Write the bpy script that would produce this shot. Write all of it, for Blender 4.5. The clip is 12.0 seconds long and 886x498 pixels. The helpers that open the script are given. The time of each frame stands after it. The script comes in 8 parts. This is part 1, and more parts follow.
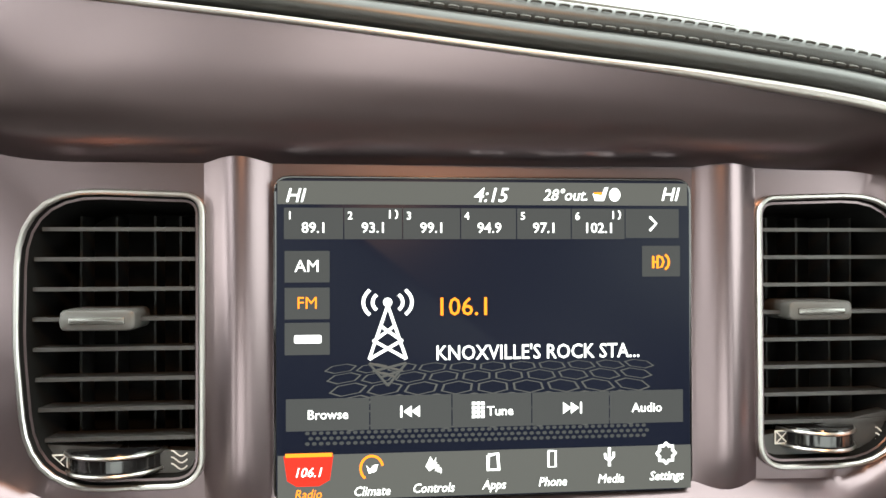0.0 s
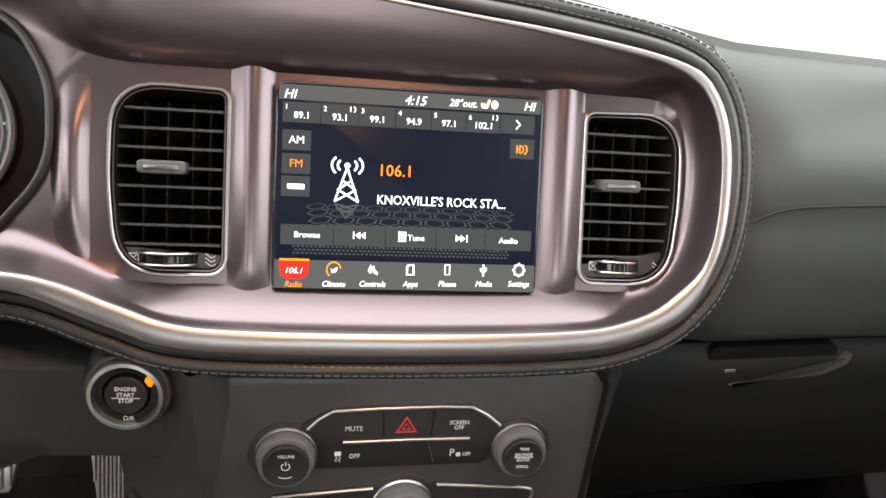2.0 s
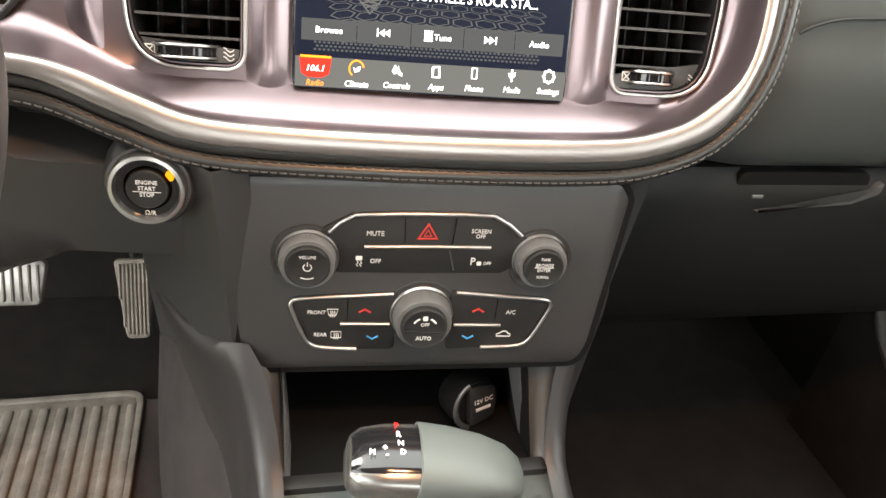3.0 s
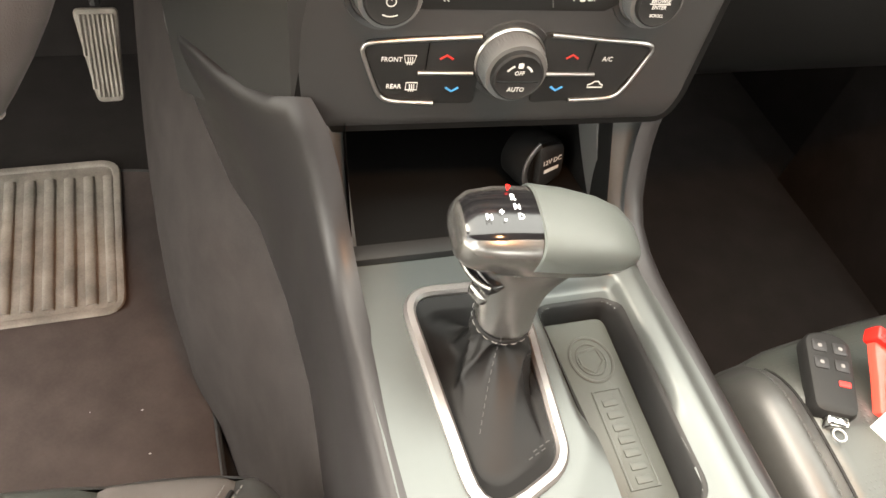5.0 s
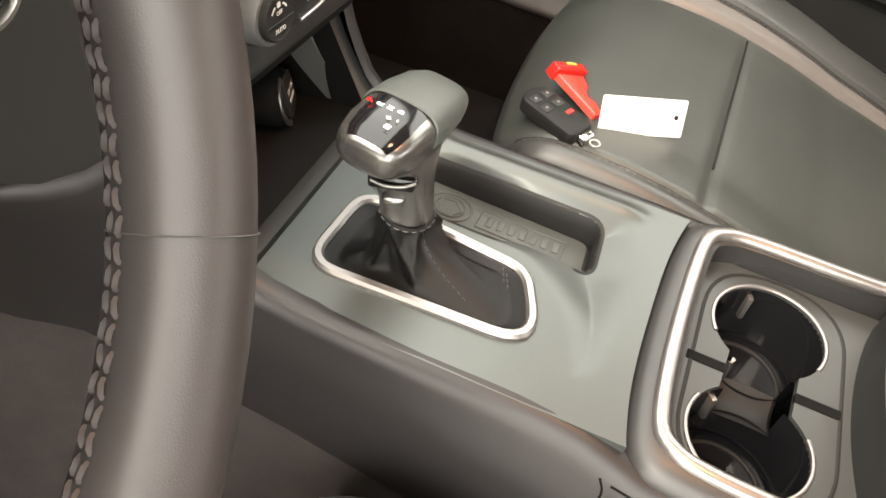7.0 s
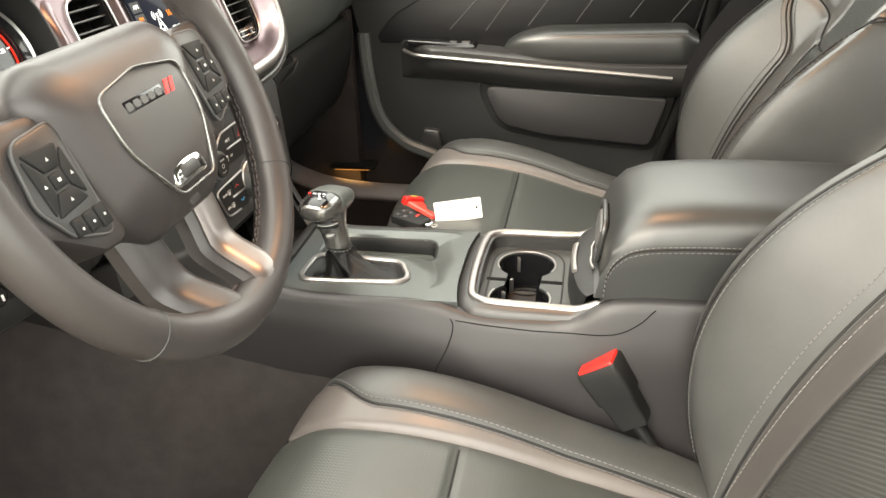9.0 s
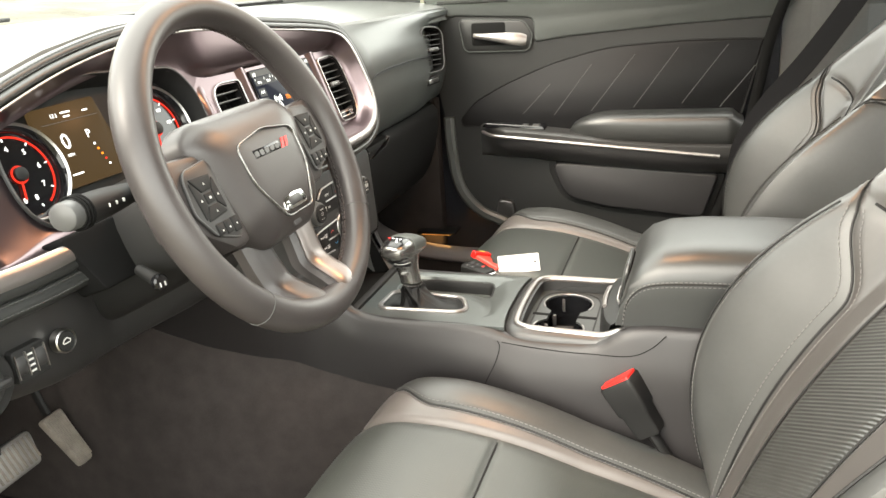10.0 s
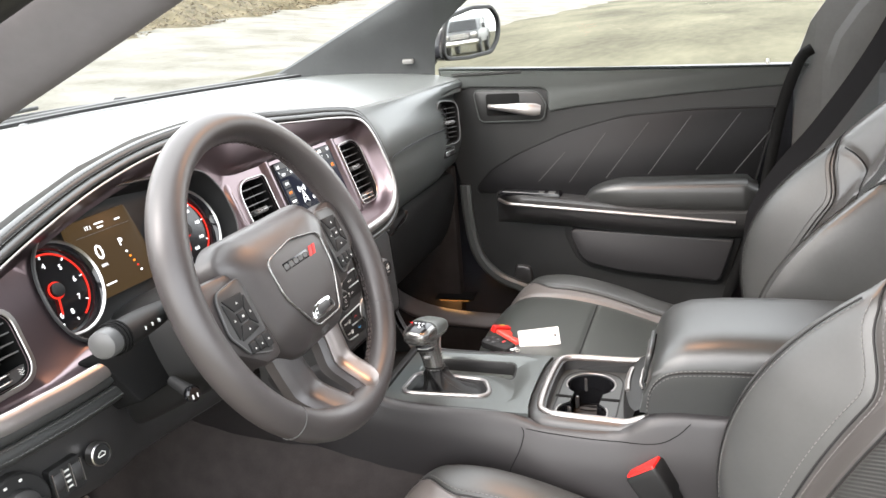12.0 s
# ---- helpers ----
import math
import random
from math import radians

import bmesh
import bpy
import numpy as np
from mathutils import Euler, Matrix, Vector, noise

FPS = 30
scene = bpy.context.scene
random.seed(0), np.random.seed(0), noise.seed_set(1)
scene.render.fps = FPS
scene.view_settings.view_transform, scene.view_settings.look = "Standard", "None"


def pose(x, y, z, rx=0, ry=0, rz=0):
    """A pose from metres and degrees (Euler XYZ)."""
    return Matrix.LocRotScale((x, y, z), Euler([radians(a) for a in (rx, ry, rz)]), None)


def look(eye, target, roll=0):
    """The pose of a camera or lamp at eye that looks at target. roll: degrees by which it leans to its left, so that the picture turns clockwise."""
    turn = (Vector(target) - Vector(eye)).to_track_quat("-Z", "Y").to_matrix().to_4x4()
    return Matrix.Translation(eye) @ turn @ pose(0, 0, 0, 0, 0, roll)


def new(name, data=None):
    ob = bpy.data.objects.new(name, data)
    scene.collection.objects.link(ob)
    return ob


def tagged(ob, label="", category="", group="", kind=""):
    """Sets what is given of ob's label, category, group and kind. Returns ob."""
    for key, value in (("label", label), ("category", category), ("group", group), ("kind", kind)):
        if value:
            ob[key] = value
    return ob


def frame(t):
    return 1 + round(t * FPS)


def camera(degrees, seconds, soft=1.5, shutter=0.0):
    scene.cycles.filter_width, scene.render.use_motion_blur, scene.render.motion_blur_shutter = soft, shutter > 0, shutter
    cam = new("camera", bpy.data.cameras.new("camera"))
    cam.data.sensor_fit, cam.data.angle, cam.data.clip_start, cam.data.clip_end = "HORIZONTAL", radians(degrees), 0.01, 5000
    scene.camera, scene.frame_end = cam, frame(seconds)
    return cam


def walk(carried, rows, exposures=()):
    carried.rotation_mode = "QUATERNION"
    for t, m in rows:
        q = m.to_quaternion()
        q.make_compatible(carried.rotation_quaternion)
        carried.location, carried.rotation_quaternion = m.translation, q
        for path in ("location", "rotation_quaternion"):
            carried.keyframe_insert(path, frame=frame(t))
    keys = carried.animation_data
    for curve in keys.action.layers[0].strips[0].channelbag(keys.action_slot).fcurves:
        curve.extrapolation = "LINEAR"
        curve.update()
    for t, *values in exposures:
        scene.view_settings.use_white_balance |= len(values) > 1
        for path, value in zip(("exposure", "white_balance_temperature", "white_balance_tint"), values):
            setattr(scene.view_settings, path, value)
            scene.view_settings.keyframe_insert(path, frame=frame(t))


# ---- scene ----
cam = camera(57.3, 12.0)
PATH = [
    (0, (-0.075, -0.279, 1.044), (0.267, 1.572, 0.367), 2.1),
    (0.5, (-0.095, -0.319, 1.079), (0.327, 1.522, 0.42), 2.6),
    (1, (-0.099, -0.37, 1.095), (0.369, 1.459, 0.436), 3.9),
    (1.5, (-0.103, -0.418, 1.097), (0.391, 1.372, 0.354), 5.5),
    (2, (-0.112, -0.468, 1.078), (0.39, 1.292, 0.271), 6.5),
    (2.5, (-0.112, -0.47, 1.059), (0.375, 1.211, 0.091), 7.6),
    (3, (-0.114, -0.473, 1.043), (0.345, 1.123, -0.072), 8.2),
    (3.5, (-0.112, -0.474, 1.028), (0.31, 1.03, -0.221), 7.9),
    (3.7, (-0.11, -0.472, 1.023), (0.302, 0.991, -0.278), 7.8),
    (5.3, (-0.216, -0.381, 0.973), (0.497, 0.72, -0.536), 16.6),
    (5.5, (-0.226, -0.362, 0.979), (0.565, 0.689, -0.527), 17.0),
    (6, (-0.278, -0.303, 0.992), (0.692, 0.531, -0.545), 17.1),
    (6.5, (-0.301, -0.272, 0.985), (0.876, 0.26, -0.542), 16.6),
    (7, (-0.376, -0.288, 0.96), (0.973, 0.051, -0.477), 11.6),
    (7.5, (-0.496, -0.299, 0.967), (1.068, -0.106, -0.265), 4.7),
    (7.7, (-0.559, -0.32, 0.995), (1.055, -0.174, -0.177), 4.2),
    (9.3, (-1.037, -0.542, 1.085), (0.745, -0.118, 0.282), -3.1),
    (9.5, (-1.085, -0.572, 1.093), (0.704, -0.091, 0.339), -3.5),
    (10, (-1.177, -0.616, 1.097), (0.611, -0.017, 0.431), -3.6),
    (10.5, (-1.214, -0.638, 1.1), (0.569, 0.03, 0.487), -3.3),
    (11, (-1.209, -0.643, 1.105), (0.566, 0.069, 0.519), -3.6),
    (11.5, (-1.186, -0.601, 1.14), (0.592, 0.095, 0.545), -4.6),
    (12, (-1.171, -0.604, 1.177), (0.636, 0.026, 0.597), -4.8),
]
EXPOSURES = [(0.0, 2.0, 6600, 3), (1.0, 1.44, 6200, 9), (2.0, 1.8, 6450, 11), (3.5, 2.7, 6900, 9), (5.5, 2.82, 7200, 11), (6.5, 2.4, 7200, 11), (7.5, 2.05, 7150, 13), (9.5, 2.1, 7050, 8), (10.5, 2.17, 6850, 10), (12.0, 1.98, 6350, 14)]
walk(cam, [(t, look(eye, target, roll)) for t, eye, target, roll in PATH], EXPOSURES)

# ---- world, daylight and lamps ----
world = bpy.data.worlds.new("overcast_sky")
scene.world = world
world.use_nodes = True
wn = world.node_tree.nodes
sky = wn.new("ShaderNodeTexSky")
sky.sky_type = "NISHITA"
sky.sun_disc = False
sky.sun_elevation, sky.sun_rotation = radians(43), radians(-60)
sky.air_density, sky.dust_density = 1.4, 4.0
hazy = wn.new("ShaderNodeMixRGB")
hazy.inputs[0].default_value = 0.72
hazy.inputs[2].default_value = (15.0, 15.3, 15.0, 1)
world.node_tree.links.new(sky.outputs[0], hazy.inputs[1])
world.node_tree.links.new(hazy.outputs[0], wn["Background"].inputs[0])
wn["Background"].inputs[1].default_value = 0.15
sun = new("sun", bpy.data.lights.new("sun", "SUN"))
sun.data.energy, sun.data.angle, sun.data.color = 1.4, radians(35), (1.0, 0.96, 0.9)
sun.matrix_world = look((-17.3, 10, 18.6), (0, 0, 0))
dome = new("dome_lamp_light", bpy.data.lights.new("dome_lamp_light", "AREA"))
dome.data.energy, dome.data.size, dome.data.color = 0.9, 0.08, (1.0, 0.50, 0.24)
dome.matrix_world = look((0.0, -0.42, 1.395), (0.0, -0.42, 0))
lens = new("courtesy_lamp_light", bpy.data.lights.new("courtesy_lamp_light", "AREA"))
lens.data.shape, lens.data.size, lens.data.size_y = "RECTANGLE", 0.010, 0.075
lens.data.energy, lens.data.color = 0.02, (1.0, 0.52, 0.16)
lens.matrix_world = Matrix.Translation((0.711, 0.032, 0.4285)) @ Matrix.Rotation(radians(-25), 4, "Y")

# ---- materials ----


def material(name, base, rough=0.5, metal=0.0, grain=0.0, grain_scale=900.0, wear=0.12, wear_scale=9.0, dark=None, bump_kind="noise", coat=0.0, rough_var=0.025, spec=0.5):
    m = bpy.data.materials.new(name)
    m.use_nodes = True
    t, n = m.node_tree, m.node_tree.nodes
    b = n["Principled BSDF"]
    co = n.new("ShaderNodeTexCoord")
    big = n.new("ShaderNodeTexNoise")
    big.inputs["Scale"].default_value, big.inputs["Detail"].default_value = wear_scale, 5
    t.links.new(co.outputs["Object"], big.inputs["Vector"])
    fine = n.new("ShaderNodeTexNoise")
    fine.inputs["Scale"].default_value, fine.inputs["Detail"].default_value = wear_scale * 14, 3
    t.links.new(co.outputs["Object"], fine.inputs["Vector"])
    add = n.new("ShaderNodeMath")
    add.operation = "MULTIPLY_ADD"
    add.inputs[1].default_value = 0.3
    t.links.new(fine.outputs[0], add.inputs[0])
    t.links.new(big.outputs[0], add.inputs[2])
    ramp = n.new("ShaderNodeMapRange")
    ramp.inputs[1].default_value, ramp.inputs[2].default_value = 0.45, 0.95
    t.links.new(add.outputs[0], ramp.inputs[0])
    mix = n.new("ShaderNodeMixRGB")
    lo = dark or tuple(c * (1 - wear) for c in base)
    mix.inputs[1].default_value = (*lo, 1)
    mix.inputs[2].default_value = (*(min(1, c * (1 + wear)) for c in base), 1) if dark is None else (*base, 1)
    t.links.new(ramp.outputs[0], mix.inputs[0])
    t.links.new(mix.outputs[0], b.inputs["Base Color"])
    rr = n.new("ShaderNodeMapRange")
    rr.inputs[3].default_value, rr.inputs[4].default_value = max(0.02, rough - rough_var), min(1, rough + rough_var)
    t.links.new(ramp.outputs[0], rr.inputs[0])
    t.links.new(rr.outputs[0], b.inputs["Roughness"])
    b.inputs["Metallic"].default_value = metal
    b.inputs["Specular IOR Level"].default_value = spec
    b.inputs["Coat Weight"].default_value = coat
    b.inputs["Coat Roughness"].default_value = 0.15
    if grain:
        if bump_kind == "leather":
            tex = n.new("ShaderNodeTexVoronoi")
            tex.feature = "DISTANCE_TO_EDGE"
        else:
            tex = n.new("ShaderNodeTexNoise")
        tex.inputs["Scale"].default_value = grain_scale
        t.links.new(co.outputs["Object"], tex.inputs["Vector"])
        bump = n.new("ShaderNodeBump")
        bump.inputs["Strength"].default_value = grain
        bump.inputs["Distance"].default_value = 0.0004
        t.links.new(tex.outputs[0], bump.inputs["Height"])
        t.links.new(bump.outputs[0], b.inputs["Normal"])
    return m


def glow(name, colour, strength):
    m = bpy.data.materials.new(name)
    m.use_nodes = True
    b = m.node_tree.nodes["Principled BSDF"]
    b.inputs["Base Color"].default_value = (0.004, 0.004, 0.0045, 1)
    b.inputs["Roughness"].default_value = 0.3
    b.inputs["Specular IOR Level"].default_value = 0.05
    b.inputs["Emission Color"].default_value = (*colour, 1)
    b.inputs["Emission Strength"].default_value = strength
    return m


def clear_glass(name, tint=(1, 1, 1)):
    m = bpy.data.materials.new(name)
    m.use_nodes = True
    t, n = m.node_tree, m.node_tree.nodes
    n.remove(n["Principled BSDF"])
    a, g, x, f = n.new("ShaderNodeBsdfTransparent"), n.new("ShaderNodeBsdfGlossy"), n.new("ShaderNodeMixShader"), n.new("ShaderNodeLayerWeight")
    a.inputs[0].default_value = (*tint, 1)
    g.inputs["Roughness"].default_value = 0.02
    steep, mild = n.new("ShaderNodeMath"), n.new("ShaderNodeMath")
    steep.operation, mild.operation = "POWER", "MULTIPLY_ADD"
    steep.inputs[1].default_value, mild.inputs[1].default_value, mild.inputs[2].default_value = 5.0, 0.4, 0.012
    t.links.new(f.outputs["Facing"], steep.inputs[0])
    t.links.new(steep.outputs[0], mild.inputs[0])
    t.links.new(mild.outputs[0], x.inputs[0])
    t.links.new(a.outputs[0], x.inputs[1])
    t.links.new(g.outputs[0], x.inputs[2])
    t.links.new(x.outputs[0], n["Material Output"].inputs[0])
    return m


BLACK_PLASTIC = material("black_soft_plastic", (0.025, 0.0245, 0.0245), 0.42, grain=0.12, grain_scale=1000, spec=0.7, wear=0.07, rough_var=0.04)
SIDE_PLASTIC = material("console_side_plastic", (0.019, 0.0172, 0.0177), 0.44, grain=0.12, grain_scale=1000, spec=0.5, wear=0.07, rough_var=0.04)
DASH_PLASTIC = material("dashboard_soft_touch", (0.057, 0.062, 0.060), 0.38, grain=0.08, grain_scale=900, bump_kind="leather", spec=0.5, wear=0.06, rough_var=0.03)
CARD_PLASTIC = material("door_card_plastic", (0.0155, 0.016, 0.016), 0.46, grain=0.08, grain_scale=700, bump_kind="leather", spec=0.38, wear=0.06, rough_var=0.04)
# dashboard skin with a paler base, adding skylight from the windscreen to the top
TOP_PLASTIC = material("dashboard_top_sky_lit", (0.105, 0.111, 0.107), 0.35, grain=0.15, grain_scale=900, bump_kind="leather", spec=0.6, wear=0.05, rough_var=0.03)
PILLAR_CLOTH = material("dark_pillar_trim", (0.048, 0.051, 0.052), 0.8, grain=0.4, grain_scale=1200, spec=0.2)
# near-black: deepens shade in hollows, recesses and gaps by colour; also the rubber seal
VOID = material("near_black_hollows_and_seal", (0.006, 0.006, 0.006), 0.8, spec=0.1)
BRIGHT = material("bright_satin_trim", (0.35, 0.33, 0.32), 0.34, metal=0.85, wear=0.04, rough_var=0.006)
# black plastic lowered further in colour for the shade under the dash
GLOVE_SHADE = material("glove_box_shade", (0.008, 0.0082, 0.0082), 0.6, grain=0.12, grain_scale=1200, spec=0.22)
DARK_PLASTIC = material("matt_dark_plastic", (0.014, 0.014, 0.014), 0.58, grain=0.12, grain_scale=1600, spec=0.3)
GREY_PLASTIC = material("console_grey_plastic", (0.075, 0.075, 0.074), 0.40, grain=0.15, grain_scale=1000, wear=0.06, rough_var=0.04)
POCKET_GREY = material("map_pocket_grey", (0.021, 0.0205, 0.0215), 0.5, grain=0.2, grain_scale=900, wear=0.06, spec=0.4)
KNOB_GREY = material("knob_grey_plastic", (0.105, 0.106, 0.105), 0.45, grain=0.1, grain_scale=1000, wear=0.05)
DECK_GREY = material("cup_deck_grey", (0.042, 0.044, 0.043), 0.42, grain=0.12, grain_scale=900, wear=0.08)
PIANO = material("gloss_black", (0.008, 0.008, 0.009), 0.1, rough_var=0.04)
BEZEL = material("taupe_metallic_paint", (0.184, 0.145, 0.154), 0.28, metal=0.92, wear=0.03, coat=0.0, rough_var=0.006)
SILVER = material("satin_silver", (0.5, 0.485, 0.47), 0.32, metal=1.0, wear=0.05, rough_var=0.006)
PLATE = material("brushed_grey_paint", (0.100, 0.109, 0.106), 0.36, metal=0.5, wear=0.05, rough_var=0.006)
CHROME = material("chrome", (0.8, 0.8, 0.79), 0.08, metal=1.0, wear=0.03, rough_var=0.006)
LEATHER = material("black_leather", (0.024, 0.0255, 0.025), 0.41, spec=0.75, grain=0.12, grain_scale=560, bump_kind="leather", wear=0.12, rough_var=0.02)
BACK_GREY = material("dark_taupe_leather", (0.060, 0.056, 0.053), 0.36, grain=0.1, grain_scale=560, bump_kind="leather", wear=0.12, spec=0.8)
SEAT_LEATHER = material("seat_leather", (0.046, 0.0472, 0.0457), 0.42, spec=0.75, grain=0.1, grain_scale=560, bump_kind="leather", wear=0.16, wear_scale=12)
PAD_LEATHER = material("rolled_pad_leather", (0.022, 0.023, 0.0225), 0.38, spec=0.7, grain=0.12, grain_scale=700, bump_kind="leather", wear=0.1)
GRIP_LEATHER = material("grey_grip_leather", (0.074, 0.085, 0.081), 0.47, spec=0.5, grain=0.1, grain_scale=700, bump_kind="leather", wear=0.06)
INSERT_LEATHER = material("door_insert_leather", (0.0085, 0.0085, 0.0092), 0.55, spec=0.22, grain=0.12, grain_scale=700, bump_kind="leather", wear=0.15)
NAPPA = material("soft_black_leather", (0.0085, 0.0083, 0.0083), 0.52, spec=0.24, grain=0.12, grain_scale=700, bump_kind="leather", wear=0.2)
SEAT_GREY = material("grey_accent_leather", (0.115, 0.104, 0.098), 0.36, grain=0.1, grain_scale=560, bump_kind="leather", wear=0.12)
WHEEL_LEATHER = material("steering_wheel_leather", (0.040, 0.0350, 0.0340), 0.41, spec=0.6, grain=0.16, grain_scale=1100, bump_kind="leather", wear=0.1, wear_scale=14, rough_var=0.05)
LACE = material("dark_brown_lacing", (0.040, 0.031, 0.029), 0.55, spec=0.35)
DOOR_THREAD = material("door_seam_thread", (0.055, 0.056, 0.055), 0.6)
DARK_THREAD = material("dark_thread", (0.060, 0.060, 0.059), 0.7)
PAD_THREAD = material("dark_padding_thread", (0.055, 0.055, 0.053), 0.6)
THREAD = material("grey_thread", (0.17, 0.166, 0.162), 0.7)
DARK_CARPET = material("dark_console_carpet", (0.048, 0.041, 0.039), 0.95, grain=1.0, grain_scale=1300, wear=0.2, wear_scale=30, spec=0.15)
# same carpet, darkened in colour for the shade of the passenger footwell
SHADED_CARPET = material("shaded_black_carpet", (0.024, 0.021, 0.020), 0.95, grain=1.0, grain_scale=1500, wear=0.2, wear_scale=24, spec=0.12)
# same carpet, raised and warmed in colour for light on the driver side
LIT_CARPET = material("lit_black_carpet", (0.082, 0.066, 0.061), 0.95, grain=1.0, grain_scale=1500, wear=0.18, wear_scale=24, spec=0.15)
RUBBER = material("rubber", (0.03, 0.030, 0.029), 0.6, wear=0.25, wear_scale=25)
MAT_RUBBER = material("grey_mat_rubber", (0.064, 0.073, 0.068), 0.55, grain=0.15, grain_scale=900, wear=0.1, wear_scale=20)
WORN_RUBBER = material("worn_dusty_rubber", (0.25, 0.22, 0.19), 0.65, wear=0.35, wear_scale=30)
KNOB_METAL = material("grey_shifter_metal", (0.22, 0.217, 0.21), 0.27, metal=0.85, wear=0.04, rough_var=0.006)
DULL_STEEL = material("dull_pedal_steel", (0.42, 0.405, 0.385), 0.42, metal=0.7, wear=0.2, wear_scale=30)
STEEL = material("brushed_steel", (0.55, 0.53, 0.5), 0.35, metal=1.0)
RED_PLASTIC = material("red_plastic", (0.65, 0.02, 0.015), 0.35)
WHITE_CARD = material("white_card", (0.8, 0.8, 0.76), 0.6)
CREAM_CARD = material("cream_card", (0.62, 0.60, 0.48), 0.6)
WHITE_INK = material("white_print", (0.6, 0.6, 0.58), 0.6)
RED_INK = material("red_print", (0.5, 0.03, 0.025), 0.5)
BLUE_INK = material("blue_print", (0.06, 0.3, 0.6), 0.5)
BELT = material("seat_belt_webbing", (0.0065, 0.0062, 0.0068), 0.8, grain=0.6, grain_scale=900, spec=0.12)
PILLAR_SKIN = material("mauve_grey_pillar_skin", (0.20, 0.19, 0.20), 0.6, grain=0.15, grain_scale=900, spec=0.4)
SILL_SKIN = material("mauve_sill_plastic", (0.085, 0.074, 0.071), 0.48, grain=0.12, grain_scale=900, wear=0.06)
PILLAR_GREY = material("pillar_grey_trim", (0.115, 0.118, 0.118), 0.75, grain=0.3, grain_scale=900, spec=0.3)
LINER = material("grey_headliner_cloth", (0.3, 0.3, 0.29), 0.9, grain=0.5, grain_scale=900)
CAR_PAINT = material("dark_body_paint", (0.03, 0.03, 0.035), 0.25, coat=0.6)
GLASS = clear_glass("window_glass", (0.93, 0.95, 0.93))
SCREEN_GLASS = glow("screen_dark_blue", (0.0020, 0.0030, 0.0072), 1.0)
UI_GREY = glow("screen_bar_grey", (0.075, 0.075, 0.07), 0.55)
UI_BUTTON = glow("screen_button_grey", (0.06, 0.062, 0.062), 0.40)
UI_WHITE = glow("screen_white", (0.9, 0.92, 0.9), 0.8)
UI_DIM = glow("screen_honeycomb_grey", (0.12, 0.12, 0.115), 0.3)
UI_ORANGE = glow("screen_orange", (1.0, 0.27, 0.018), 0.6)
UI_RED = glow("screen_red", (0.8, 0.03, 0.015), 0.42)
GLOW_AMBER = glow("amber_lamp", (1.0, 0.27, 0.008), 0.42)
GLOW_WARM = glow("courtesy_lens", (1.0, 0.40, 0.09), 0.40)
GLOW_RED = glow("red_lamp", (1.0, 0.012, 0.010), 1.3)
CLUSTER_BROWN = glow("cluster_display_brown", (0.105, 0.066, 0.028), 0.22)
MIRROR = material("mirror_silvering", (0.52, 0.53, 0.52), 0.02, metal=1.0, wear=0.0, rough_var=0.0)

# ---- building helpers ----


def V(*a):
    return Vector(a)


def thing(name, loc, label, category, group="", kind=""):
    ob = new(name)
    ob.location = loc
    ob.empty_display_size = 0.02
    return tagged(ob, label, category, group, kind)


def part(name, bm, mat, parent=None, label="", angle=38, flat=False):
    me = bpy.data.meshes.new(name)
    bmesh.ops.recalc_face_normals(bm, faces=bm.faces)
    bm.to_mesh(me)
    bm.free()
    me.materials.append(mat)
    if not flat:
        me.polygons.foreach_set("use_smooth", [True] * len(me.polygons))
        me.set_sharp_from_angle(angle=radians(angle))
    ob = new(name, me)
    if parent is not None:
        hold(ob, parent)
    return tagged(ob, label)


def hold(ob, parent):
    ob.parent = parent
    ob.matrix_parent_inverse = parent.matrix_basis.inverted() if parent.parent is None else Matrix.Identity(4)
    return ob


def loft(rings, closed=True, cap0=False, cap1=False, loop=False):
    bm = bmesh.new()
    vs = [[bm.verts.new(p) for p in r] for r in rings]
    k = len(rings[0])
    pairs = list(zip(vs, vs[1:])) + ([(vs[-1], vs[0])] if loop else [])
    for a, b in pairs:
        for i in range(k if closed else k - 1):
            j = (i + 1) % k
            bm.faces.new((a[i], a[j], b[j], b[i]))
    if cap0:
        bm.faces.new(vs[0])
    if cap1:
        bm.faces.new(vs[-1])
    return bm


def join(*bms):
    out = bms[0]
    for b in bms[1:]:
        me = bpy.data.meshes.new("tmp")
        b.to_mesh(me)
        b.free()
        out.from_mesh(me)
        bpy.data.meshes.remove(me)
    return out


def spline(pts, n, closed=False):
    """Catmull-Rom through pts, n points evenly by arc length."""
    pts = [Vector(p) for p in pts]
    k = len(pts)
    dense = []
    for i in range(k if closed else k - 1):
        if closed:
            p0, p1, p2, p3 = pts[i - 1], pts[i], pts[(i + 1) % k], pts[(i + 2) % k]
        else:
            p0, p1, p2, p3 = pts[max(i - 1, 0)], pts[i], pts[i + 1], pts[min(i + 2, k - 1)]
        for s in range(16):
            t = s / 16
            dense.append(0.5 * (2 * p1 + (p2 - p0) * t + (2 * p0 - 5 * p1 + 4 * p2 - p3) * t * t + (3 * p1 - p0 - 3 * p2 + p3) * t ** 3))
    dense.append(pts[0].copy() if closed else pts[-1])
    d = [0.0]
    for a, b in zip(dense, dense[1:]):
        d.append(d[-1] + (b - a).length)
    out, j = [], 0
    for i in range(n):
        w = d[-1] * i / (n if closed else n - 1)
        while j < len(d) - 2 and d[j + 1] < w:
            j += 1
        f = (w - d[j]) / max(d[j + 1] - d[j], 1e-9)
        out.append(dense[j].lerp(dense[j + 1], min(max(f, 0), 1)))
    return out


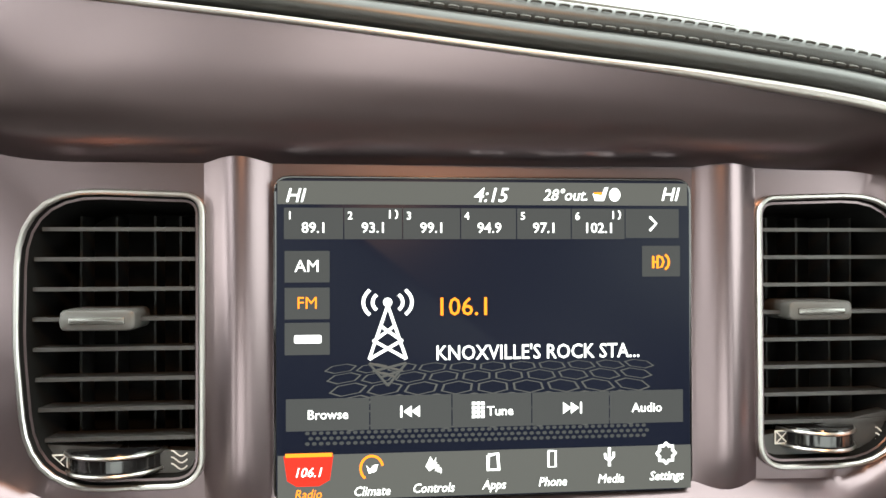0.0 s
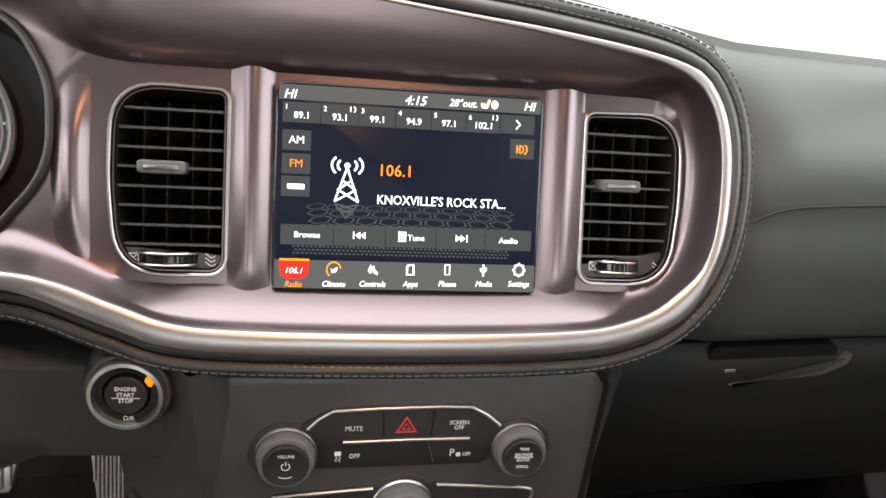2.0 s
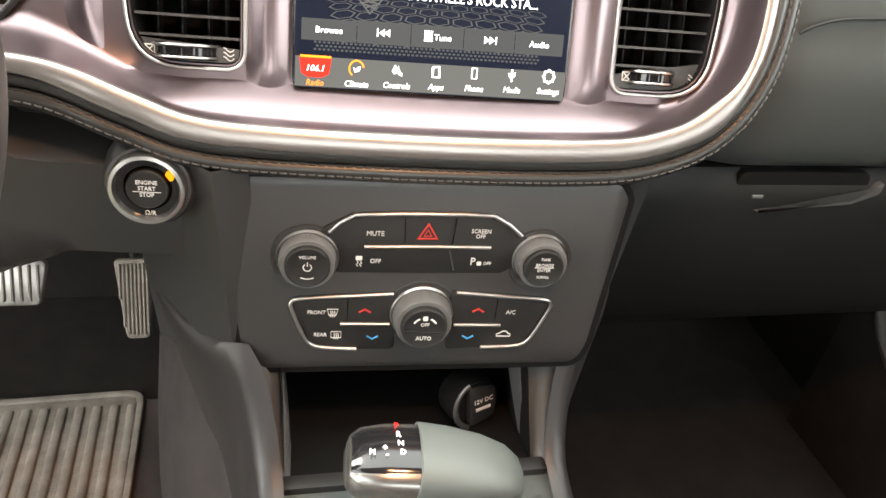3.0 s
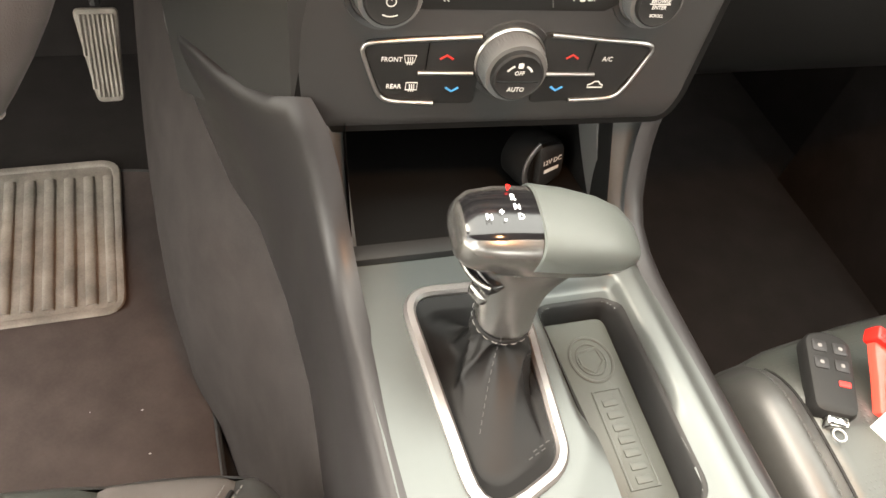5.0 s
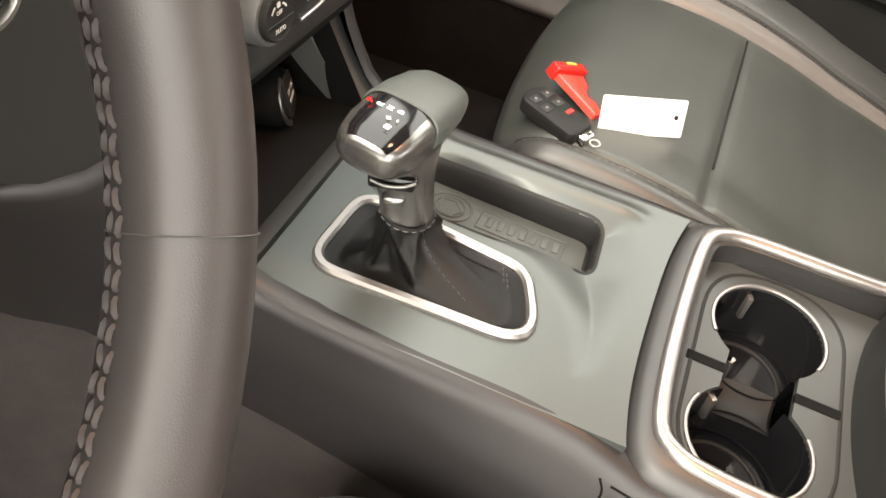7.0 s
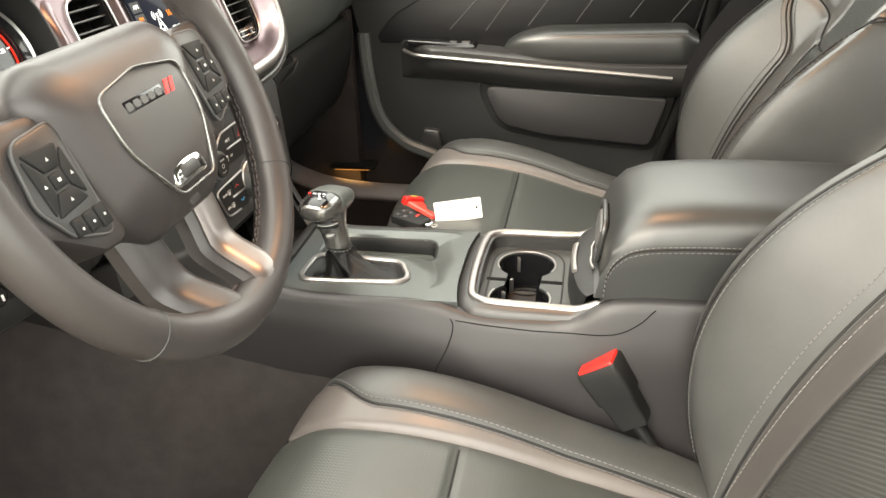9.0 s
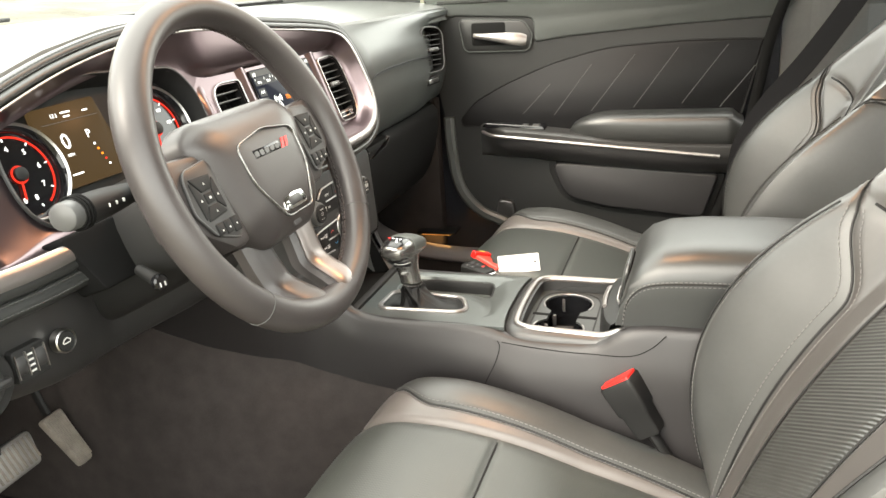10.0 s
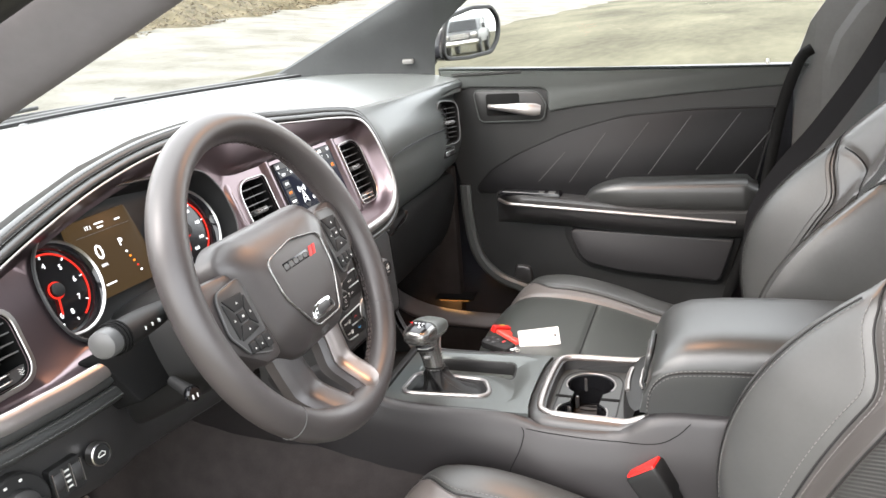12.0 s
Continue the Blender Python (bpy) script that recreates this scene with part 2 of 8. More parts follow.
def rounded(corners, n=5):
    """A 2D outline from (x, y, radius) corners."""
    out = []
    k = len(corners)
    for i in range(k):
        p = V(*corners[i][:2])
        a, b = V(*corners[i - 1][:2]) - p, V(*corners[(i + 1) % k][:2]) - p
        r = corners[i][2]
        if r <= 0:
            out.append(p)
            continue
        half = a.angle(b) / 2
        cut = min(r / math.tan(half), a.length * 0.49, b.length * 0.49)
        r = cut * math.tan(half)
        p0, p1 = p + a.normalized() * cut, p + b.normalized() * cut
        for s in range(n + 1):
            t = s / n
            out.append((p0 * (1 - t) + p * t) * (1 - t) + (p * (1 - t) + p1 * t) * t)
    return out


def rect(x0, y0, x1, y1, r=0.0, n=4):
    return rounded([(x0, y0, r), (x1, y0, r), (x1, y1, r), (x0, y1, r)], n)


def inset(poly, d):
    k, out = len(poly), []
    area = sum(poly[i - 1].x * poly[i].y - poly[i].x * poly[i - 1].y for i in range(k))
    sg = 1 if area > 0 else -1
    for i in range(k):
        a, b = (poly[i] - poly[i - 1]), (poly[(i + 1) % k] - poly[i])
        na, nb = V(-a.y, a.x), V(-b.y, b.x)
        n = (na.normalized() if na.length > 1e-9 else V(0, 0)) + (nb.normalized() if nb.length > 1e-9 else V(0, 0))
        if n.length < 1e-6:
            out.append(poly[i].copy())
            continue
        n.normalize()
        c = max(0.5, n.dot((nb if nb.length > 1e-9 else na).normalized()))
        out.append(poly[i] + n * (sg * (d[i] if isinstance(d, list) else d) / c))
    return out


class Frame:
    """A flat working plane: o, right, up, out."""

    def __init__(self, o, right, up):
        self.o, self.x = Vector(o), Vector(right).normalized()
        u = Vector(up)
        self.y = (u - self.x * u.dot(self.x)).normalized()
        self.z = self.x.cross(self.y)

    def __call__(self, a, b, c=0.0):
        return self.o + self.x * a + self.y * b + self.z * c

    def matrix(self, a=0, b=0, c=0):
        m = Matrix((self.x, self.y, self.z)).transposed().to_4x4()
        m.translation = self(a, b, c)
        return m


def slab(fr, poly, z0, z1, bev=0.0, back=True):
    """A plate with a bevelled front edge on a frame."""
    rings = [[fr(p.x, p.y, z0) for p in poly]]
    if bev > 0:
        rings.append([fr(p.x, p.y, z1 - bev) for p in poly])
        q = inset(poly, bev * 0.35)
        rings.append([fr(p.x, p.y, z1 - bev * 0.3) for p in q])
        q = inset(poly, bev)
        rings.append([fr(p.x, p.y, z1) for p in q])
    else:
        rings.append([fr(p.x, p.y, z1) for p in poly])
    return loft(rings, True, back, True)


def band(fr, poly, w, z0, z1, bev=0.0006):
    """A closed frame of width w inside an outline."""
    q, m, k = inset(poly, w), inset(poly, bev), inset(poly, w - bev)
    return loft([[fr(p.x, p.y, z0) for p in poly], [fr(p.x, p.y, z1 - bev) for p in poly], [fr(p.x, p.y, z1) for p in m], [fr(p.x, p.y, z1) for p in k], [fr(p.x, p.y, z1 - bev) for p in q], [fr(p.x, p.y, z0) for p in q]], True, loop=True)


def sweep(path, profile, normal, closed=False, caps=True):
    """Carry a profile (side, out) along a path; normal is a vector or one vector for each point."""
    k, rings = len(path), []
    for i in range(k):
        a = path[i - 1] if closed or i else path[i]
        b = path[(i + 1) % k] if closed or i < k - 1 else path[i]
        t = (b - a).normalized()
        n = normal[i] if isinstance(normal, list) else Vector(normal)
        s = t.cross(n).normalized()
        o = s.cross(t)
        pr = profile(i / k) if callable(profile) else profile
        rings.append([path[i] + s * x + o * y for x, y in pr])
    return loft(rings, True, caps and not closed, caps and not closed, loop=closed)


def oval(rx, ry, n=12):
    return [(rx * math.cos(2 * math.pi * i / n), ry * math.sin(2 * math.pi * i / n)) for i in range(n)]


def turned(fr, profile, n=40, a=0, b=0, open_=False):
    """A body of revolution about the frame's out axis: profile of (radius, out)."""
    rings = [[fr(a + r * math.cos(2 * math.pi * i / n), b + r * math.sin(2 * math.pi * i / n), h) for i in range(n)] for r, h in profile]
    return loft(rings, True, not open_, not open_)


def box(x0, x1, y0, y1, z0, z1, bev=0.004, seg=2):
    bm = bmesh.new()
    bmesh.ops.create_cube(bm, size=1)
    for v in bm.verts:
        v.co = V((x0 + x1) / 2 + v.co.x * (x1 - x0), (y0 + y1) / 2 + v.co.y * (y1 - y0), (z0 + z1) / 2 + v.co.z * (z1 - z0))
    if bev > 0:
        bmesh.ops.bevel(bm, geom=bm.edges[:], offset=bev, segments=seg, profile=0.6, affect="EDGES")
    return bm


def holed(fr, outer, holes, z):
    """A flat sheet with holes."""
    bm = bmesh.new()
    edges = []
    for poly in (outer, *holes):
        vs = [bm.verts.new(fr(p.x, p.y, z)) for p in poly]
        edges += [bm.edges.new((vs[i - 1], vs[i])) for i in range(len(vs))]
    bmesh.ops.triangle_fill(bm, use_beauty=True, edges=edges)
    return bm


def wall_of(fr, poly, z0, z1):
    return loft([[fr(p.x, p.y, z0) for p in poly], [fr(p.x, p.y, z1) for p in poly]], True)


def lettering(name, body, size, fr, a, b, c, mat, parent, align="CENTER", slant=0.0, turn=0.0, thick=0.00012, squash=1.0):
    cu = bpy.data.curves.new(name, "FONT")
    cu.body, cu.size, cu.align_x, cu.align_y, cu.shear, cu.extrude, cu.resolution_u = body, size, align, "CENTER", slant, thick, 2
    cu.offset = 0.0 if "M" in body else size * 0.006
    ob = bpy.data.objects.new(name, cu)
    scene.collection.objects.link(ob)
    bpy.context.view_layer.update()
    me = bpy.data.meshes.new_from_object(ob.evaluated_get(bpy.context.evaluated_depsgraph_get()))
    bpy.data.objects.remove(ob)
    bpy.data.curves.remove(cu)
    me.transform(fr.matrix(a, b, c) @ Matrix.Rotation(turn, 4, "Z") @ Matrix.Diagonal((squash, 1, 1, 1)))
    me.name = name
    me.materials.clear()
    me.materials.append(mat)
    out = new(name, me)
    hold(out, parent)
    return out


def stitches(path, normals, mat, parent, name="stitching", length=0.004, gap=0.0022, r=0.0006, side=0.0):
    """A row of small raised thread stitches along a dense path."""
    bm = bmesh.new()
    want, i = 0.0, 0
    pts, acc = [], 0.0
    for a, b in zip(path, path[1:]):
        seg = (b - a).length
        while want <= acc + seg and seg > 0:
            pts.append((a.lerp(b, (want - acc) / seg), (b - a).normalized(), normals[i] if isinstance(normals, list) else normals))
            want += length + gap
        acc += seg
        i += 1
    for p, t, n in pts:
        n = Vector(n)
        s = t.cross(n).normalized()
        n = s.cross(t)
        p = p + s * side
        ring = []
        for q, h in ((-length / 2, 0.0), (-length / 4, r), (length / 4, r), (length / 2, 0.0)):
            c = p + t * q + n * h
            ring.append([bm.verts.new(c + s * r), bm.verts.new(c + n * r), bm.verts.new(c - s * r)])
        for a, b in zip(ring, ring[1:]):
            for k in range(2):
                bm.faces.new((a[k], a[k + 1], b[k + 1], b[k]))
    return part(name, bm, mat, parent)

# ---- the ground outside and the shell of the car ----


def ground_material():
    m = material("worn_asphalt_and_concrete", (0.125, 0.118, 0.082), 0.9, spec=0.03, grain=0.5, grain_scale=40, wear_scale=0.28, dark=(0.045, 0.042, 0.028))
    t, n = m.node_tree, m.node_tree.nodes
    mp = n.new("ShaderNodeMapping")
    mp.inputs["Rotation"].default_value = (0, 0, radians(35))
    mp.inputs["Scale"].default_value = (0.35, 1.3, 1)
    co = [k for k in n if k.bl_idname == "ShaderNodeTexCoord"][0]
    t.links.new(co.outputs["Object"], mp.inputs["Vector"])
    for k in n:
        if k.bl_idname == "ShaderNodeTexNoise" and k.inputs["Scale"].default_value < 10:
            t.links.new(mp.outputs[0], k.inputs["Vector"])
    return m


bm = bmesh.new()
bmesh.ops.create_grid(bm, x_segments=40, y_segments=40, size=400)
ground = tagged(part("ground", bm, ground_material()), "pale worn asphalt car park with light patches", "ground", kind="structure")

CONCRETE = material("pale_gravel_concrete", (0.19, 0.183, 0.163), 0.9, spec=0.03, grain=0.5, grain_scale=60, wear_scale=0.7, dark=(0.095, 0.091, 0.075))
EARTH = material("dry_leafy_earth", (0.16, 0.135, 0.085), 0.95, spec=0.02, grain=0.8, grain_scale=20, wear_scale=1.6, dark=(0.05, 0.042, 0.025))


def bank_foot(x):
    return max(12.0, 13.5 + 0.22 * (x - 6)) + 0.5 * math.sin(x * 0.9) + 0.25 * math.sin(x * 2.7)


def lot_z(y):
    return 0.004 + max(0.0, 0.12 * (y - 8.6))


rows = []
for i in range(81):
    x = -40 + 130 * i / 80
    y0 = 8.6 + 0.35 * math.sin(x * 0.5)
    rows.append([V(x, y0 + (bank_foot(x) - y0) * k / 6, lot_z(y0 + (bank_foot(x) - y0) * k / 6) if k else 0.004) for k in range(7)])
tagged(part("pavement", loft(rows, False), CONCRETE), "pale gravelly concrete lot sloping up ahead of the car", "pavement", kind="structure")
bumpy = random.Random(12)
rows = []
for i in range(161):
    x = -40 + 130 * i / 160
    f = bank_foot(x)
    rows.append([V(x + bumpy.uniform(-0.2, 0.2), f - 0.15 + d, lot_z(f - 0.15) - 0.03 + 0.5 * d + bumpy.uniform(-0.12, 0.12) * min(1, d)) for d in (0, 0.4, 0.9, 1.6, 2.6, 4.0, 6.0, 9.0, 14.0)])
tagged(part("bank", loft(rows, False), EARTH), "brown earth bank strewn with dry leaves behind the lot", "bank", kind="structure")
leaf = random.Random(4)
bm = bmesh.new()
for i in range(9000):
    x = leaf.uniform(-6, 75)
    d = abs(leaf.gauss(0, 2.2)) - 0.5
    y = bank_foot(x) + d
    z = lot_z(bank_foot(x)) + 0.5 * max(0.0, d) + 0.03 + leaf.random() * 0.08
    r, a = leaf.uniform(0.04, 0.10), leaf.uniform(0, 6.28)
    c, q = math.cos(a) * r, math.sin(a) * r
    vs = [bm.verts.new((x + c, y + q, z)), bm.verts.new((x - q * 0.5, y + c * 0.5, z + leaf.uniform(0, 0.05))), bm.verts.new((x - c, y - q, z)), bm.verts.new((x + q * 0.5, y - c * 0.5, z + leaf.uniform(0, 0.05)))]
    bm.faces.new(vs)
LEAF = material("dry_leaves", (0.2, 0.16, 0.10), 0.9, wear=0.4, wear_scale=2, dark=(0.06, 0.045, 0.025))
tagged(part("leaf_litter", bm, LEAF, flat=True), "brown dry leaves along the edge of the lot", "leaves", kind="stuff")


def shell():
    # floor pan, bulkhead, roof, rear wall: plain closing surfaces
    fl = part("floor", box(-0.80, 0.80, -1.6, 0.62, 0.14, 0.205, 0.01), SHADED_CARPET)
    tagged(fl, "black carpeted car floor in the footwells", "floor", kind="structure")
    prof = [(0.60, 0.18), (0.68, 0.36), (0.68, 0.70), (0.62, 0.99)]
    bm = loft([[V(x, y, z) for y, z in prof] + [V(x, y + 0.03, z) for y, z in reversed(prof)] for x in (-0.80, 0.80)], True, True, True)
    tagged(part("wall_front", bm, SHADED_CARPET), "carpeted bulkhead behind the pedals", "bulkhead", kind="structure")
    tagged(part("wall_rear", box(-0.8, 0.8, -1.66, -1.6, 0.14, 1.0, 0.01), LIT_CARPET), "dark rear bulkhead of the cabin", "wall", kind="structure")
    rings = []
    for y, zc, w in ((-1.7, 1.32, 0.56), (-1.2, 1.41, 0.60), (-0.7, 1.425, 0.61), (-0.38, 1.40, 0.60), (-0.24, 1.375, 0.585)):
        up = [V(w * k, y, zc - 0.05 * k * k) for k in (-1, -0.75, -0.5, -0.25, 0, 0.25, 0.5, 0.75, 1)]
        rings.append(up + [p + V(0, 0, 0.03) for p in reversed(up)])
    tagged(part("ceiling", loft(rings, True, True, True), LINER), "light grey cloth headliner under the roof", "ceiling", kind="structure")


shell()


def a_pillar(sx, label):
    path = spline([V(sx * 0.86, 0.36, 0.94), V(sx * 0.80, 0.10, 1.05), V(sx * 0.735, -0.15, 1.175), V(sx * 0.665, -0.40, 1.30), V(sx * 0.60, -0.66, 1.40)], 24)
    pr = [(0.045 * math.cos(a), 0.030 * math.sin(a)) for a in [2 * math.pi * i / 14 for i in range(14)]]
    ob = thing("a_pillar", path[0], label, "pillar", "windscreen pillars")
    part("cover", sweep(path, pr, V(-sx * 0.6, -0.55, 0.6)), PILLAR_SKIN, ob, "mauve grey moulded cover")
    for k, r in ((0.050, 0.012), (0.078, 0.016)):
        part("weather_strip", sweep([p + V(sx * k, -0.02 - 0.2 * k, 0.25 * k) for p in path], oval(r, r, 10), V(-sx * 0.6, -0.55, 0.6)), RUBBER, ob, "black rubber weather strip")
    return ob


a_pillar(-1, "dark grey moulded windscreen pillar beside the driver")


def windscreen():
    rows = []
    for k in range(9):
        t = k / 8
        row = []
        for i in range(13):
            s = -1 + i / 6
            y = (0.66 - 0.20 * s * s) * (1 - t) + (-0.28 - 0.03 * s * s) * t
            row.append(V(s * (0.80 * (1 - t) + 0.60 * t), y, 1.028 * (1 - t) + 1.375 * t + 0.05 * math.sin(math.pi * t)))
        rows.append(row)
    ob = part("windscreen_glass", loft(rows, False), GLASS)
    ob.visible_shadow = False
    tagged(ob, "clear raked windscreen glass of the car", "windscreen", kind="structure")
    low = [V(s * 0.77, 0.655 - 0.20 * s * s, 1.026) for s in [-1 + i / 20 for i in range(41)]]
    tagged(part("windscreen_seal", sweep(low, oval(0.012, 0.007, 8), V(0, 0, 1)), RUBBER), "black rubber seal along the windscreen base", "seal", kind="structure")


windscreen()
hood = []
for k in range(8):
    y = 0.70 + k * 0.18
    hood.append([V(s * (0.80 - 0.02 * k), y - 0.16 * s * s, 0.905 - 0.032 * k - 0.03 * s * s) for s in [-1 + i / 10 for i in range(21)]])
tagged(part("bonnet", loft(hood, False), CAR_PAINT), "dark painted bonnet in front of the windscreen", "bonnet")


def wiper(pts, label):
    ob = thing("windscreen_wiper", pts[0], label, "wiper", "windscreen wipers")
    part("arm", sweep(spline(pts, 14), oval(0.005, 0.003, 8), V(0, 0, 1)), DARK_PLASTIC, ob)
    part("blade", sweep(spline([p + V(0.02, -0.02, 0.012) for p in pts[1:]], 14), oval(0.003, 0.004, 8), V(0, 0, 1)), RUBBER, ob)
    part("pivot_cap", turned(Frame(pts[0], (1, 0, 0), (0, 1, 0)), [(0.018, -0.02), (0.018, 0.002), (0.012, 0.008)], 16), DARK_PLASTIC, ob)


wiper([V(0.40, 0.70, 1.02), V(0.1, 0.69, 1.03), V(-0.25, 0.66, 1.03)], "black windscreen wiper resting on the cowl")
wiper([V(-0.42, 0.64, 1.02), V(-0.6, 0.58, 1.03), V(-0.7, 0.5, 1.03)], "short black wiper end resting on the cowl")

# ---- dashboard ----
D = Frame((0, -0.006, 0.84), (0.9975, -0.07, 0), (0, 0.35, 0.937))
RING = [(-0.70, -0.004), (-0.62, -0.013), (-0.545, -0.013), (-0.46, -0.010), (-0.36, -0.004), (-0.285, 0.002), (-0.229, 0.001), (-0.178, -0.017), (-0.146, -0.028), (-0.10, -0.032), (0.0, -0.033), (0.09, -0.031), (0.136, -0.025), (0.174, -0.007), (0.197, 0.029), (0.203, 0.085), (0.192, 0.129), (0.163, 0.150), (0.086, 0.163), (0.012, 0.171), (-0.112, 0.184), (-0.223, 0.192), (-0.333, 0.187), (-0.439, 0.170), (-0.535, 0.144), (-0.62, 0.115), (-0.69, 0.085), (-0.725, 0.045)]
ring = [p.xy for p in spline([(u, v, 0) for u, v in RING], 240, True)]


def ease(t):
    t = min(max(t, 0), 1)
    return t * t * (3 - 2 * t)


def soft_width(p):
    k = 1 - 0.85 * ease((p.y - 0.05) / 0.03) * ease((-0.24 - p.x) / 0.06)
    return 0.013 + k * (0.017 + 0.016 * ease((p.y - 0.12) / 0.04) * ease((0.10 - p.x) / 0.06)) * ease((0.19 - p.x) / 0.05) * ease((p.x + 0.58) / 0.05)


dash = thing("dashboard", D(0, 0, 0), "dark dashboard with taupe metallic panel and stitched black padding", "dashboard")


def vent_outline(sx):
    u0, u1 = (0.1165, 0.182)
    pts = [(u0, 0.006, 0.010), (u1 - 0.004, 0.006, 0.03), (u1 + 0.001, 0.06, 0.2), (u1, 0.119, 0.03), (u0, 0.117, 0.006)]
    out = rounded([(sx * a - (0.002 if sx < 0 else 0), b, r) for a, b, r in pts], 7)
    return out


VENT_L, VENT_R = vent_outline(-1), vent_outline(1)
VENT_D = rounded([(-0.599, 0.013, 0.022), (-0.597, 0.087, 0.022), (-0.640, 0.080, 0.06), (-0.675, 0.068, 0.02), (-0.675, 0.012, 0.012)], 6)
CLUSTER = rounded([(-0.549, 0.012, 0.06), (-0.266, 0.011, 0.06), (-0.221, 0.066, 0.06), (-0.2215, 0.116, 0.06), (-0.242, 0.154, 0.05), (-0.402, 0.168, 0.2), (-0.553, 0.136, 0.07)], 9)


def dash_bezel():
    widths = []
    for p in ring:
        w = soft_width(p)
        if p.y < 0.004 and -0.21 < p.x < 0.21:
            w = min(w, max(0.011, 0.0005 - p.y))
        if p.y > 0.12 and p.x < 0.19:
            k = ease((p.x + 0.235) / 0.05) * ease((0.175 - p.x) / 0.04)
            w = w * (1 - k) + max(0.016, p.y - 0.1315) * k
        widths.append(w)
    widths = [sum(widths[(i + k) % len(widths)] for k in range(-3, 4)) / 7 for i in range(len(widths))]
    steps = [(0.0, 0.030), (0.18, 0.024), (0.42, 0.013), (0.7, 0.004), (1.0, 0.0)]
    brow = [(0.0, 0.030), (0.30, 0.0262), (0.60, 0.0215), (0.82, 0.0155), (0.92, 0.0095), (0.97, 0.0035), (1.0, 0.0)]
    soft = spline([(f, n, 0) for f, n in steps], 7)
    rings = []
    shelf = [(0.0, 0.030), (0.14, 0.0285), (0.25, 0.0235), (0.33, 0.0190), (0.38, 0.0180), (0.68, 0.0100), (1.0, 0.0)]
    for (f1, n1), (f2, n2), q1 in zip(brow, shelf, soft):
        lows = [ease((0.012 - p.y) / 0.02) * ease((p.x + 0.20) / 0.04) * ease((0.165 - p.x) / 0.04) for p in ring]
        ks = [ease((p.y - 0.125) / 0.02) * ease((p.x + 0.235) / 0.05) * ease((0.185 - p.x) / 0.05) for p in ring]
        q = inset(ring, [w * (f1 * k + f2 * m + q1.x * (1 - k - m)) for w, k, m in zip(widths, ks, lows)])
        rings.append([D(p.x, p.y, n1 * k + n2 * m + q1.y * (1 - k - m)) for p, k, m in zip(q, ks, lows)])
    inner = inset(ring, widths)
    face = holed(D, inner, [inset(VENT_L, 0.001), inset(VENT_R, 0.001), inset(VENT_D, 0.001), CLUSTER], 0.0)
    bm = join(loft(rings, True), face)
    bmesh.ops.remove_doubles(bm, verts=bm.verts, dist=0.0003)
    part("bezel", bm, BEZEL, dash, "taupe metallic painted fascia panel")
    # upright ribs either side of the screen
    for u0, u1 in ((-0.1185, -0.087), (0.0835, 0.1165)):
        rows = []
        for k in range(17):
            t = k / 16
            h = 0.0062 * ease(t / 0.16)
            rows.append([D(u0 + (u1 - u0) * s, -0.020 + 0.160 * t, -0.0006 + h * (0.5 - 0.5 * math.cos(2 * math.pi * s)) ** 0.8) for s in [i / 16 for i in range(17)]])
        part("rib", loft(rows, False), BEZEL, dash)
    # soft shoulder beside the driver-side vent
    way = spline([(-0.1985, 0.134, 0), (-0.2040, 0.105, 0), (-0.2055, 0.070, 0), (-0.2040, 0.030, 0), (-0.1985, -0.004, 0)], 40)
    rows = []
    for i, p in enumerate(way):
        t = i / 39
        h = 0.0060 * ease(t / 0.4) * ease((1 - t) / 0.4)
        rows.append([D(p.x - q, p.y, -0.0006 + h * f) for q, f in ((-0.009, 0.0), (-0.006, 0.22), (-0.003, 0.66), (0.0, 0.93), (0.003, 1.0), (0.006, 0.9), (0.009, 0.66), (0.012, 0.30), (0.0145, 0.06), (0.016, 0.0))])
    part("shoulder", loft(rows, False), BEZEL, dash, "", 80)
    # silver trim line
    pth = [D(p.x, p.y, 0.0335 - 0.0025 * ease((p.y - 0.03) / 0.05)) for p in ring]

    def prof(t):
        p = ring[int(t * len(ring)) % len(ring)]
        w = 0.0024 - 0.0009 * ease((p.y - 0.09) / 0.03) * ease((0.12 - p.x) / 0.1) + 0.0051 * ease((0.02 - p.y) / 0.03) + 0.0015 * ease((p.x - 0.15) / 0.04) + 0.0022 * ease((-0.50 - p.x) / 0.08) * ease((0.03 - p.y) / 0.03)
        return [(w * math.cos(a), (0.0014 + 0.0016 * ease((0.05 - p.y) / 0.06)) * math.sin(a)) for a in [2 * math.pi * i / 10 for i in range(10)]]
    part("silver_trim", sweep(pth, prof, D.z, True), BRIGHT, dash, "satin silver trim line round the fascia", 85)
    # black rolled padding with double stitching
    fat = [1 + 0.55 * ease((-0.25 - p.x) / 0.12) * ease((0.03 - p.y) / 0.03) for p in ring]

    def roll(rx, ry):
        return lambda t: oval(rx * fat[round(t * len(ring)) % len(ring)], ry, 14)
    big = [D(p.x, p.y, 0.025) for p in inset(ring, [-0.0018 - 0.0056 * g for g in fat])]
    part("padding", sweep(big, roll(0.0056, 0.0072), D.z, True), PAD_LEATHER, dash, "black leather roll with stitched edge")
    outer = [D(p.x, p.y, 0.0175) for p in inset(ring, [-0.0178 * g for g in fat])]
    part("padding_edge", sweep(outer, roll(0.0070, 0.0100), D.z, True), PAD_LEATHER, dash)
    for off, n in ((-0.0146, 0.0266), (-0.0212, 0.0264)):
        row = [D(p.x, p.y, n) for p in inset(ring, [off * g for g in fat])]
        stitches(row + row[:1], D.z, PAD_THREAD, dash, length=0.0042, gap=0.0014, r=0.0007)


dash_bezel()


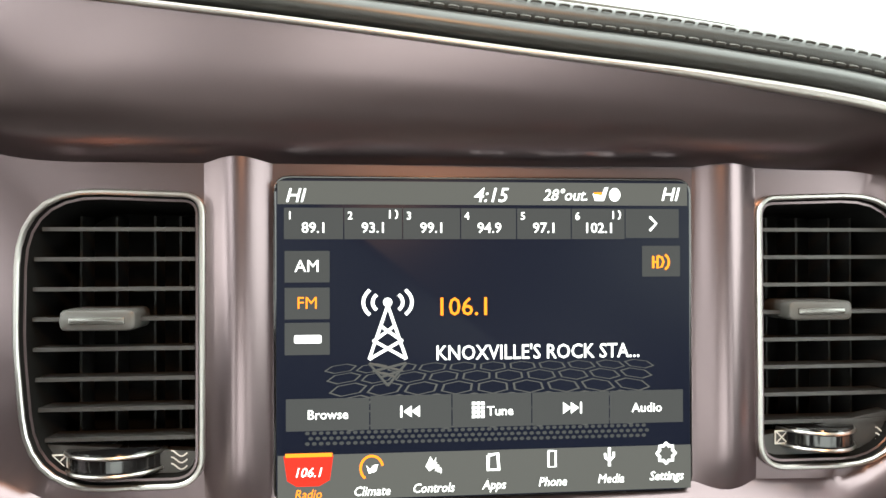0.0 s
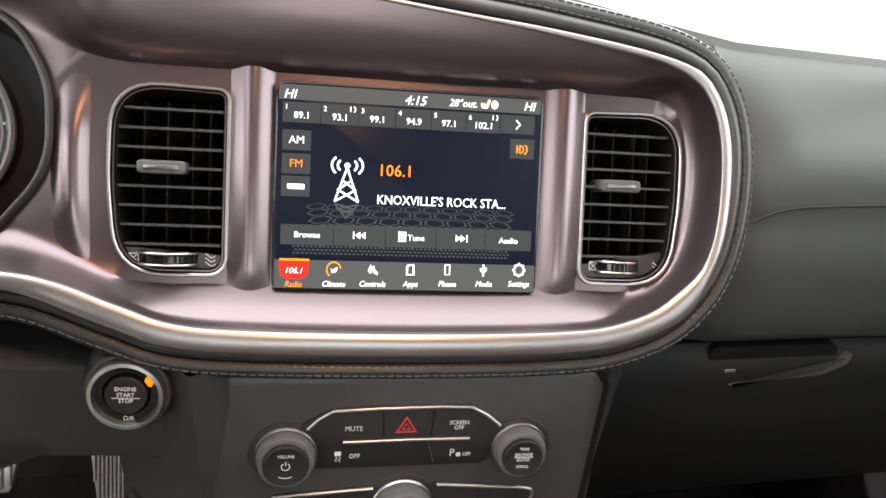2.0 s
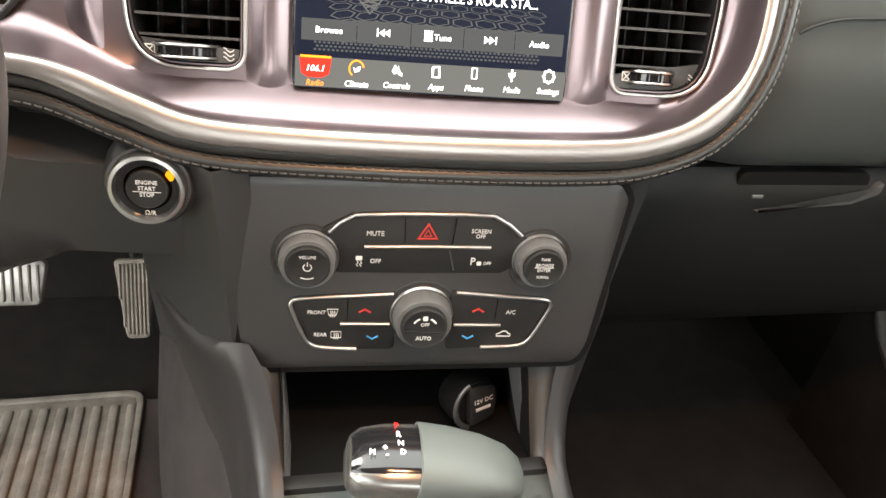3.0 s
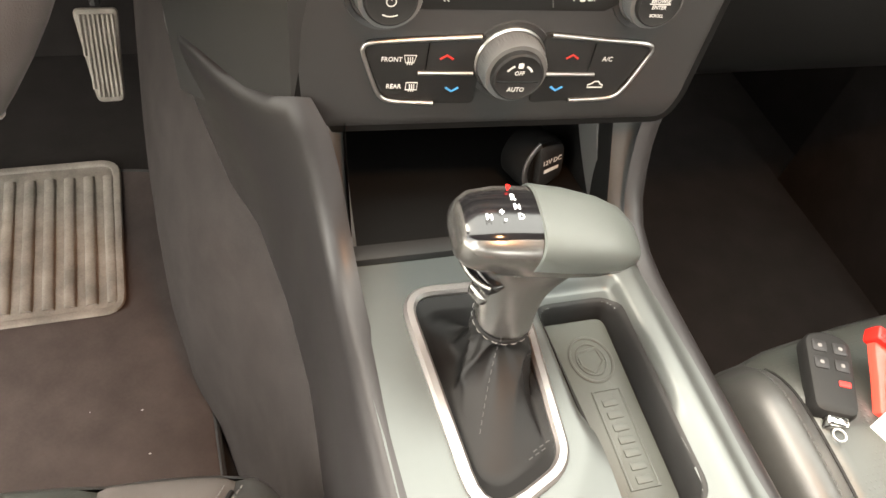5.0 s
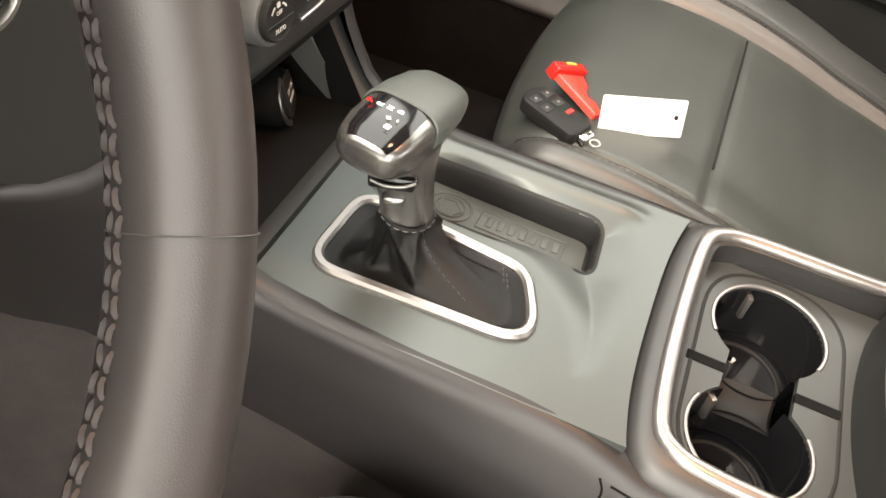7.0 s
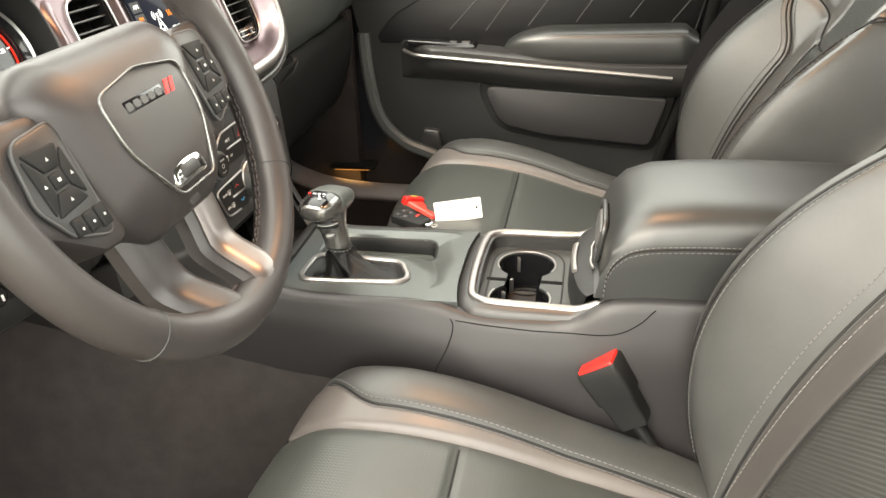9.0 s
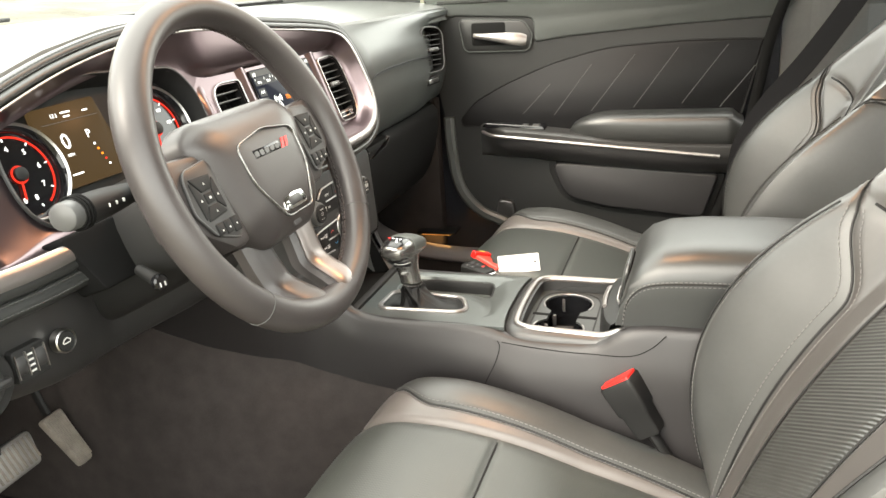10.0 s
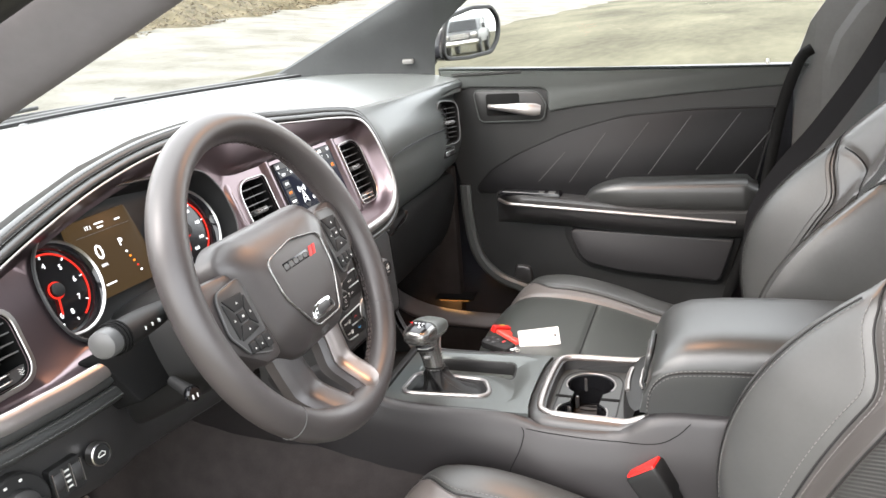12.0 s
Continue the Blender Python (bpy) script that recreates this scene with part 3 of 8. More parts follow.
def top_v(u):
    pts = [(-0.78, 0.05), (-0.72, 0.078), (-0.62, 0.117), (-0.535, 0.145), (-0.439, 0.171), (-0.333, 0.188), (-0.223, 0.193), (-0.112, 0.185), (0.012, 0.172), (0.086, 0.164), (0.163, 0.151), (0.22, 0.142), (0.4, 0.137), (0.8, 0.133)]
    for (a, va), (b, vb) in zip(pts, pts[1:]):
        if u <= b:
            return va + (vb - va) * (u - a) / (b - a)
    return pts[-1][1]


def dash_top():
    rows = []
    n = 64
    for i in range(n + 1):
        u = -0.775 + 1.55 * i / n
        e = D(u, top_v(u) + 0.030, 0.006)
        s = u / 0.77
        by, bz = 0.645 - 0.20 * s * s, 1.022
        row = [e + V(0, -0.004, -0.03), e + V(0, -0.002, -0.008), e]
        for t in (0.04, 0.1, 0.2, 0.35, 0.5, 0.65, 0.8, 0.9, 1.0):
            y = e.y + (by - e.y) * t
            z = e.z + (bz - e.z) * t + 0.012 * math.sin(math.pi * min(1, t * 1.1)) ** 0.6
            row.append(V(e.x + (s * 0.77 - e.x) * t, y, z))
        row.append(V(s * 0.77, by + 0.01, bz - 0.05))
        rows.append(row)
    part("top_pad", loft(rows, False), TOP_PLASTIC, dash, "soft dark grey dashboard top, paled for skylight")
    # defroster slot and small sensor dome
    low = [V(s * 0.70, 0.595 - 0.20 * s * s, 1.0305) for s in [-1 + i / 16 for i in range(33)]]
    part("defroster_slot", sweep(low, [(0.012, 0.002), (0.012, -0.004), (-0.012, -0.004), (-0.012, 0.002)], V(0, 0, 1)), DARK_PLASTIC, dash)
    part("sun_sensor", turned(Frame((-0.09, 0.50, 1.034), (1, 0, 0), (0, 1, 0)), [(0.009, -0.004), (0.009, 0.001), (0.006, 0.004), (0.002, 0.005)], 16), GREY_PLASTIC, dash)


dash_top()


def passenger_side():
    rows = []
    n = 40
    for i in range(n + 1):
        x = 0.205 + 0.575 * i / n
        e = D(x, top_v(x) + 0.030, 0.006)
        f = ease((x - 0.205) / 0.05)
        yy = -0.020 + 0.012 * (1 - f)
        back = 0.02 * ease((x - 0.55) / 0.2)
        pr = [(e.y + 0.012, e.z + 0.002), (e.y - 0.010, e.z - 0.012), (yy + 0.012 + back, 0.955), (yy + 0.003 + back, 0.93), (yy + back, 0.905), (yy + 0.0005 + back, 0.895), (yy - 0.003 + back, 0.86), (yy + 0.004 + back, 0.825), (yy + 0.02 + back, 0.79), (yy + 0.045 + back, 0.772), (yy + 0.10, 0.765)]
        rows.append([p for p in spline([V(x, y, z) for y, z in pr], 30)])
    part("passenger_pad", loft(rows, False), DASH_PLASTIC, dash, "smooth dark grey dashboard skin before the passenger")
    seam = [V(0.232, -0.022, 0.893)] + [V(x, -0.0225 + 0.02 * ease((x - 0.55) / 0.2), z) for x, z in ((0.245, 0.9), (0.27, 0.9045), (0.35, 0.907), (0.45, 0.906), (0.55, 0.902), (0.6, 0.90))]
    part("seam", sweep(spline(seam, 40), oval(0.0012, 0.0012, 6), V(0, -1, 0)), DARK_PLASTIC, dash)
    rows = []
    for i in range(25):
        x = 0.165 + 0.56 * i / 24
        pr = [(0.06, 0.772), (0.020, 0.768), (0.012, 0.74), (0.02, 0.68), (0.05, 0.60), (0.10, 0.56), (0.2, 0.55)]
        rows.append(spline([V(x, y, z) for y, z in pr], 22))
    box_ = thing("glove_box", V(0.44, 0.0, 0.65), "black closed glove box with recessed latch handle", "glove box")
    part("door", loft(rows, False), GLOVE_SHADE, box_)
    G = Frame((0.30, 0.016, 0.758), (1, 0, 0), (0, 0.05, 1))
    # recess is a flat near-black plate, its depth of shade put in colour
    part("latch_recess", slab(G, rect(-0.045, -0.016, 0.075, 0.012, 0.008), -0.01, 0.0012, 0.001), VOID, box_)
    part("latch_handle", slab(G, rounded([(-0.055, -0.024, 0.002), (0.06, -0.010, 0.004), (0.088, 0.006, 0.006), (0.086, -0.006, 0.006), (0.062, -0.0155, 0.004)], 3), 0.0, 0.006, 0.002), GREY_PLASTIC, box_, "grey latch handle")
    part("key_lock", slab(G, rect(-0.03, -0.010, -0.02, -0.007, 0.001), 0.0, 0.004, 0.0005), SILVER, box_)


passenger_side()


def driver_lower():
    rows = []
    for i in range(41):
        x = -0.79 + 0.655 * i / 40
        y0 = -0.018 - 0.11 * (x + 0.177)
        dip = math.exp(-((x + 0.42) / 0.085) ** 2)
        zb = 0.675 + 0.03 * ease((-0.5 - x) / 0.25) + 0.032 * ease((x + 0.3) / 0.1)
        zk = 0.04 * ease((x + 0.32) / 0.08)
        pr = [(y0 + 0.03, 0.845 - zk), (y0 + 0.006, 0.826 - zk * 0.8), (y0, 0.80 - zk * 0.4), (y0 + 0.001, 0.76), (y0 + 0.006, 0.72), (y0 + 0.02, zb + 0.012), (y0 + 0.05, zb), (y0 + 0.20, zb - 0.03), (y0 + 0.38, zb - 0.085)]
        pr = [(y + 0.045 * dip, z - 0.02 * dip) for y, z in pr]
        rows.append(spline([V(x, y, z) for y, z in pr], 30))
    part("knee_panel", loft(rows, False), BLACK_PLASTIC, dash, "black plastic knee panel under the fascia")
    bm = box(-0.15, 0.14, 0.015, 0.12, 0.66, 0.815, 0.01)
    part("stack_surround", bm, BLACK_PLASTIC, dash)
    # tapering cheeks beside the centre stack
    for sx in (-1, 1):
        top = [V(sx * 0.205, 0.05, 0.80), V(sx * 0.165, -0.015, 0.80), V(sx * 0.137, -0.043, 0.80), V(sx * 0.115, -0.034, 0.80)]
        bot = [V(sx * 0.186, 0.05, 0.600), V(sx * 0.149, -0.014, 0.625), V(sx * 0.127, -0.042, 0.655), V(sx * 0.110, -0.034, 0.660)]
        rows = [[a.lerp(b, t) for a, b in zip(top, bot)] for t in (0, 0.25, 0.5, 0.75, 1)]
        part("cheek", loft(rows, False), BLACK_PLASTIC, dash)


driver_lower()

# ---- touch screen ----


def touch_screen():
    S = Frame(D(-0.0875, 0.1255, 0.003), D.x, D.y)
    W, H = 0.1705, 0.1285
    ob = thing("touch_screen", S(W / 2, -H, 0), "lit radio touch screen set into the fascia", "screen")
    part("housing", slab(S, rect(-0.0015, -H - 0.0015, W + 0.0015, 0.0015, 0.007), -0.008, 0.0005, 0.0012), PIANO, ob)
    part("glass", slab(S, rect(0, -H, W, 0, 0.005), 0.0, 0.0012, 0.0003), SCREEN_GLASS, ob, "dark blue lit display glass")

    def at(x, y):
        return (x - 488) / 730 * W, -(y - 322) / 552 * H

    def tile(name, x0, y0, x1, y1, mat, z=0.0014, r=0.0):
        (a, b), (c, d) = at(x0, y0), at(x1, y1)
        return part(name, slab(S, rect(min(a, c), min(b, d), max(a, c), max(b, d), r, 3), 0.0011, z), mat, ob)

    def word(body, x, y, size, mat=UI_WHITE, slant=0.0, align="CENTER", squash=1.0):
        a, b = at(x, y)
        return lettering("text", body, size, S, a, b, 0.00175, mat, ob, align, slant, squash=squash)

    def stroke(name, pts, w, mat, closed=False, z=0.0016):
        path = [S(*at(x, y), z) for x, y in pts]
        return part(name, sweep(path, [(w, 0), (0, 0.0002), (-w, 0), (0, -0.0002)], S.z, closed), mat, ob, flat=True)

    def shape(name, pts, mat, z=0.0018):
        poly = [V(*at(x, y)) for x, y in pts]
        return part(name, slab(S, poly, 0.0012, z), mat, ob, flat=True)

    tile("status_bar", 490, 326, 1214, 366, UI_GREY)
    word("HI", 519, 352, 0.0078, slant=0.25)
    word("4:15", 856, 350, 0.0082, slant=0.25)
    word("28\u00b0out.", 990, 349, 0.0066, slant=0.25, squash=0.95)
    shape("seat_icon", [(1040, 345), (1056, 349), (1062, 334), (1068, 334), (1060, 358), (1044, 358)], UI_WHITE)
    shape("seat_heat_icon", [(1042, 343), (1056, 343), (1056, 347), (1042, 347)], UI_ORANGE, 0.0020)
    disc = [(1080 + 10 * math.cos(a), 347 + 12 * math.sin(a)) for a in [2 * math.pi * i / 14 for i in range(14)]]
    shape("wheel_icon", disc, UI_WHITE)
    word("HI", 1180, 347, 0.0078, slant=0.25)
    xs = [500, 602, 703, 804, 903, 1001, 1099, 1199]
    for i, f in enumerate(("89.1", "93.1", "99.1", "94.9", "97.1", "102.1")):
        tile("preset_button", xs[i] + 1, 372, xs[i + 1] - 1, 426, UI_BUTTON)
        word(f, (xs[i] + xs[i + 1]) / 2 + 1, 407, 0.0059)
        word(str(i + 1), xs[i] + 11, 386, 0.0044)
    for x in (687, 1083):
        stroke("signal_icon", [(x - 6, 376), (x - 6, 390)], 0.0003, UI_WHITE)
        stroke("signal_icon", [(x + 1 + 6 * math.cos(a), 383 + 8 * math.sin(a)) for a in [-1.2 + 0.4 * i for i in range(7)]], 0.0003, UI_WHITE)
    tile("next_page_button", 1100, 372, 1198, 424, UI_BUTTON)
    stroke("chevron", [(1144, 386), (1156, 398), (1144, 411)], 0.0005, UI_WHITE)
    for y, s, m in ((473, "AM", UI_WHITE), (536, "FM", UI_ORANGE)):
        tile("band_button", 502, y - 27, 578, y + 27, UI_BUTTON)
        word(s, 540, y, 0.0068, m)
    tile("band_button", 502, 569, 578, 624, UI_BUTTON)
    tile("text_bar", 518, 590, 564, 604, UI_WHITE, 0.0017, 0.0008)
    tile("hd_button", 1130, 438, 1200, 493, UI_BUTTON)
    stroke("hd_icon", [(1150, 456), (1150, 478)], 0.0005, UI_ORANGE)
    stroke("hd_icon", [(1150, 467), (1158, 467)], 0.0004, UI_ORANGE)
    stroke("hd_icon", [(1158, 456), (1158, 478), (1166, 475), (1169, 467), (1166, 459), (1158, 456)], 0.0005, UI_ORANGE)
    stroke("hd_icon", [(1168 + 11 * math.cos(a), 467 + 14 * math.sin(a)) for a in [-1.2 + 0.4 * i for i in range(7)]], 0.0005, UI_ORANGE)
    # radio mast
    for a, b in (((677, 540), (645, 633)), ((677, 540), (709, 633)), ((645, 633), (703, 600)), ((709, 633), (651, 600)), ((655, 600), (690, 575)), ((699, 600), (664, 575))):
        stroke("mast", [a, b], 0.0006, UI_WHITE)
        stroke("mast_reflection", [(a[0], 640 + (633 - a[1]) * 0.42), (b[0], 640 + (633 - b[1]) * 0.42)], 0.0005, UI_DIM)
    shape("mast_ball", [(677 + 8 * math.cos(q), 535 + 8 * math.sin(q)) for q in [2 * math.pi * i / 12 for i in range(12)]], UI_WHITE)
    for r in (26, 42):
        for sg in (1, -1):
            stroke("radio_wave", [(677 + sg * r * math.cos(q), 535 + r * 0.75 * math.sin(q)) for q in [-0.75 + 0.25 * i for i in range(7)]], 0.0007, UI_WHITE)
    word("106.1", 809, 545, 0.0104, UI_ORANGE)
    word("KNOXVILLE'S ROCK STA...", 942, 625, 0.0084, squash=0.87)
    # honeycomb floor drawn in perspective
    bm = bmesh.new()
    hexes = []
    for j in range(5):
        for i in range(-9, 10):
            cx, cy = (i + 0.5 * (j % 2)) * 1.0, 1.2 + j * 0.87
            hexes.append([(cx + 0.5 * math.cos(math.radians(30 + 60 * k)), cy + 0.5 * math.sin(math.radians(30 + 60 * k))) for k in range(6)])

    def floor_pt(x, y):
        w = 1.0 / (1.0 + 0.16 * y)
        return at(860 + x * 92 * w, 790 - 170 * (1 - w) * 1.95)
    for h in hexes:
        pts = [floor_pt(*p) for p in h]
        if any(not (0.006 < p[0] < W - 0.012 and -0.112 < p[1] < -0.071) for p in pts):
            continue
        c = V(sum(p[0] for p in pts) / 6, sum(p[1] for p in pts) / 6)
        outv = [bm.verts.new(S(c.x + (p[0] - c.x) * 0.98, c.y + (p[1] - c.y) * 0.98, 0.0013)) for p in pts]
        inv = [bm.verts.new(S(c.x + (p[0] - c.x) * 0.84, c.y + (p[1] - c.y) * 0.84, 0.0013)) for p in pts]
        for k in range(6):
            bm.faces.new((outv[k], outv[(k + 1) % 6], inv[(k + 1) % 6], inv[k]))
    part("honeycomb_pattern", bm, UI_DIM, ob, flat=True)
    bm = bmesh.new()
    for j in range(3):
        for i in range(52):
            a, b = at(540 + i * 11.6 + 5.8 * (j % 2), 758 + j * 9)
            bm.faces.new([bm.verts.new(S(a + 0.00105 * math.cos(math.radians(60 * k)), b + 0.00078 * math.sin(math.radians(60 * k)), 0.0013)) for k in range(6)])
    part("fine_honeycomb", bm, UI_BUTTON, ob, flat=True)
    xs = [503, 646, 788, 929, 1069, 1205]
    for i, s in enumerate(("Browse", "", "Tune", "", "Audio")):
        tile("menu_button", xs[i] + 1, 696 + (3 if i == 0 else 0), xs[i + 1] - 1, 754, UI_BUTTON)
        if s:
            word(s, (xs[i] + xs[i + 1]) / 2 + (14 if s == "Tune" else 0), 727, 0.0053)
    for x, sg in ((717, -1), (1000, 1)):
        for k in (-8, 6):
            shape("skip_icon", [(x + sg * (k - 7), 714), (x + sg * (k - 7), 734), (x + sg * (k + 7), 724)], UI_WHITE)
        stroke("skip_icon", [(x + sg * 17, 714), (x + sg * 17, 734)], 0.0004, UI_WHITE)
    for i in range(3):
        for j in range(4):
            tile("keypad_icon", 823 + i * 8, 710 + j * 7.5, 829 + i * 8, 715.5 + j * 7.5, UI_WHITE, 0.0017)
    tile("dock_bar", 490, 795, 1218, 872, UI_GREY)
    shape("radio_tile", [(500, 796), (584, 796), (578, 838), (560, 848), (522, 848), (506, 838)], UI_RED, 0.0016)
    tile("radio_highlight", 503, 792, 582, 798, UI_ORANGE, 0.0018)
    word("106.1", 541, 825, 0.0052, slant=0.25)
    for x, s, m in ((541, "Radio", UI_ORANGE), (649, "Climate", UI_WHITE), (755, "Controls", UI_WHITE), (861, "Apps", UI_WHITE), (965, "Phone", UI_WHITE), (1070, "Media", UI_WHITE), (1172, "Settings", UI_WHITE)):
        word(s, x, 862 - (x - 541) * 0.02, 0.0052, m, slant=0.22, squash=0.90)
    stroke("climate_icon", [(649 + 19 * math.cos(q), 820 + 21 * math.sin(q)) for q in [2.2 + 0.3 * i for i in range(14)]], 0.0005, UI_ORANGE)
    shape("climate_icon", [(640, 815), (646, 822), (652, 815), (660, 814), (656, 826), (644, 829)], UI_WHITE)
    for k in range(3):
        stroke("controls_icon", [(746 + 7 * k, 814 + 5 * k), (760 + 4 * k, 814 + 5 * k), (760 + 4 * k, 828 + 2 * k)], 0.0004, UI_WHITE)
    shape("controls_icon", [(742, 820), (750, 803), (756, 812), (760, 804), (758, 822), (748, 828)], UI_WHITE)
    stroke("apps_icon", [(851, 804), (868, 801), (870, 829), (851, 829), (851, 804)], 0.0007, UI_WHITE)
    stroke("phone_icon", [(958, 799), (971, 799), (971, 827), (958, 827), (958, 799)], 0.0004, UI_WHITE)
    stroke("media_icon", [(1068, 796), (1068, 829)], 0.0006, UI_WHITE)
    stroke("media_icon", [(1060, 806), (1061, 814), (1068, 820), (1076, 812), (1076, 804)], 0.0005, UI_WHITE)
    stroke("gear_icon", [(1172 + (13 if i % 2 else 17) * math.cos(2 * math.pi * i / 16), 809 + (14 if i % 2 else 18) * math.sin(2 * math.pi * i / 16)) for i in range(16)], 0.0007, UI_WHITE, True)


touch_screen()

# ---- air vents ----


def air_vent(fr, poly, label, slat_v, u0, u1, tab, wheel, hollow=0.05, group="dashboard air vents", edge=None, rim=0.0022, slat=BLACK_PLASTIC):
    c = V(sum(p.x for p in poly) / len(poly), sum(p.y for p in poly) / len(poly))
    ob = thing("air_vent", fr(c.x, c.y, 0), label, "air vent", group)
    part("surround", band(fr, inset(poly, -0.0008 - rim), rim, -0.002, 0.0035), edge or SILVER, ob, "" if edge else "thin satin silver surround")
    inner = inset(poly, -0.0008)
    q = inset(poly, 0.004)
    part("housing", loft([[fr(p.x, p.y, 0.002) for p in inner], [fr(p.x, p.y, -0.004) for p in inset(poly, 0.0015)], [fr(p.x, p.y, -hollow) for p in q]], True, False, True), VOID, ob)
    k = len(slat_v)
    for v in slat_v:
        prof = [(-0.0008, -0.0035), (0.0008, -0.0035), (0.0003, -0.019), (-0.0003, -0.019)]

        def span(vv):
            xs = []
            for a, b in zip(poly, poly[1:] + poly[:1]):
                if (a.y - vv) * (b.y - vv) <= 0 and abs(a.y - b.y) > 1e-7:
                    xs.append(a.x + (b.x - a.x) * (vv - a.y) / (b.y - a.y))
            return min(xs) + 0.002, max(xs) - 0.002
        a, b = span(v)
        part("slat", loft([[fr(x, v + y, z) for y, z in prof] for x in (a, a + (b - a) / 2, b)], True, True, True), slat, ob)
    for x in ([u0 + (u1 - u0) * t for t in (0.2, 0.42, 0.66, 0.82)]):
        vs = slat_v
        part("vane", box(0, 0.001, 0, 0.016, 0, max(vs) - min(vs) + 0.012, 0.0), DARK_PLASTIC, ob, flat=True).data.transform(fr.matrix(x, min(vs) - 0.006, -0.021) @ Matrix(((1, 0, 0, 0), (0, 0, 1, 0), (0, -1, 0, 0), (0, 0, 0, 1))))
    if tab:
        tu, tv = tab
        t = part("tab", slab(fr, rounded([(tu - 0.0145, tv - 0.0042, 0.003), (tu + 0.0145, tv - 0.0042, 0.003), (tu + 0.0145, tv + 0.0042, 0.003), (tu - 0.0145, tv + 0.0042, 0.003)], 3), -0.018, 0.004, 0.0015), GREY_PLASTIC, ob)
        part("tab_insert", slab(fr, rect(tu - 0.0105, tv - 0.0016, tu + 0.0105, tv + 0.0012, 0.0005, 2), 0.0035, 0.005, 0.0005), KNOB_METAL, t, "grey metal insert of the tab")
    if wheel:
        wu, wv, ww = wheel
        Wf = Frame(fr(wu, wv, -0.016), fr.x, fr.z)
        low = [p for p in inset(poly, 0.0018) if p.y < wv + 0.011]
        part("base_panel", slab(fr, [V(p.x, p.y) for p in low], -0.012, -0.0045), BLACK_PLASTIC, ob)
        prof = [(0.024, -0.0048), (0.0248, -0.0030), (0.0238, -0.0022), (0.0238, 0.0022), (0.0248, 0.0030), (0.024, 0.0048)]
        w = part("thumb_wheel", turned(Wf, prof, 40), PIANO, ob)
        w.data.transform(Matrix.Translation(Wf.o) @ Matrix.Diagonal((ww / 0.04, 1, 1, 1)) @ Matrix.Translation(-Wf.o))
        for z in (-0.0035, 0.0035):
            rim = [Wf(0.0248 * math.cos(a) * ww / 0.04, 0.0248 * math.sin(a), z) for a in [0.35 + (math.pi - 0.7) * i / 24 for i in range(25)]]
            part("wheel_edge", sweep(rim, oval(0.0006, 0.0008, 6), Wf.z), SILVER, ob, "satin silver wheel edge")
        x0 = u0 + 0.011 if u0 < u1 else u0
        sq = rect(x0 - 0.0032, wv - 0.003, x0 + 0.0032, wv + 0.003)
        part("closed_icon", band(fr, sq, 0.0006, -0.0041, -0.0036, 0.0001), WHITE_INK, ob, flat=True)
        for s in (1, -1):
            part("closed_icon", sweep([fr(x0 - 0.0026, wv - 0.0026 * s, -0.0037), fr(x0 + 0.0026, wv + 0.0026 * s, -0.0037)], [(0.0003, 0), (0, 0.0001), (-0.0003, 0), (0, -0.0001)], fr.z), WHITE_INK, ob, flat=True)
        x1 = u1 - 0.008
        for k in range(3):
            pts = [fr(x1 - 0.0032 + 0.0009 * j, wv - 0.003 + 0.0026 * k + 0.0012 * math.cos(j * 0.7), -0.0037) for j in range(8)]
            part("open_icon", sweep(pts, [(0.0003, 0), (0, 0.0001), (-0.0003, 0), (0, -0.0001)], fr.z), WHITE_INK, ob, flat=True)
    return ob


SLATS = [0.1055 - 0.0119 * i for i in range(8)]
air_vent(D, VENT_L, "tall black air vent with silver surround beside the screen", SLATS, -0.1835, -0.1185, (-0.156, SLATS[3]), (-0.152, 0.0135, 0.034))
air_vent(D, VENT_R, "tall black air vent with silver surround beyond the screen", SLATS, 0.1165, 0.182, (0.1415, SLATS[3] + 0.001), (0.1445, 0.0155, 0.030))
air_vent(D, VENT_D, "black air vent with silver surround near the driver door", [0.0735 - 0.0105 * i for i in range(4)], -0.675, -0.599, (-0.640, 0.0525), (-0.640, 0.0225, 0.036), rim=0.0055, slat=GREY_PLASTIC)
EV = Frame((0.600, -0.027, 0.910), (0.84, -0.50, 0.0), (0.06, 0.08, 1))
air_vent(EV, rounded([(-0.026, -0.046, 0.014), (0.024, -0.042, 0.018), (0.030, 0.046, 0.024), (-0.030, 0.054, 0.018)], 5), "narrow black air vent at the passenger end of the dashboard", [0.035 - 0.011 * i for i in range(7)], -0.02, 0.02, (0.0, 0.003), None, 0.03, edge=GREY_PLASTIC)
EL = Frame((0.588, -0.026, 0.846), (0.93, -0.36, 0.10), (0, 0, 1))
lk = thing("side_vent_dial", EL(0, 0, 0), "small black vent dial with chrome edge on the dashboard end", "vent dial")
part("recess", slab(EL, rect(-0.022, -0.009, 0.022, 0.009, 0.004), -0.006, 0.002, 0.001), DARK_PLASTIC, lk)
part("dial", slab(EL, rect(-0.017, -0.005, 0.017, 0.004, 0.002), 0.0, 0.004, 0.001), CHROME, lk)

# ---- centre stack controls ----
P = Frame((0, -0.046, 0.73), (0.9975, -0.07, 0), (0, 0.09, 0.996))


def line_on(fr, pts, w, mat, parent, name, z=0.0005, closed=False, h=0.0006, label=""):
    path = [fr(a, b, z) for a, b in pts]
    return part(name, sweep(path, [(w, -h), (w, h * 0.4), (w * 0.5, h), (-w * 0.5, h), (-w, h * 0.4), (-w, -h)], fr.z, closed), mat, parent, label, 65)


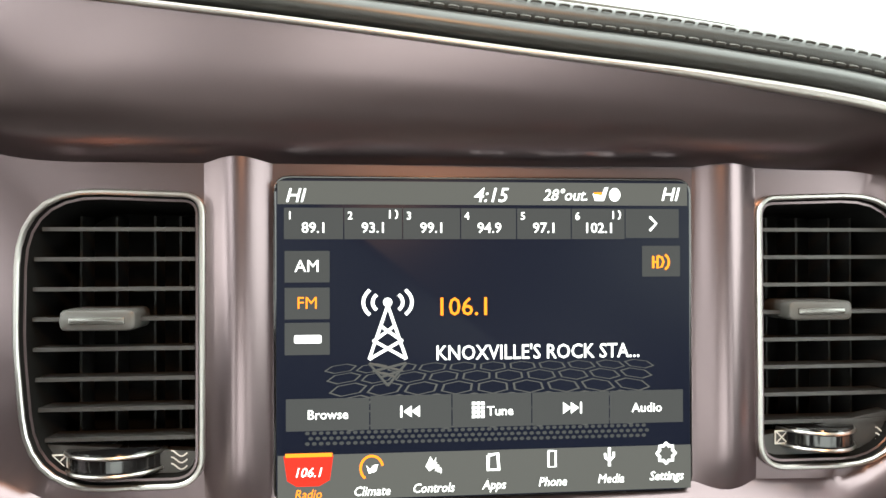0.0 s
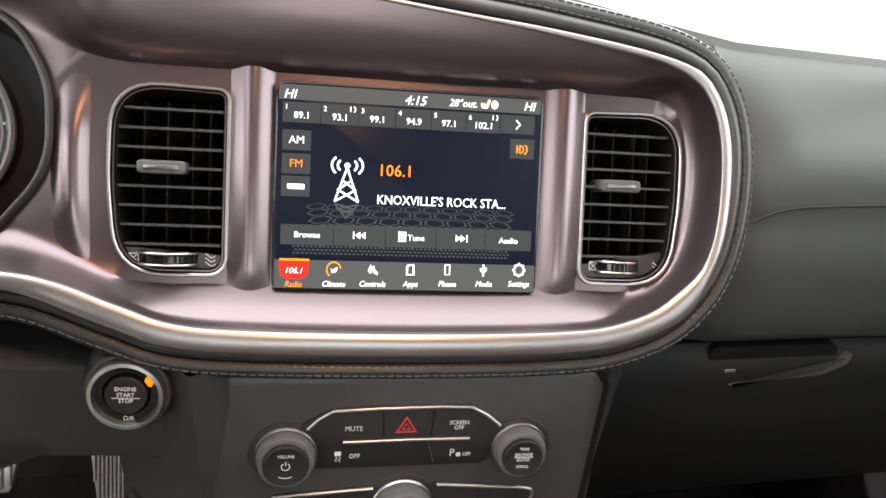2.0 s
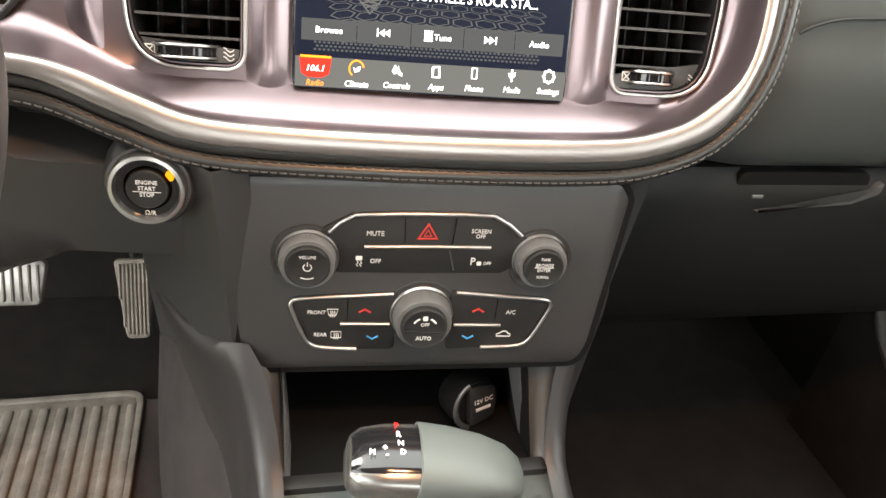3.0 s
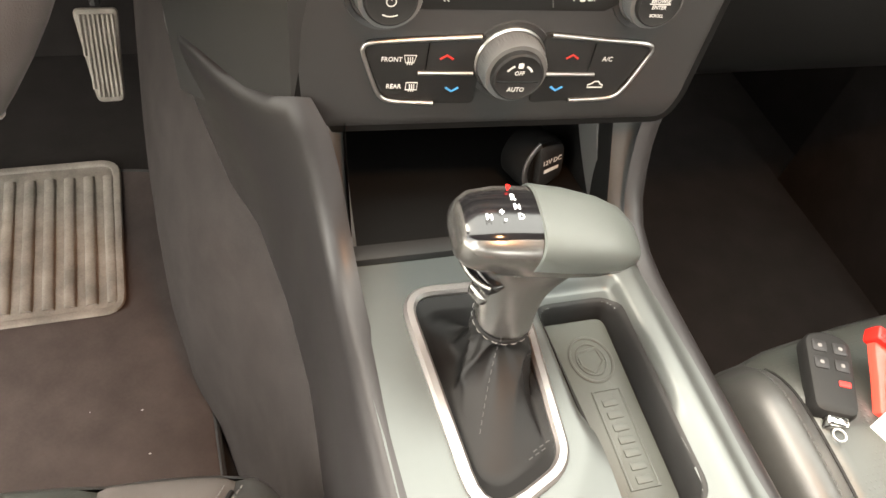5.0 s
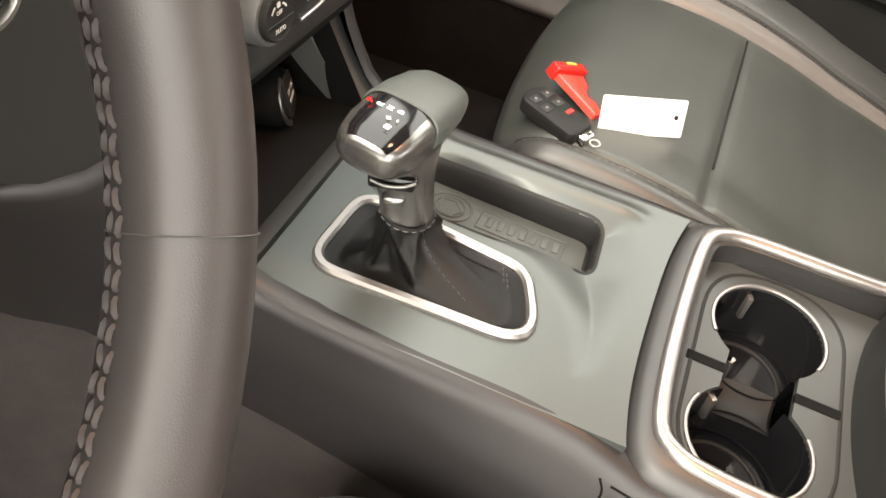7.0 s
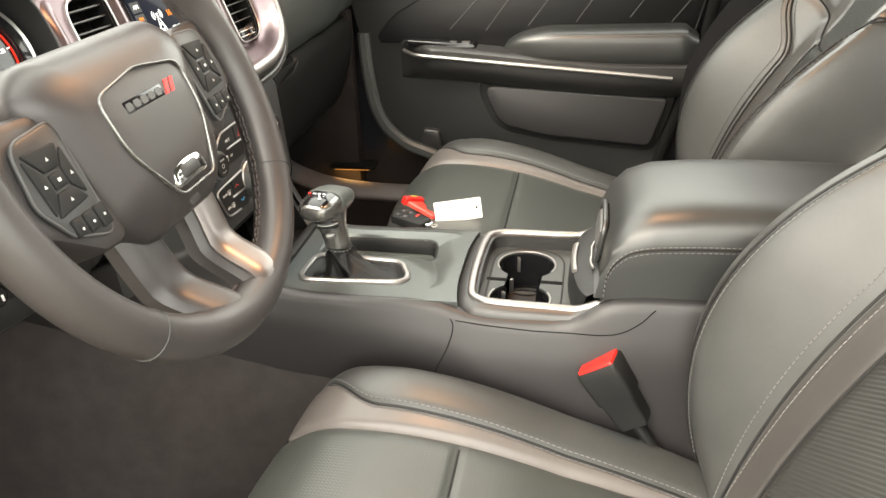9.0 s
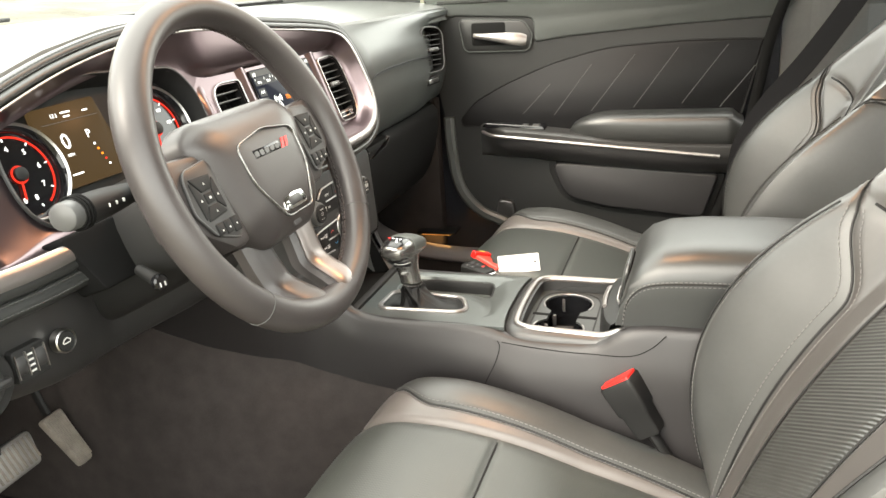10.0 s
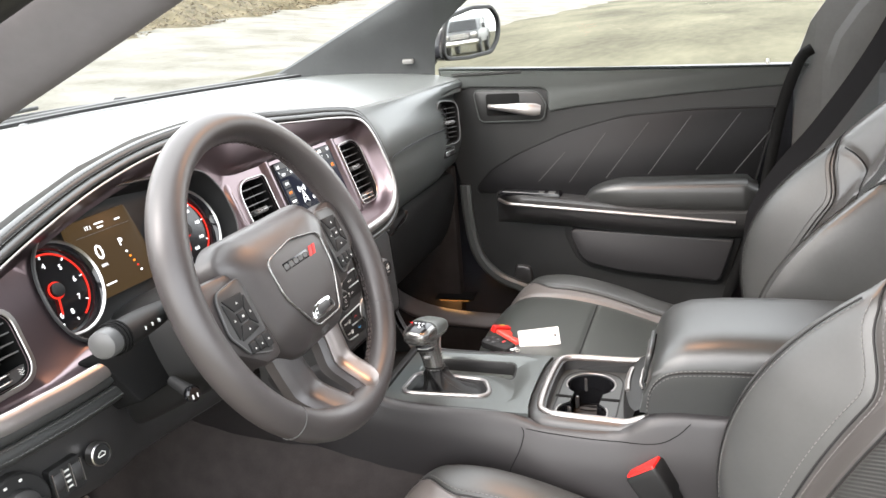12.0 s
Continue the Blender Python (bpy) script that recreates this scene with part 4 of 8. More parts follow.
def knob(fr, a, b, r, depth, parent, label):
    prof = [(0.98, 0.0), (1.0, 0.002), (0.985, depth * 0.35), (0.95, depth * 0.70), (0.905, depth * 0.80)]
    rings = [[fr(a + r * f * (1 - (0.018 if i % 2 and 0 < j < 4 else 0)) * math.cos(math.pi * i / 64), b + r * f * (1 - (0.018 if i % 2 and 0 < j < 4 else 0)) * math.sin(math.pi * i / 64), h) for i in range(128)] for j, (f, h) in enumerate(prof)]
    k = part("knob", loft(rings, True, True, True), KNOB_GREY, parent, label)
    part("knob_ring", turned(fr, [(r * 1.04, -0.001), (r * 1.07, 0.0015), (r * 1.03, 0.0028), (r * 1.0, 0.002)], 56, a, b, open_=True), SILVER, k, "satin silver ring at the knob base")
    part("knob_face", turned(fr, [(r * 0.78, depth * 0.78), (r * 0.76, depth * 0.98), (r * 0.70, depth * 1.03), (r * 0.66, depth * 1.0), (r * 0.2, depth * 1.0)], 48, a, b), DARK_PLASTIC, k, "matt black knob face")
    return k


def climate_panel():
    ob = thing("climate_panel", P(0, -0.085, 0), "black centre stack panel with three knobs and silver trim", "control panel")
    out = rounded([(-0.1215, -0.0875, 0.012), (0.1185, -0.0815, 0.014), (0.1255, -0.066, 0.05), (0.1325, 0.055, 0.012), (0.124, 0.067, 0.010), (-0.128, 0.0625, 0.012), (-0.1375, 0.050, 0.012)], 6)
    part("panel_gap", slab(P, inset(out, -0.0024), -0.045, -0.0016), VOID, ob)
    part("panel", slab(P, out, -0.045, 0.0, 0.0055), BLACK_PLASTIC, ob)
    up = rounded([(-0.078, 0.010, 0.004), (-0.070, 0.0285, 0.006), (-0.052, 0.0395, 0.008), (0.040, 0.0415, 0.008), (0.062, 0.0285, 0.006), (0.074, 0.012, 0.004), (0.05, -0.003, 0.005), (-0.06, -0.005, 0.005)], 4)
    part("upper_button_bank", slab(P, up, -0.004, 0.0012, 0.0008), DARK_PLASTIC, ob)
    line_on(P, [(-0.066, 0.0255), (-0.0595, 0.0325), (-0.050, 0.0385), (-0.02, 0.0402), (0.02, 0.0412), (0.040, 0.0408), (0.051, 0.0345), (0.0605, 0.0265)], 0.0013, SILVER, ob, "upper_trim", 0.0022, h=0.001)
    line_on(P, [(-0.0431, 0.0155), (0.0, 0.0168), (0.0407, 0.0172)], 0.0011, SILVER, ob, "divider_bar", 0.0022, h=0.0009)
    for x in (-0.018, 0.0155):
        line_on(P, [(x, 0.0385), (x - 0.001 + 0.002 * (x < 0), 0.0185)], 0.0003, PIANO, ob, "button_gap", 0.0014)
    line_on(P, [(0.013, 0.0145), (0.0175, -0.001)], 0.0003, GREY_PLASTIC, ob, "button_gap", 0.0014)
    for sx in (-1, 1):
        e = 0.002 if sx > 0 else 0.0
        lo = rounded([(sx * 0.018, -0.019 + e, 0.003), (sx * 0.0885, -0.0245 + e, 0.005), (sx * 0.0885, -0.033 + e, 0.008), (sx * 0.0745, -0.0625 + e, 0.008), (sx * 0.044, -0.0668 + e, 0.004), (sx * 0.018, -0.067, 0.004)], 4)
        part("lower_button_bank", slab(P, lo, -0.004, 0.0012, 0.0008), DARK_PLASTIC, ob)
        line_on(P, [p.xy for p in spline([(sx * a, b + e, 0) for a, b in ((0.0215, -0.0205), (0.05, -0.0225), (0.083, -0.0250), (0.0895, -0.0285), (0.088, -0.036), (0.0795, -0.0570), (0.074, -0.0630), (0.065, -0.0650), (0.044, -0.0660))], 40)], 0.0012, SILVER, ob, "lower_trim", 0.0022, h=0.001)
        line_on(P, [(sx * 0.0225, -0.0450), (sx * 0.0560, -0.0450)], 0.0011, SILVER, ob, "divider_bar", 0.0022, h=0.0009)
        line_on(P, [(sx * 0.0515, -0.0235), (sx * 0.0515, -0.043)], 0.0003, PIANO, ob, "button_gap", 0.0014)
    for a, b, r, d, lab in ((-0.0793, 0.0060, 0.0190, 0.0135, "grey ribbed volume knob"), (0.0755, 0.0090, 0.0178, 0.0145, "grey ribbed tuning knob"), (-0.0008, -0.0365, 0.0205, 0.019, "large grey ribbed fan knob")):
        knob(P, a, b, r, d, ob, lab)
        part("knob_dish", turned(P, [(r * 1.28, -0.0005), (r * 1.25, 0.0012), (r * 1.12, 0.0006)], 48, a, b, open_=True), BLACK_PLASTIC, ob)
    z = 0.0014

    def say(s, a, b, size, mat=WHITE_INK, zz=z, squash=0.9):
        lettering("text", s, size, P, a, b, zz, mat, ob, squash=squash)
    say("MUTE", -0.0365, 0.0251, 0.0050)
    say("SCREEN", 0.0329, 0.0288, 0.0042)
    say("OFF", 0.0329, 0.0250, 0.0042)
    say("OFF", -0.0352, 0.0046, 0.0046)
    say("P", 0.0298, 0.0058, 0.0080)
    say("OFF", 0.0398, 0.0046, 0.0036)
    say("FRONT", -0.0722, -0.0364, 0.0042)
    say("REAR", -0.0692, -0.0546, 0.0042)
    say("A/C", 0.0622, -0.0345, 0.0046)
    tri = [(-0.0086, 0.0222), (0.0040, 0.0226), (-0.0024, 0.0330)]
    line_on(P, tri, 0.0010, RED_INK, ob, "hazard_triangle", z, True, 0.0003)
    line_on(P, [(-0.0050, 0.0242), (0.0002, 0.0244), (-0.0024, 0.0288)], 0.0005, RED_INK, ob, "hazard_triangle", z, True, 0.0003)
    part("traction_icon", slab(P, rect(-0.0482, 0.0050, -0.0440, 0.0082, 0.0006, 2), 0.0011, z), WHITE_INK, ob, flat=True)
    for q in (-0.0472, -0.0450):
        line_on(P, [(q, 0.0044), (q + 0.0008, 0.0030), (q - 0.0006, 0.0018), (q + 0.0006, 0.0006)], 0.0003, WHITE_INK, ob, "traction_icon", z, h=0.0001)
    part("parking_sensor_icon", slab(P, rect(0.0326, 0.0030, 0.0358, 0.0060, 0.0008, 2), 0.0011, z), WHITE_INK, ob, flat=True)
    for x, y, s in ((-0.0615, -0.0362, 0), (-0.0585, -0.0545, 1)):
        pts = [(x - 0.0036, y + 0.0026), (x + 0.0036, y + 0.0026), (x + 0.0024, y - 0.0022), (x - 0.0024, y - 0.0022)] if s == 0 else [(x - 0.0034, y + 0.0026), (x + 0.0034, y + 0.0026), (x + 0.0034, y - 0.0024), (x - 0.0034, y - 0.0024)]
        line_on(P, pts, 0.0003, WHITE_INK, ob, "defrost_icon", z, True, 0.0002)
        for k in (-0.0013, 0, 0.0013):
            line_on(P, [(x + k, y - 0.0036), (x + k + 0.0004, y - 0.001), (x + k, y + 0.0014)], 0.0003, WHITE_INK, ob, "defrost_icon", z, h=0.0002)
    for x, y, s, m in ((-0.0398, -0.0346, 1, RED_INK), (-0.0335, -0.0566, -1, BLUE_INK), (0.0388, -0.0332, 1, RED_INK), (0.0337, -0.0558, -1, BLUE_INK)):
        line_on(P, [(x - 0.0040, y - 0.0013 * s), (x, y + 0.0013 * s), (x + 0.0040, y - 0.0013 * s)], 0.0007, m, ob, "temperature_arrow", z, h=0.0002)
    line_on(P, [(0.0545, -0.0548), (0.0545, -0.0530), (0.0570, -0.0520), (0.0585, -0.0505), (0.0612, -0.0505), (0.0630, -0.0525), (0.0645, -0.0530), (0.0645, -0.0548)], 0.0004, WHITE_INK, ob, "recirculation_icon", z, True, 0.0002)
    # printed knob faces
    zf = 0.0138
    say("VOLUME", -0.0793, 0.0132, 0.0030, zz=zf)
    ringp = [(-0.0793 + 0.0026 * math.sin(q), 0.0060 + 0.0026 * math.cos(q)) for q in [0.6 + (2 * math.pi - 1.2) * i / 18 for i in range(19)]]
    line_on(P, ringp, 0.0003, WHITE_INK, ob, "power_icon", zf, h=0.0001)
    line_on(P, [(-0.0793, 0.0068), (-0.0793, 0.0098)], 0.0003, WHITE_INK, ob, "power_icon", zf, h=0.0001)
    line_on(P, [(-0.0793 + 0.0085 * math.sin(q), 0.0060 - 0.0085 * math.cos(q)) for q in [-0.5 + 0.1 * i for i in range(11)]], 0.0003, WHITE_INK, ob, "volume_arc", zf, h=0.0001)
    for s, y, size in (("TUNE", 0.0177, 0.0027), ("BROWSE", 0.0133, 0.0034), ("ENTER", 0.0095, 0.0034), ("SCROLL", 0.0043, 0.0027)):
        say(s, 0.0755, y - 0.0015, size, zz=0.0148)
    line_on(P, [(0.0755 - 0.0065, 0.0100), (0.0755 + 0.0065, 0.0100)], 0.0003, WHITE_INK, ob, "knob_line", 0.0147, h=0.0001)
    zf = 0.0193
    say("OFF", -0.0008, -0.0335, 0.0038, zz=zf)
    say("AUTO", -0.0008, -0.0445, 0.0042, zz=zf)
    line_on(P, [(-0.0135, -0.0392), (0.0120, -0.0392)], 0.0003, PIANO, ob, "knob_line", zf, h=0.0002)
    part("fan_icon", slab(P, rect(-0.0024, -0.0302, 0.0008, -0.0268, 0.0008, 2), 0.0185, zf), WHITE_INK, ob, flat=True)
    for sg in (-1, 1):
        line_on(P, [(-0.0008 + sg * 0.0085 * math.sin(q), -0.0365 + 0.0085 * math.cos(q)) for q in [0.45 + 0.1 * i for i in range(7)]], 0.0006, WHITE_INK, ob, "fan_arc", zf, h=0.0001)
    return ob


climate_panel()


def start_button():
    B = Frame((-0.1735, -0.034, 0.784), (0.995, -0.10, 0), (0, 0.12, 1))
    ob = thing("start_button", B(0, 0, 0), "round engine start button with satin silver ring", "start button")
    part("ring", turned(B, [(0.0218, -0.012), (0.0226, 0.0015), (0.0217, 0.0045), (0.0195, 0.0050), (0.0182, 0.0020), (0.0182, -0.004)], 48, open_=True), SILVER, ob)
    part("collar", turned(B, [(0.0183, -0.01), (0.0183, 0.0005), (0.0140, 0.0002), (0.0135, -0.003)], 48, open_=True), PIANO, ob)
    part("button", turned(B, [(0.0122, -0.004), (0.0122, 0.0026), (0.0114, 0.0034), (0.002, 0.0030)], 40), DARK_PLASTIC, ob)
    part("boss", turned(B, [(0.0300, -0.022), (0.0270, -0.006), (0.0248, -0.002), (0.0228, -0.0015)], 48, open_=True), BLACK_PLASTIC, ob, "black moulded boss round the button")
    for s, y in (("ENGINE", 0.0046), ("START", 0.0008), ("STOP", -0.0032)):
        lettering("text", s, 0.0037, B, 0, y, 0.0035, WHITE_INK, ob, squash=0.95)
    line_on(B, [(-0.008, -0.0013), (0.008, -0.0013)], 0.0002, WHITE_INK, ob, "line", 0.0035, h=0.0001)
    part("indicator_lamp", slab(B, rounded([(0.0108, 0.0108, 0.001), (0.0138, 0.0064, 0.001), (0.0160, 0.0075, 0.001), (0.0130, 0.0124, 0.001)], 2), 0.0, 0.0045, 0.0004), GLOW_AMBER, ob, "lit amber indicator lamp")
    lettering("text", "\u03a9/R", 0.0040, B, 0.001, -0.0160, 0.0012, WHITE_INK, ob)
    return ob


start_button()

# ---- instrument cluster ----


def cluster():
    ob = thing("instrument_cluster", D(-0.402, 0.02, -0.06), "lit instrument cluster with two red dials and brown display", "instrument cluster")
    q1, q2 = inset(CLUSTER, -0.0005), inset(CLUSTER, 0.006)
    part("hood", loft([[D(p.x, p.y, 0.004) for p in inset(CLUSTER, -0.004)], [D(p.x, p.y, 0.006) for p in q1], [D(p.x, p.y, -0.006) for p in inset(CLUSTER, 0.002)], [D(p.x, p.y, -0.0300) for p in q2]], True, False, True), DARK_PLASTIC, ob)
    line_on(D, [tuple(p) for p in inset(CLUSTER, -0.001)], 0.0012, BLACK_PLASTIC, ob, "hood_trim", 0.0052, True, 0.0008)
    for cx, nums in ((-0.517, "012345678"), (-0.297, ("0", "20", "40", "60", "80", "100", "120", "140", "160"))):
        cy, a0, step = 0.082 if cx < -0.4 else 0.087, -2.88, 0.72
        g = part("dial", turned(D, [(0.0540, -0.0290), (0.0540, -0.0120), (0.0515, -0.0080), (0.0475, -0.0120), (0.0460, -0.0200), (0.004, -0.0200)], 64, cx, cy), PIANO, ob)
        part("dial_ring", turned(D, [(0.0545, -0.0140), (0.0552, -0.0080), (0.0535, -0.0060), (0.0512, -0.0080)], 64, cx, cy, open_=True), SILVER, g, "satin silver dial ring")
        arc = [(cx + 0.0420 * math.sin(q), cy + 0.0420 * math.cos(q)) for q in [-0.1 + 2.7 * i / 48 for i in range(49)]]
        line_on(D, arc, 0.0010, UI_RED, g, "red_scale", -0.0190)
        for i, s in enumerate(nums):
            q = a0 + step * i
            lettering("text", s, 0.0085 if len(s) < 2 else 0.0062, D, cx + 0.0290 * math.sin(q), cy + 0.0290 * math.cos(q), -0.0192, UI_WHITE, g)
            line_on(D, [(cx + r * math.sin(q), cy + r * math.cos(q)) for r in (0.0375, 0.0405)], 0.0005, UI_WHITE, g, "tick", -0.0190)
        part("needle_hub", turned(D, [(0.008, -0.0200), (0.008, -0.0140), (0.006, -0.0125)], 24, cx, cy), DARK_PLASTIC, g)
        line_on(D, [(cx + 0.0092 * math.sin(q), cy + 0.0092 * math.cos(q)) for q in [2 * math.pi * i / 24 for i in range(24)]], 0.0009, UI_RED, g, "hub_glow_ring", -0.0180, True)
        line_on(D, [(cx + r * math.sin(a0), cy + r * math.cos(a0)) for r in (0.008, 0.028)], 0.0011, UI_RED, g, "needle", -0.0170)
    scr = rounded([(-0.470, 0.050, 0.004), (-0.372, 0.050, 0.004), (-0.366, 0.095, 0.03), (-0.371, 0.147, 0.005), (-0.468, 0.145, 0.005), (-0.474, 0.095, 0.03)], 5)
    part("display", slab(D, scr, -0.0280, -0.0215, 0.0005), CLUSTER_BROWN, ob, "brown backlit information display")
    lettering("text", "0", 0.026, D, -0.438, 0.102, -0.0212, UI_WHITE, ob)
    lettering("text", "MPH", 0.0048, D, -0.439, 0.0865, -0.0212, UI_WHITE, ob)
    lettering("text", "P", 0.0135, D, -0.402, 0.105, -0.0212, UI_WHITE, ob)
    lettering("text", "17.1", 0.0065, D, -0.438, 0.1335, -0.0212, UI_WHITE, ob)
    for x0, x1, y, m in ((-0.427, -0.413, 0.1355, UI_WHITE), (-0.425, -0.416, 0.1305, UI_WHITE), (-0.395, -0.387, 0.133, UI_WHITE), (-0.450, -0.434, 0.064, UI_WHITE)):
        part("text_bar", slab(D, rect(x0, y - 0.0009, x1, y + 0.0009, 0.0004, 2), -0.0216, -0.0210), m, ob, flat=True)
    line_on(D, [(-0.460, 0.1255), (-0.376, 0.1255)], 0.0003, UI_DIM, ob, "display_line", -0.0212)
    for i in range(5):
        x, y = -0.400 + 0.0022 * i, 0.092 - 0.0068 * i
        part("warning_lamp", slab(D, rect(x - 0.0014, y - 0.0012, x + 0.0014, y + 0.0012, 0.0006, 2), -0.0216, -0.0210), (UI_WHITE, UI_ORANGE, UI_ORANGE, UI_RED, UI_WHITE)[i], ob, flat=True)
    return ob


cluster()

# ---- steering wheel and column ----
WC, WT = V(-0.402, -0.150, 0.901), 0.3967
Wf = Frame(WC, (1, 0, 0), (0, math.sin(WT), math.cos(WT)))


SPOKE_SILVER = material("spoke_satin_silver", (0.27, 0.245, 0.235), 0.38, metal=0.9, wear=0.03, rough_var=0.03)


def curve3(pts, t, k):
    n = len(pts) - 1
    i = min(int(t * n), n - 1)
    f = t * n - i
    return pts[i][k] * (1 - f) + pts[i + 1][k] * f


def steering_wheel():
    ob = thing("steering_wheel", Wf(0, 0, 0), "black leather steering wheel with silver spokes and buttons", "steering wheel")
    R = 0.1777
    n = 96
    path = []
    for i in range(n):
        q = 2 * math.pi * i / n
        path.append(Wf(R * math.cos(q), R * math.sin(q), 0))

    def prof(t):
        q = 2 * math.pi * t
        grip = 0.0012 * math.exp(-((math.degrees(q) - 30) / 16) ** 2) + 0.0012 * math.exp(-((math.degrees(q) - 150) / 16) ** 2)
        return oval(0.0180 + grip, 0.0192 + grip, 18)
    rim = part("rim", sweep(path, prof, Wf.z, True), WHEEL_LEATHER, ob, "black grained leather rim")
    for deg in (36, 144, 227, 324):
        q = radians(deg)
        c = Wf(R * math.cos(q), R * math.sin(q), 0)
        rad, tan = Wf.x * math.cos(q) + Wf.y * math.sin(q), -Wf.x * math.sin(q) + Wf.y * math.cos(q)
        loopp = [c + rad * 0.0181 * math.cos(a) + Wf.z * 0.0193 * math.sin(a) for a in [2 * math.pi * i / 28 for i in range(28)]]
        part("leather_joint", sweep(loopp, oval(0.0005, 0.00025, 6), tan, True), DARK_THREAD, rim, "fine grey leather joint")
    for zz in (-0.0035, -0.0075):
        lace = []
        for i in range(361):
            q = 2 * math.pi * i / 360
            rr = R - 0.0174 * math.cos(zz / 0.0192)
            lace.append(Wf(rr * math.cos(q), rr * math.sin(q), zz + 0.0005 * math.sin(q * 90)))
        inward = [(Wf.o - p).normalized() for p in lace]
        stitches(lace, inward, LACE, rim, "lacing", 0.0056, 0.0010, 0.0010)
    # domed airbag cover
    cover = rounded([(-0.112, 0.048, 0.03), (-0.085, 0.066, 0.04), (0.085, 0.066, 0.04), (0.112, 0.048, 0.03), (0.098, 0.0, 0.08), (0.082, -0.062, 0.04), (0.050, -0.088, 0.03), (-0.050, -0.088, 0.03), (-0.082, -0.062, 0.04), (-0.098, 0.0, 0.08)], 6)
    rings = [[Wf(p.x, p.y, -0.030) for p in cover]]
    for d, z in ((0.0, -0.012), (0.0015, -0.006), (0.004, -0.0015), (0.009, 0.0045), (0.016, 0.0095), (0.025, 0.0138), (0.036, 0.0172), (0.048, 0.0193), (0.060, 0.0200)):
        k = max(0.0, 1 - d / 0.088)
        rings.append([Wf(p.x * (1 - d / 0.105), (p.y + 0.011) * (1 - d / 0.082) - 0.011, z) for p in cover])
    hub = part("airbag_cover", loft(rings, True, True, True), WHEEL_LEATHER, ob, "smooth dark grey airbag cover", 60)
    shield = rounded([(-0.060, 0.024, 0.014), (0.0, 0.033, 0.06), (0.060, 0.024, 0.014), (0.058, -0.02, 0.05), (0.028, -0.066, 0.014), (-0.028, -0.066, 0.014), (-0.058, -0.02, 0.05)], 6)
    line_on(Wf, [tuple(p) for p in shield], 0.0010, KNOB_METAL, hub, "badge_outline", 0.0195, True, 0.0016, "thin chrome badge outline")
    part("badge_bar", slab(Wf, rect(-0.036, 0.0035, 0.020, 0.0135, 0.001, 2), 0.0170, 0.0200, 0.0004), PIANO, hub, "dark plain badge bar")
    for k in range(5):
        part("badge_mark", slab(Wf, rect(-0.034 + k * 0.0108, 0.0055, -0.026 + k * 0.0108, 0.0115, 0.002, 2), 0.0195, 0.0204), GREY_PLASTIC, hub)
    for k in (0, 1):
        part("badge_stripe", slab(Wf, [V(x + k * 0.0085, y) for x, y in ((0.021, 0.0035), (0.0265, 0.0035), (0.0325, 0.0145), (0.027, 0.0145))], 0.0175, 0.0205), RED_PLASTIC, hub, "red slanted badge stripe")
    part("lower_insert", slab(Wf, rounded([(-0.027, -0.062, 0.006), (0.027, -0.062, 0.006), (0.022, -0.044, 0.010), (0.0, -0.041, 0.02), (-0.022, -0.044, 0.010)], 5), 0.010, 0.0190, 0.003), CHROME, hub, "bright chrome insert")
    part("lower_insert_hole", slab(Wf, rounded([(-0.016, -0.058, 0.004), (0.016, -0.058, 0.004), (0.013, -0.047, 0.006), (-0.013, -0.047, 0.006)], 4), 0.018, 0.0194, 0.001), BLACK_PLASTIC, hub)
    part("embossed_mark", slab(Wf, rect(-0.008, -0.080, 0.008, -0.070, 0.002, 2), 0.000, 0.0085, 0.0006), WHEEL_LEATHER, hub)
    for sx in (-1, 1):
        # side spoke; the right one sits higher
        dy = 0.018 if sx > 0 else 0.0
        arm = rounded([(sx * 0.085, 0.034 + dy * 0.6, 0.012), (sx * 0.17, 0.040 + dy * 0.6, 0.02), (sx * 0.172, -0.030 + dy, 0.01), (sx * 0.142, -0.044 + dy, 0.02), (sx * 0.108, -0.068 + dy, 0.01), (sx * 0.078, -0.070 + dy, 0.012)], 6)
        sp = part("spoke", slab(Wf, arm, -0.030, 0.001, 0.006), WHEEL_LEATHER, ob)
        pod = rounded([(sx * 0.092, 0.026 + dy, 0.010), (sx * 0.140, 0.022 + dy, 0.016), (sx * 0.148, -0.020 + dy, 0.016), (sx * 0.132, -0.046 + dy, 0.010), (sx * 0.096, -0.060 + dy, 0.008)], 6)
        part("button_bezel", slab(Wf, pod, -0.004, 0.0060, 0.002), BLACK_PLASTIC, sp, "black button bezel")
        line_on(Wf, [tuple(p) for p in pod], 0.0010, GREY_PLASTIC, sp, "bezel_edge", 0.0046, True, 0.0010)
        cx, cy = sx * 0.119, -0.010 + dy
        for poly in ([(-0.0065, -0.0055), (0.0065, -0.0055), (0.0065, 0.0055), (-0.0065, 0.0055)], [(-0.019, 0.024), (0.016, 0.022), (0.0075, 0.0072), (-0.0075, 0.0072)], [(-0.0195, -0.021), (-0.0085, -0.0065), (-0.0085, 0.0065), (-0.0205, 0.022)], [(0.0185, -0.017), (0.0085, -0.0065), (0.0085, 0.0065), (0.018, 0.020)], [(-0.018, -0.022), (0.017, -0.019), (0.0075, -0.0072), (-0.0075, -0.0072)]):
            part("button", slab(Wf, rounded([(cx + a, cy + b, 0.0015) for a, b in poly], 2), 0.004, 0.0078, 0.0012), DARK_PLASTIC, sp)
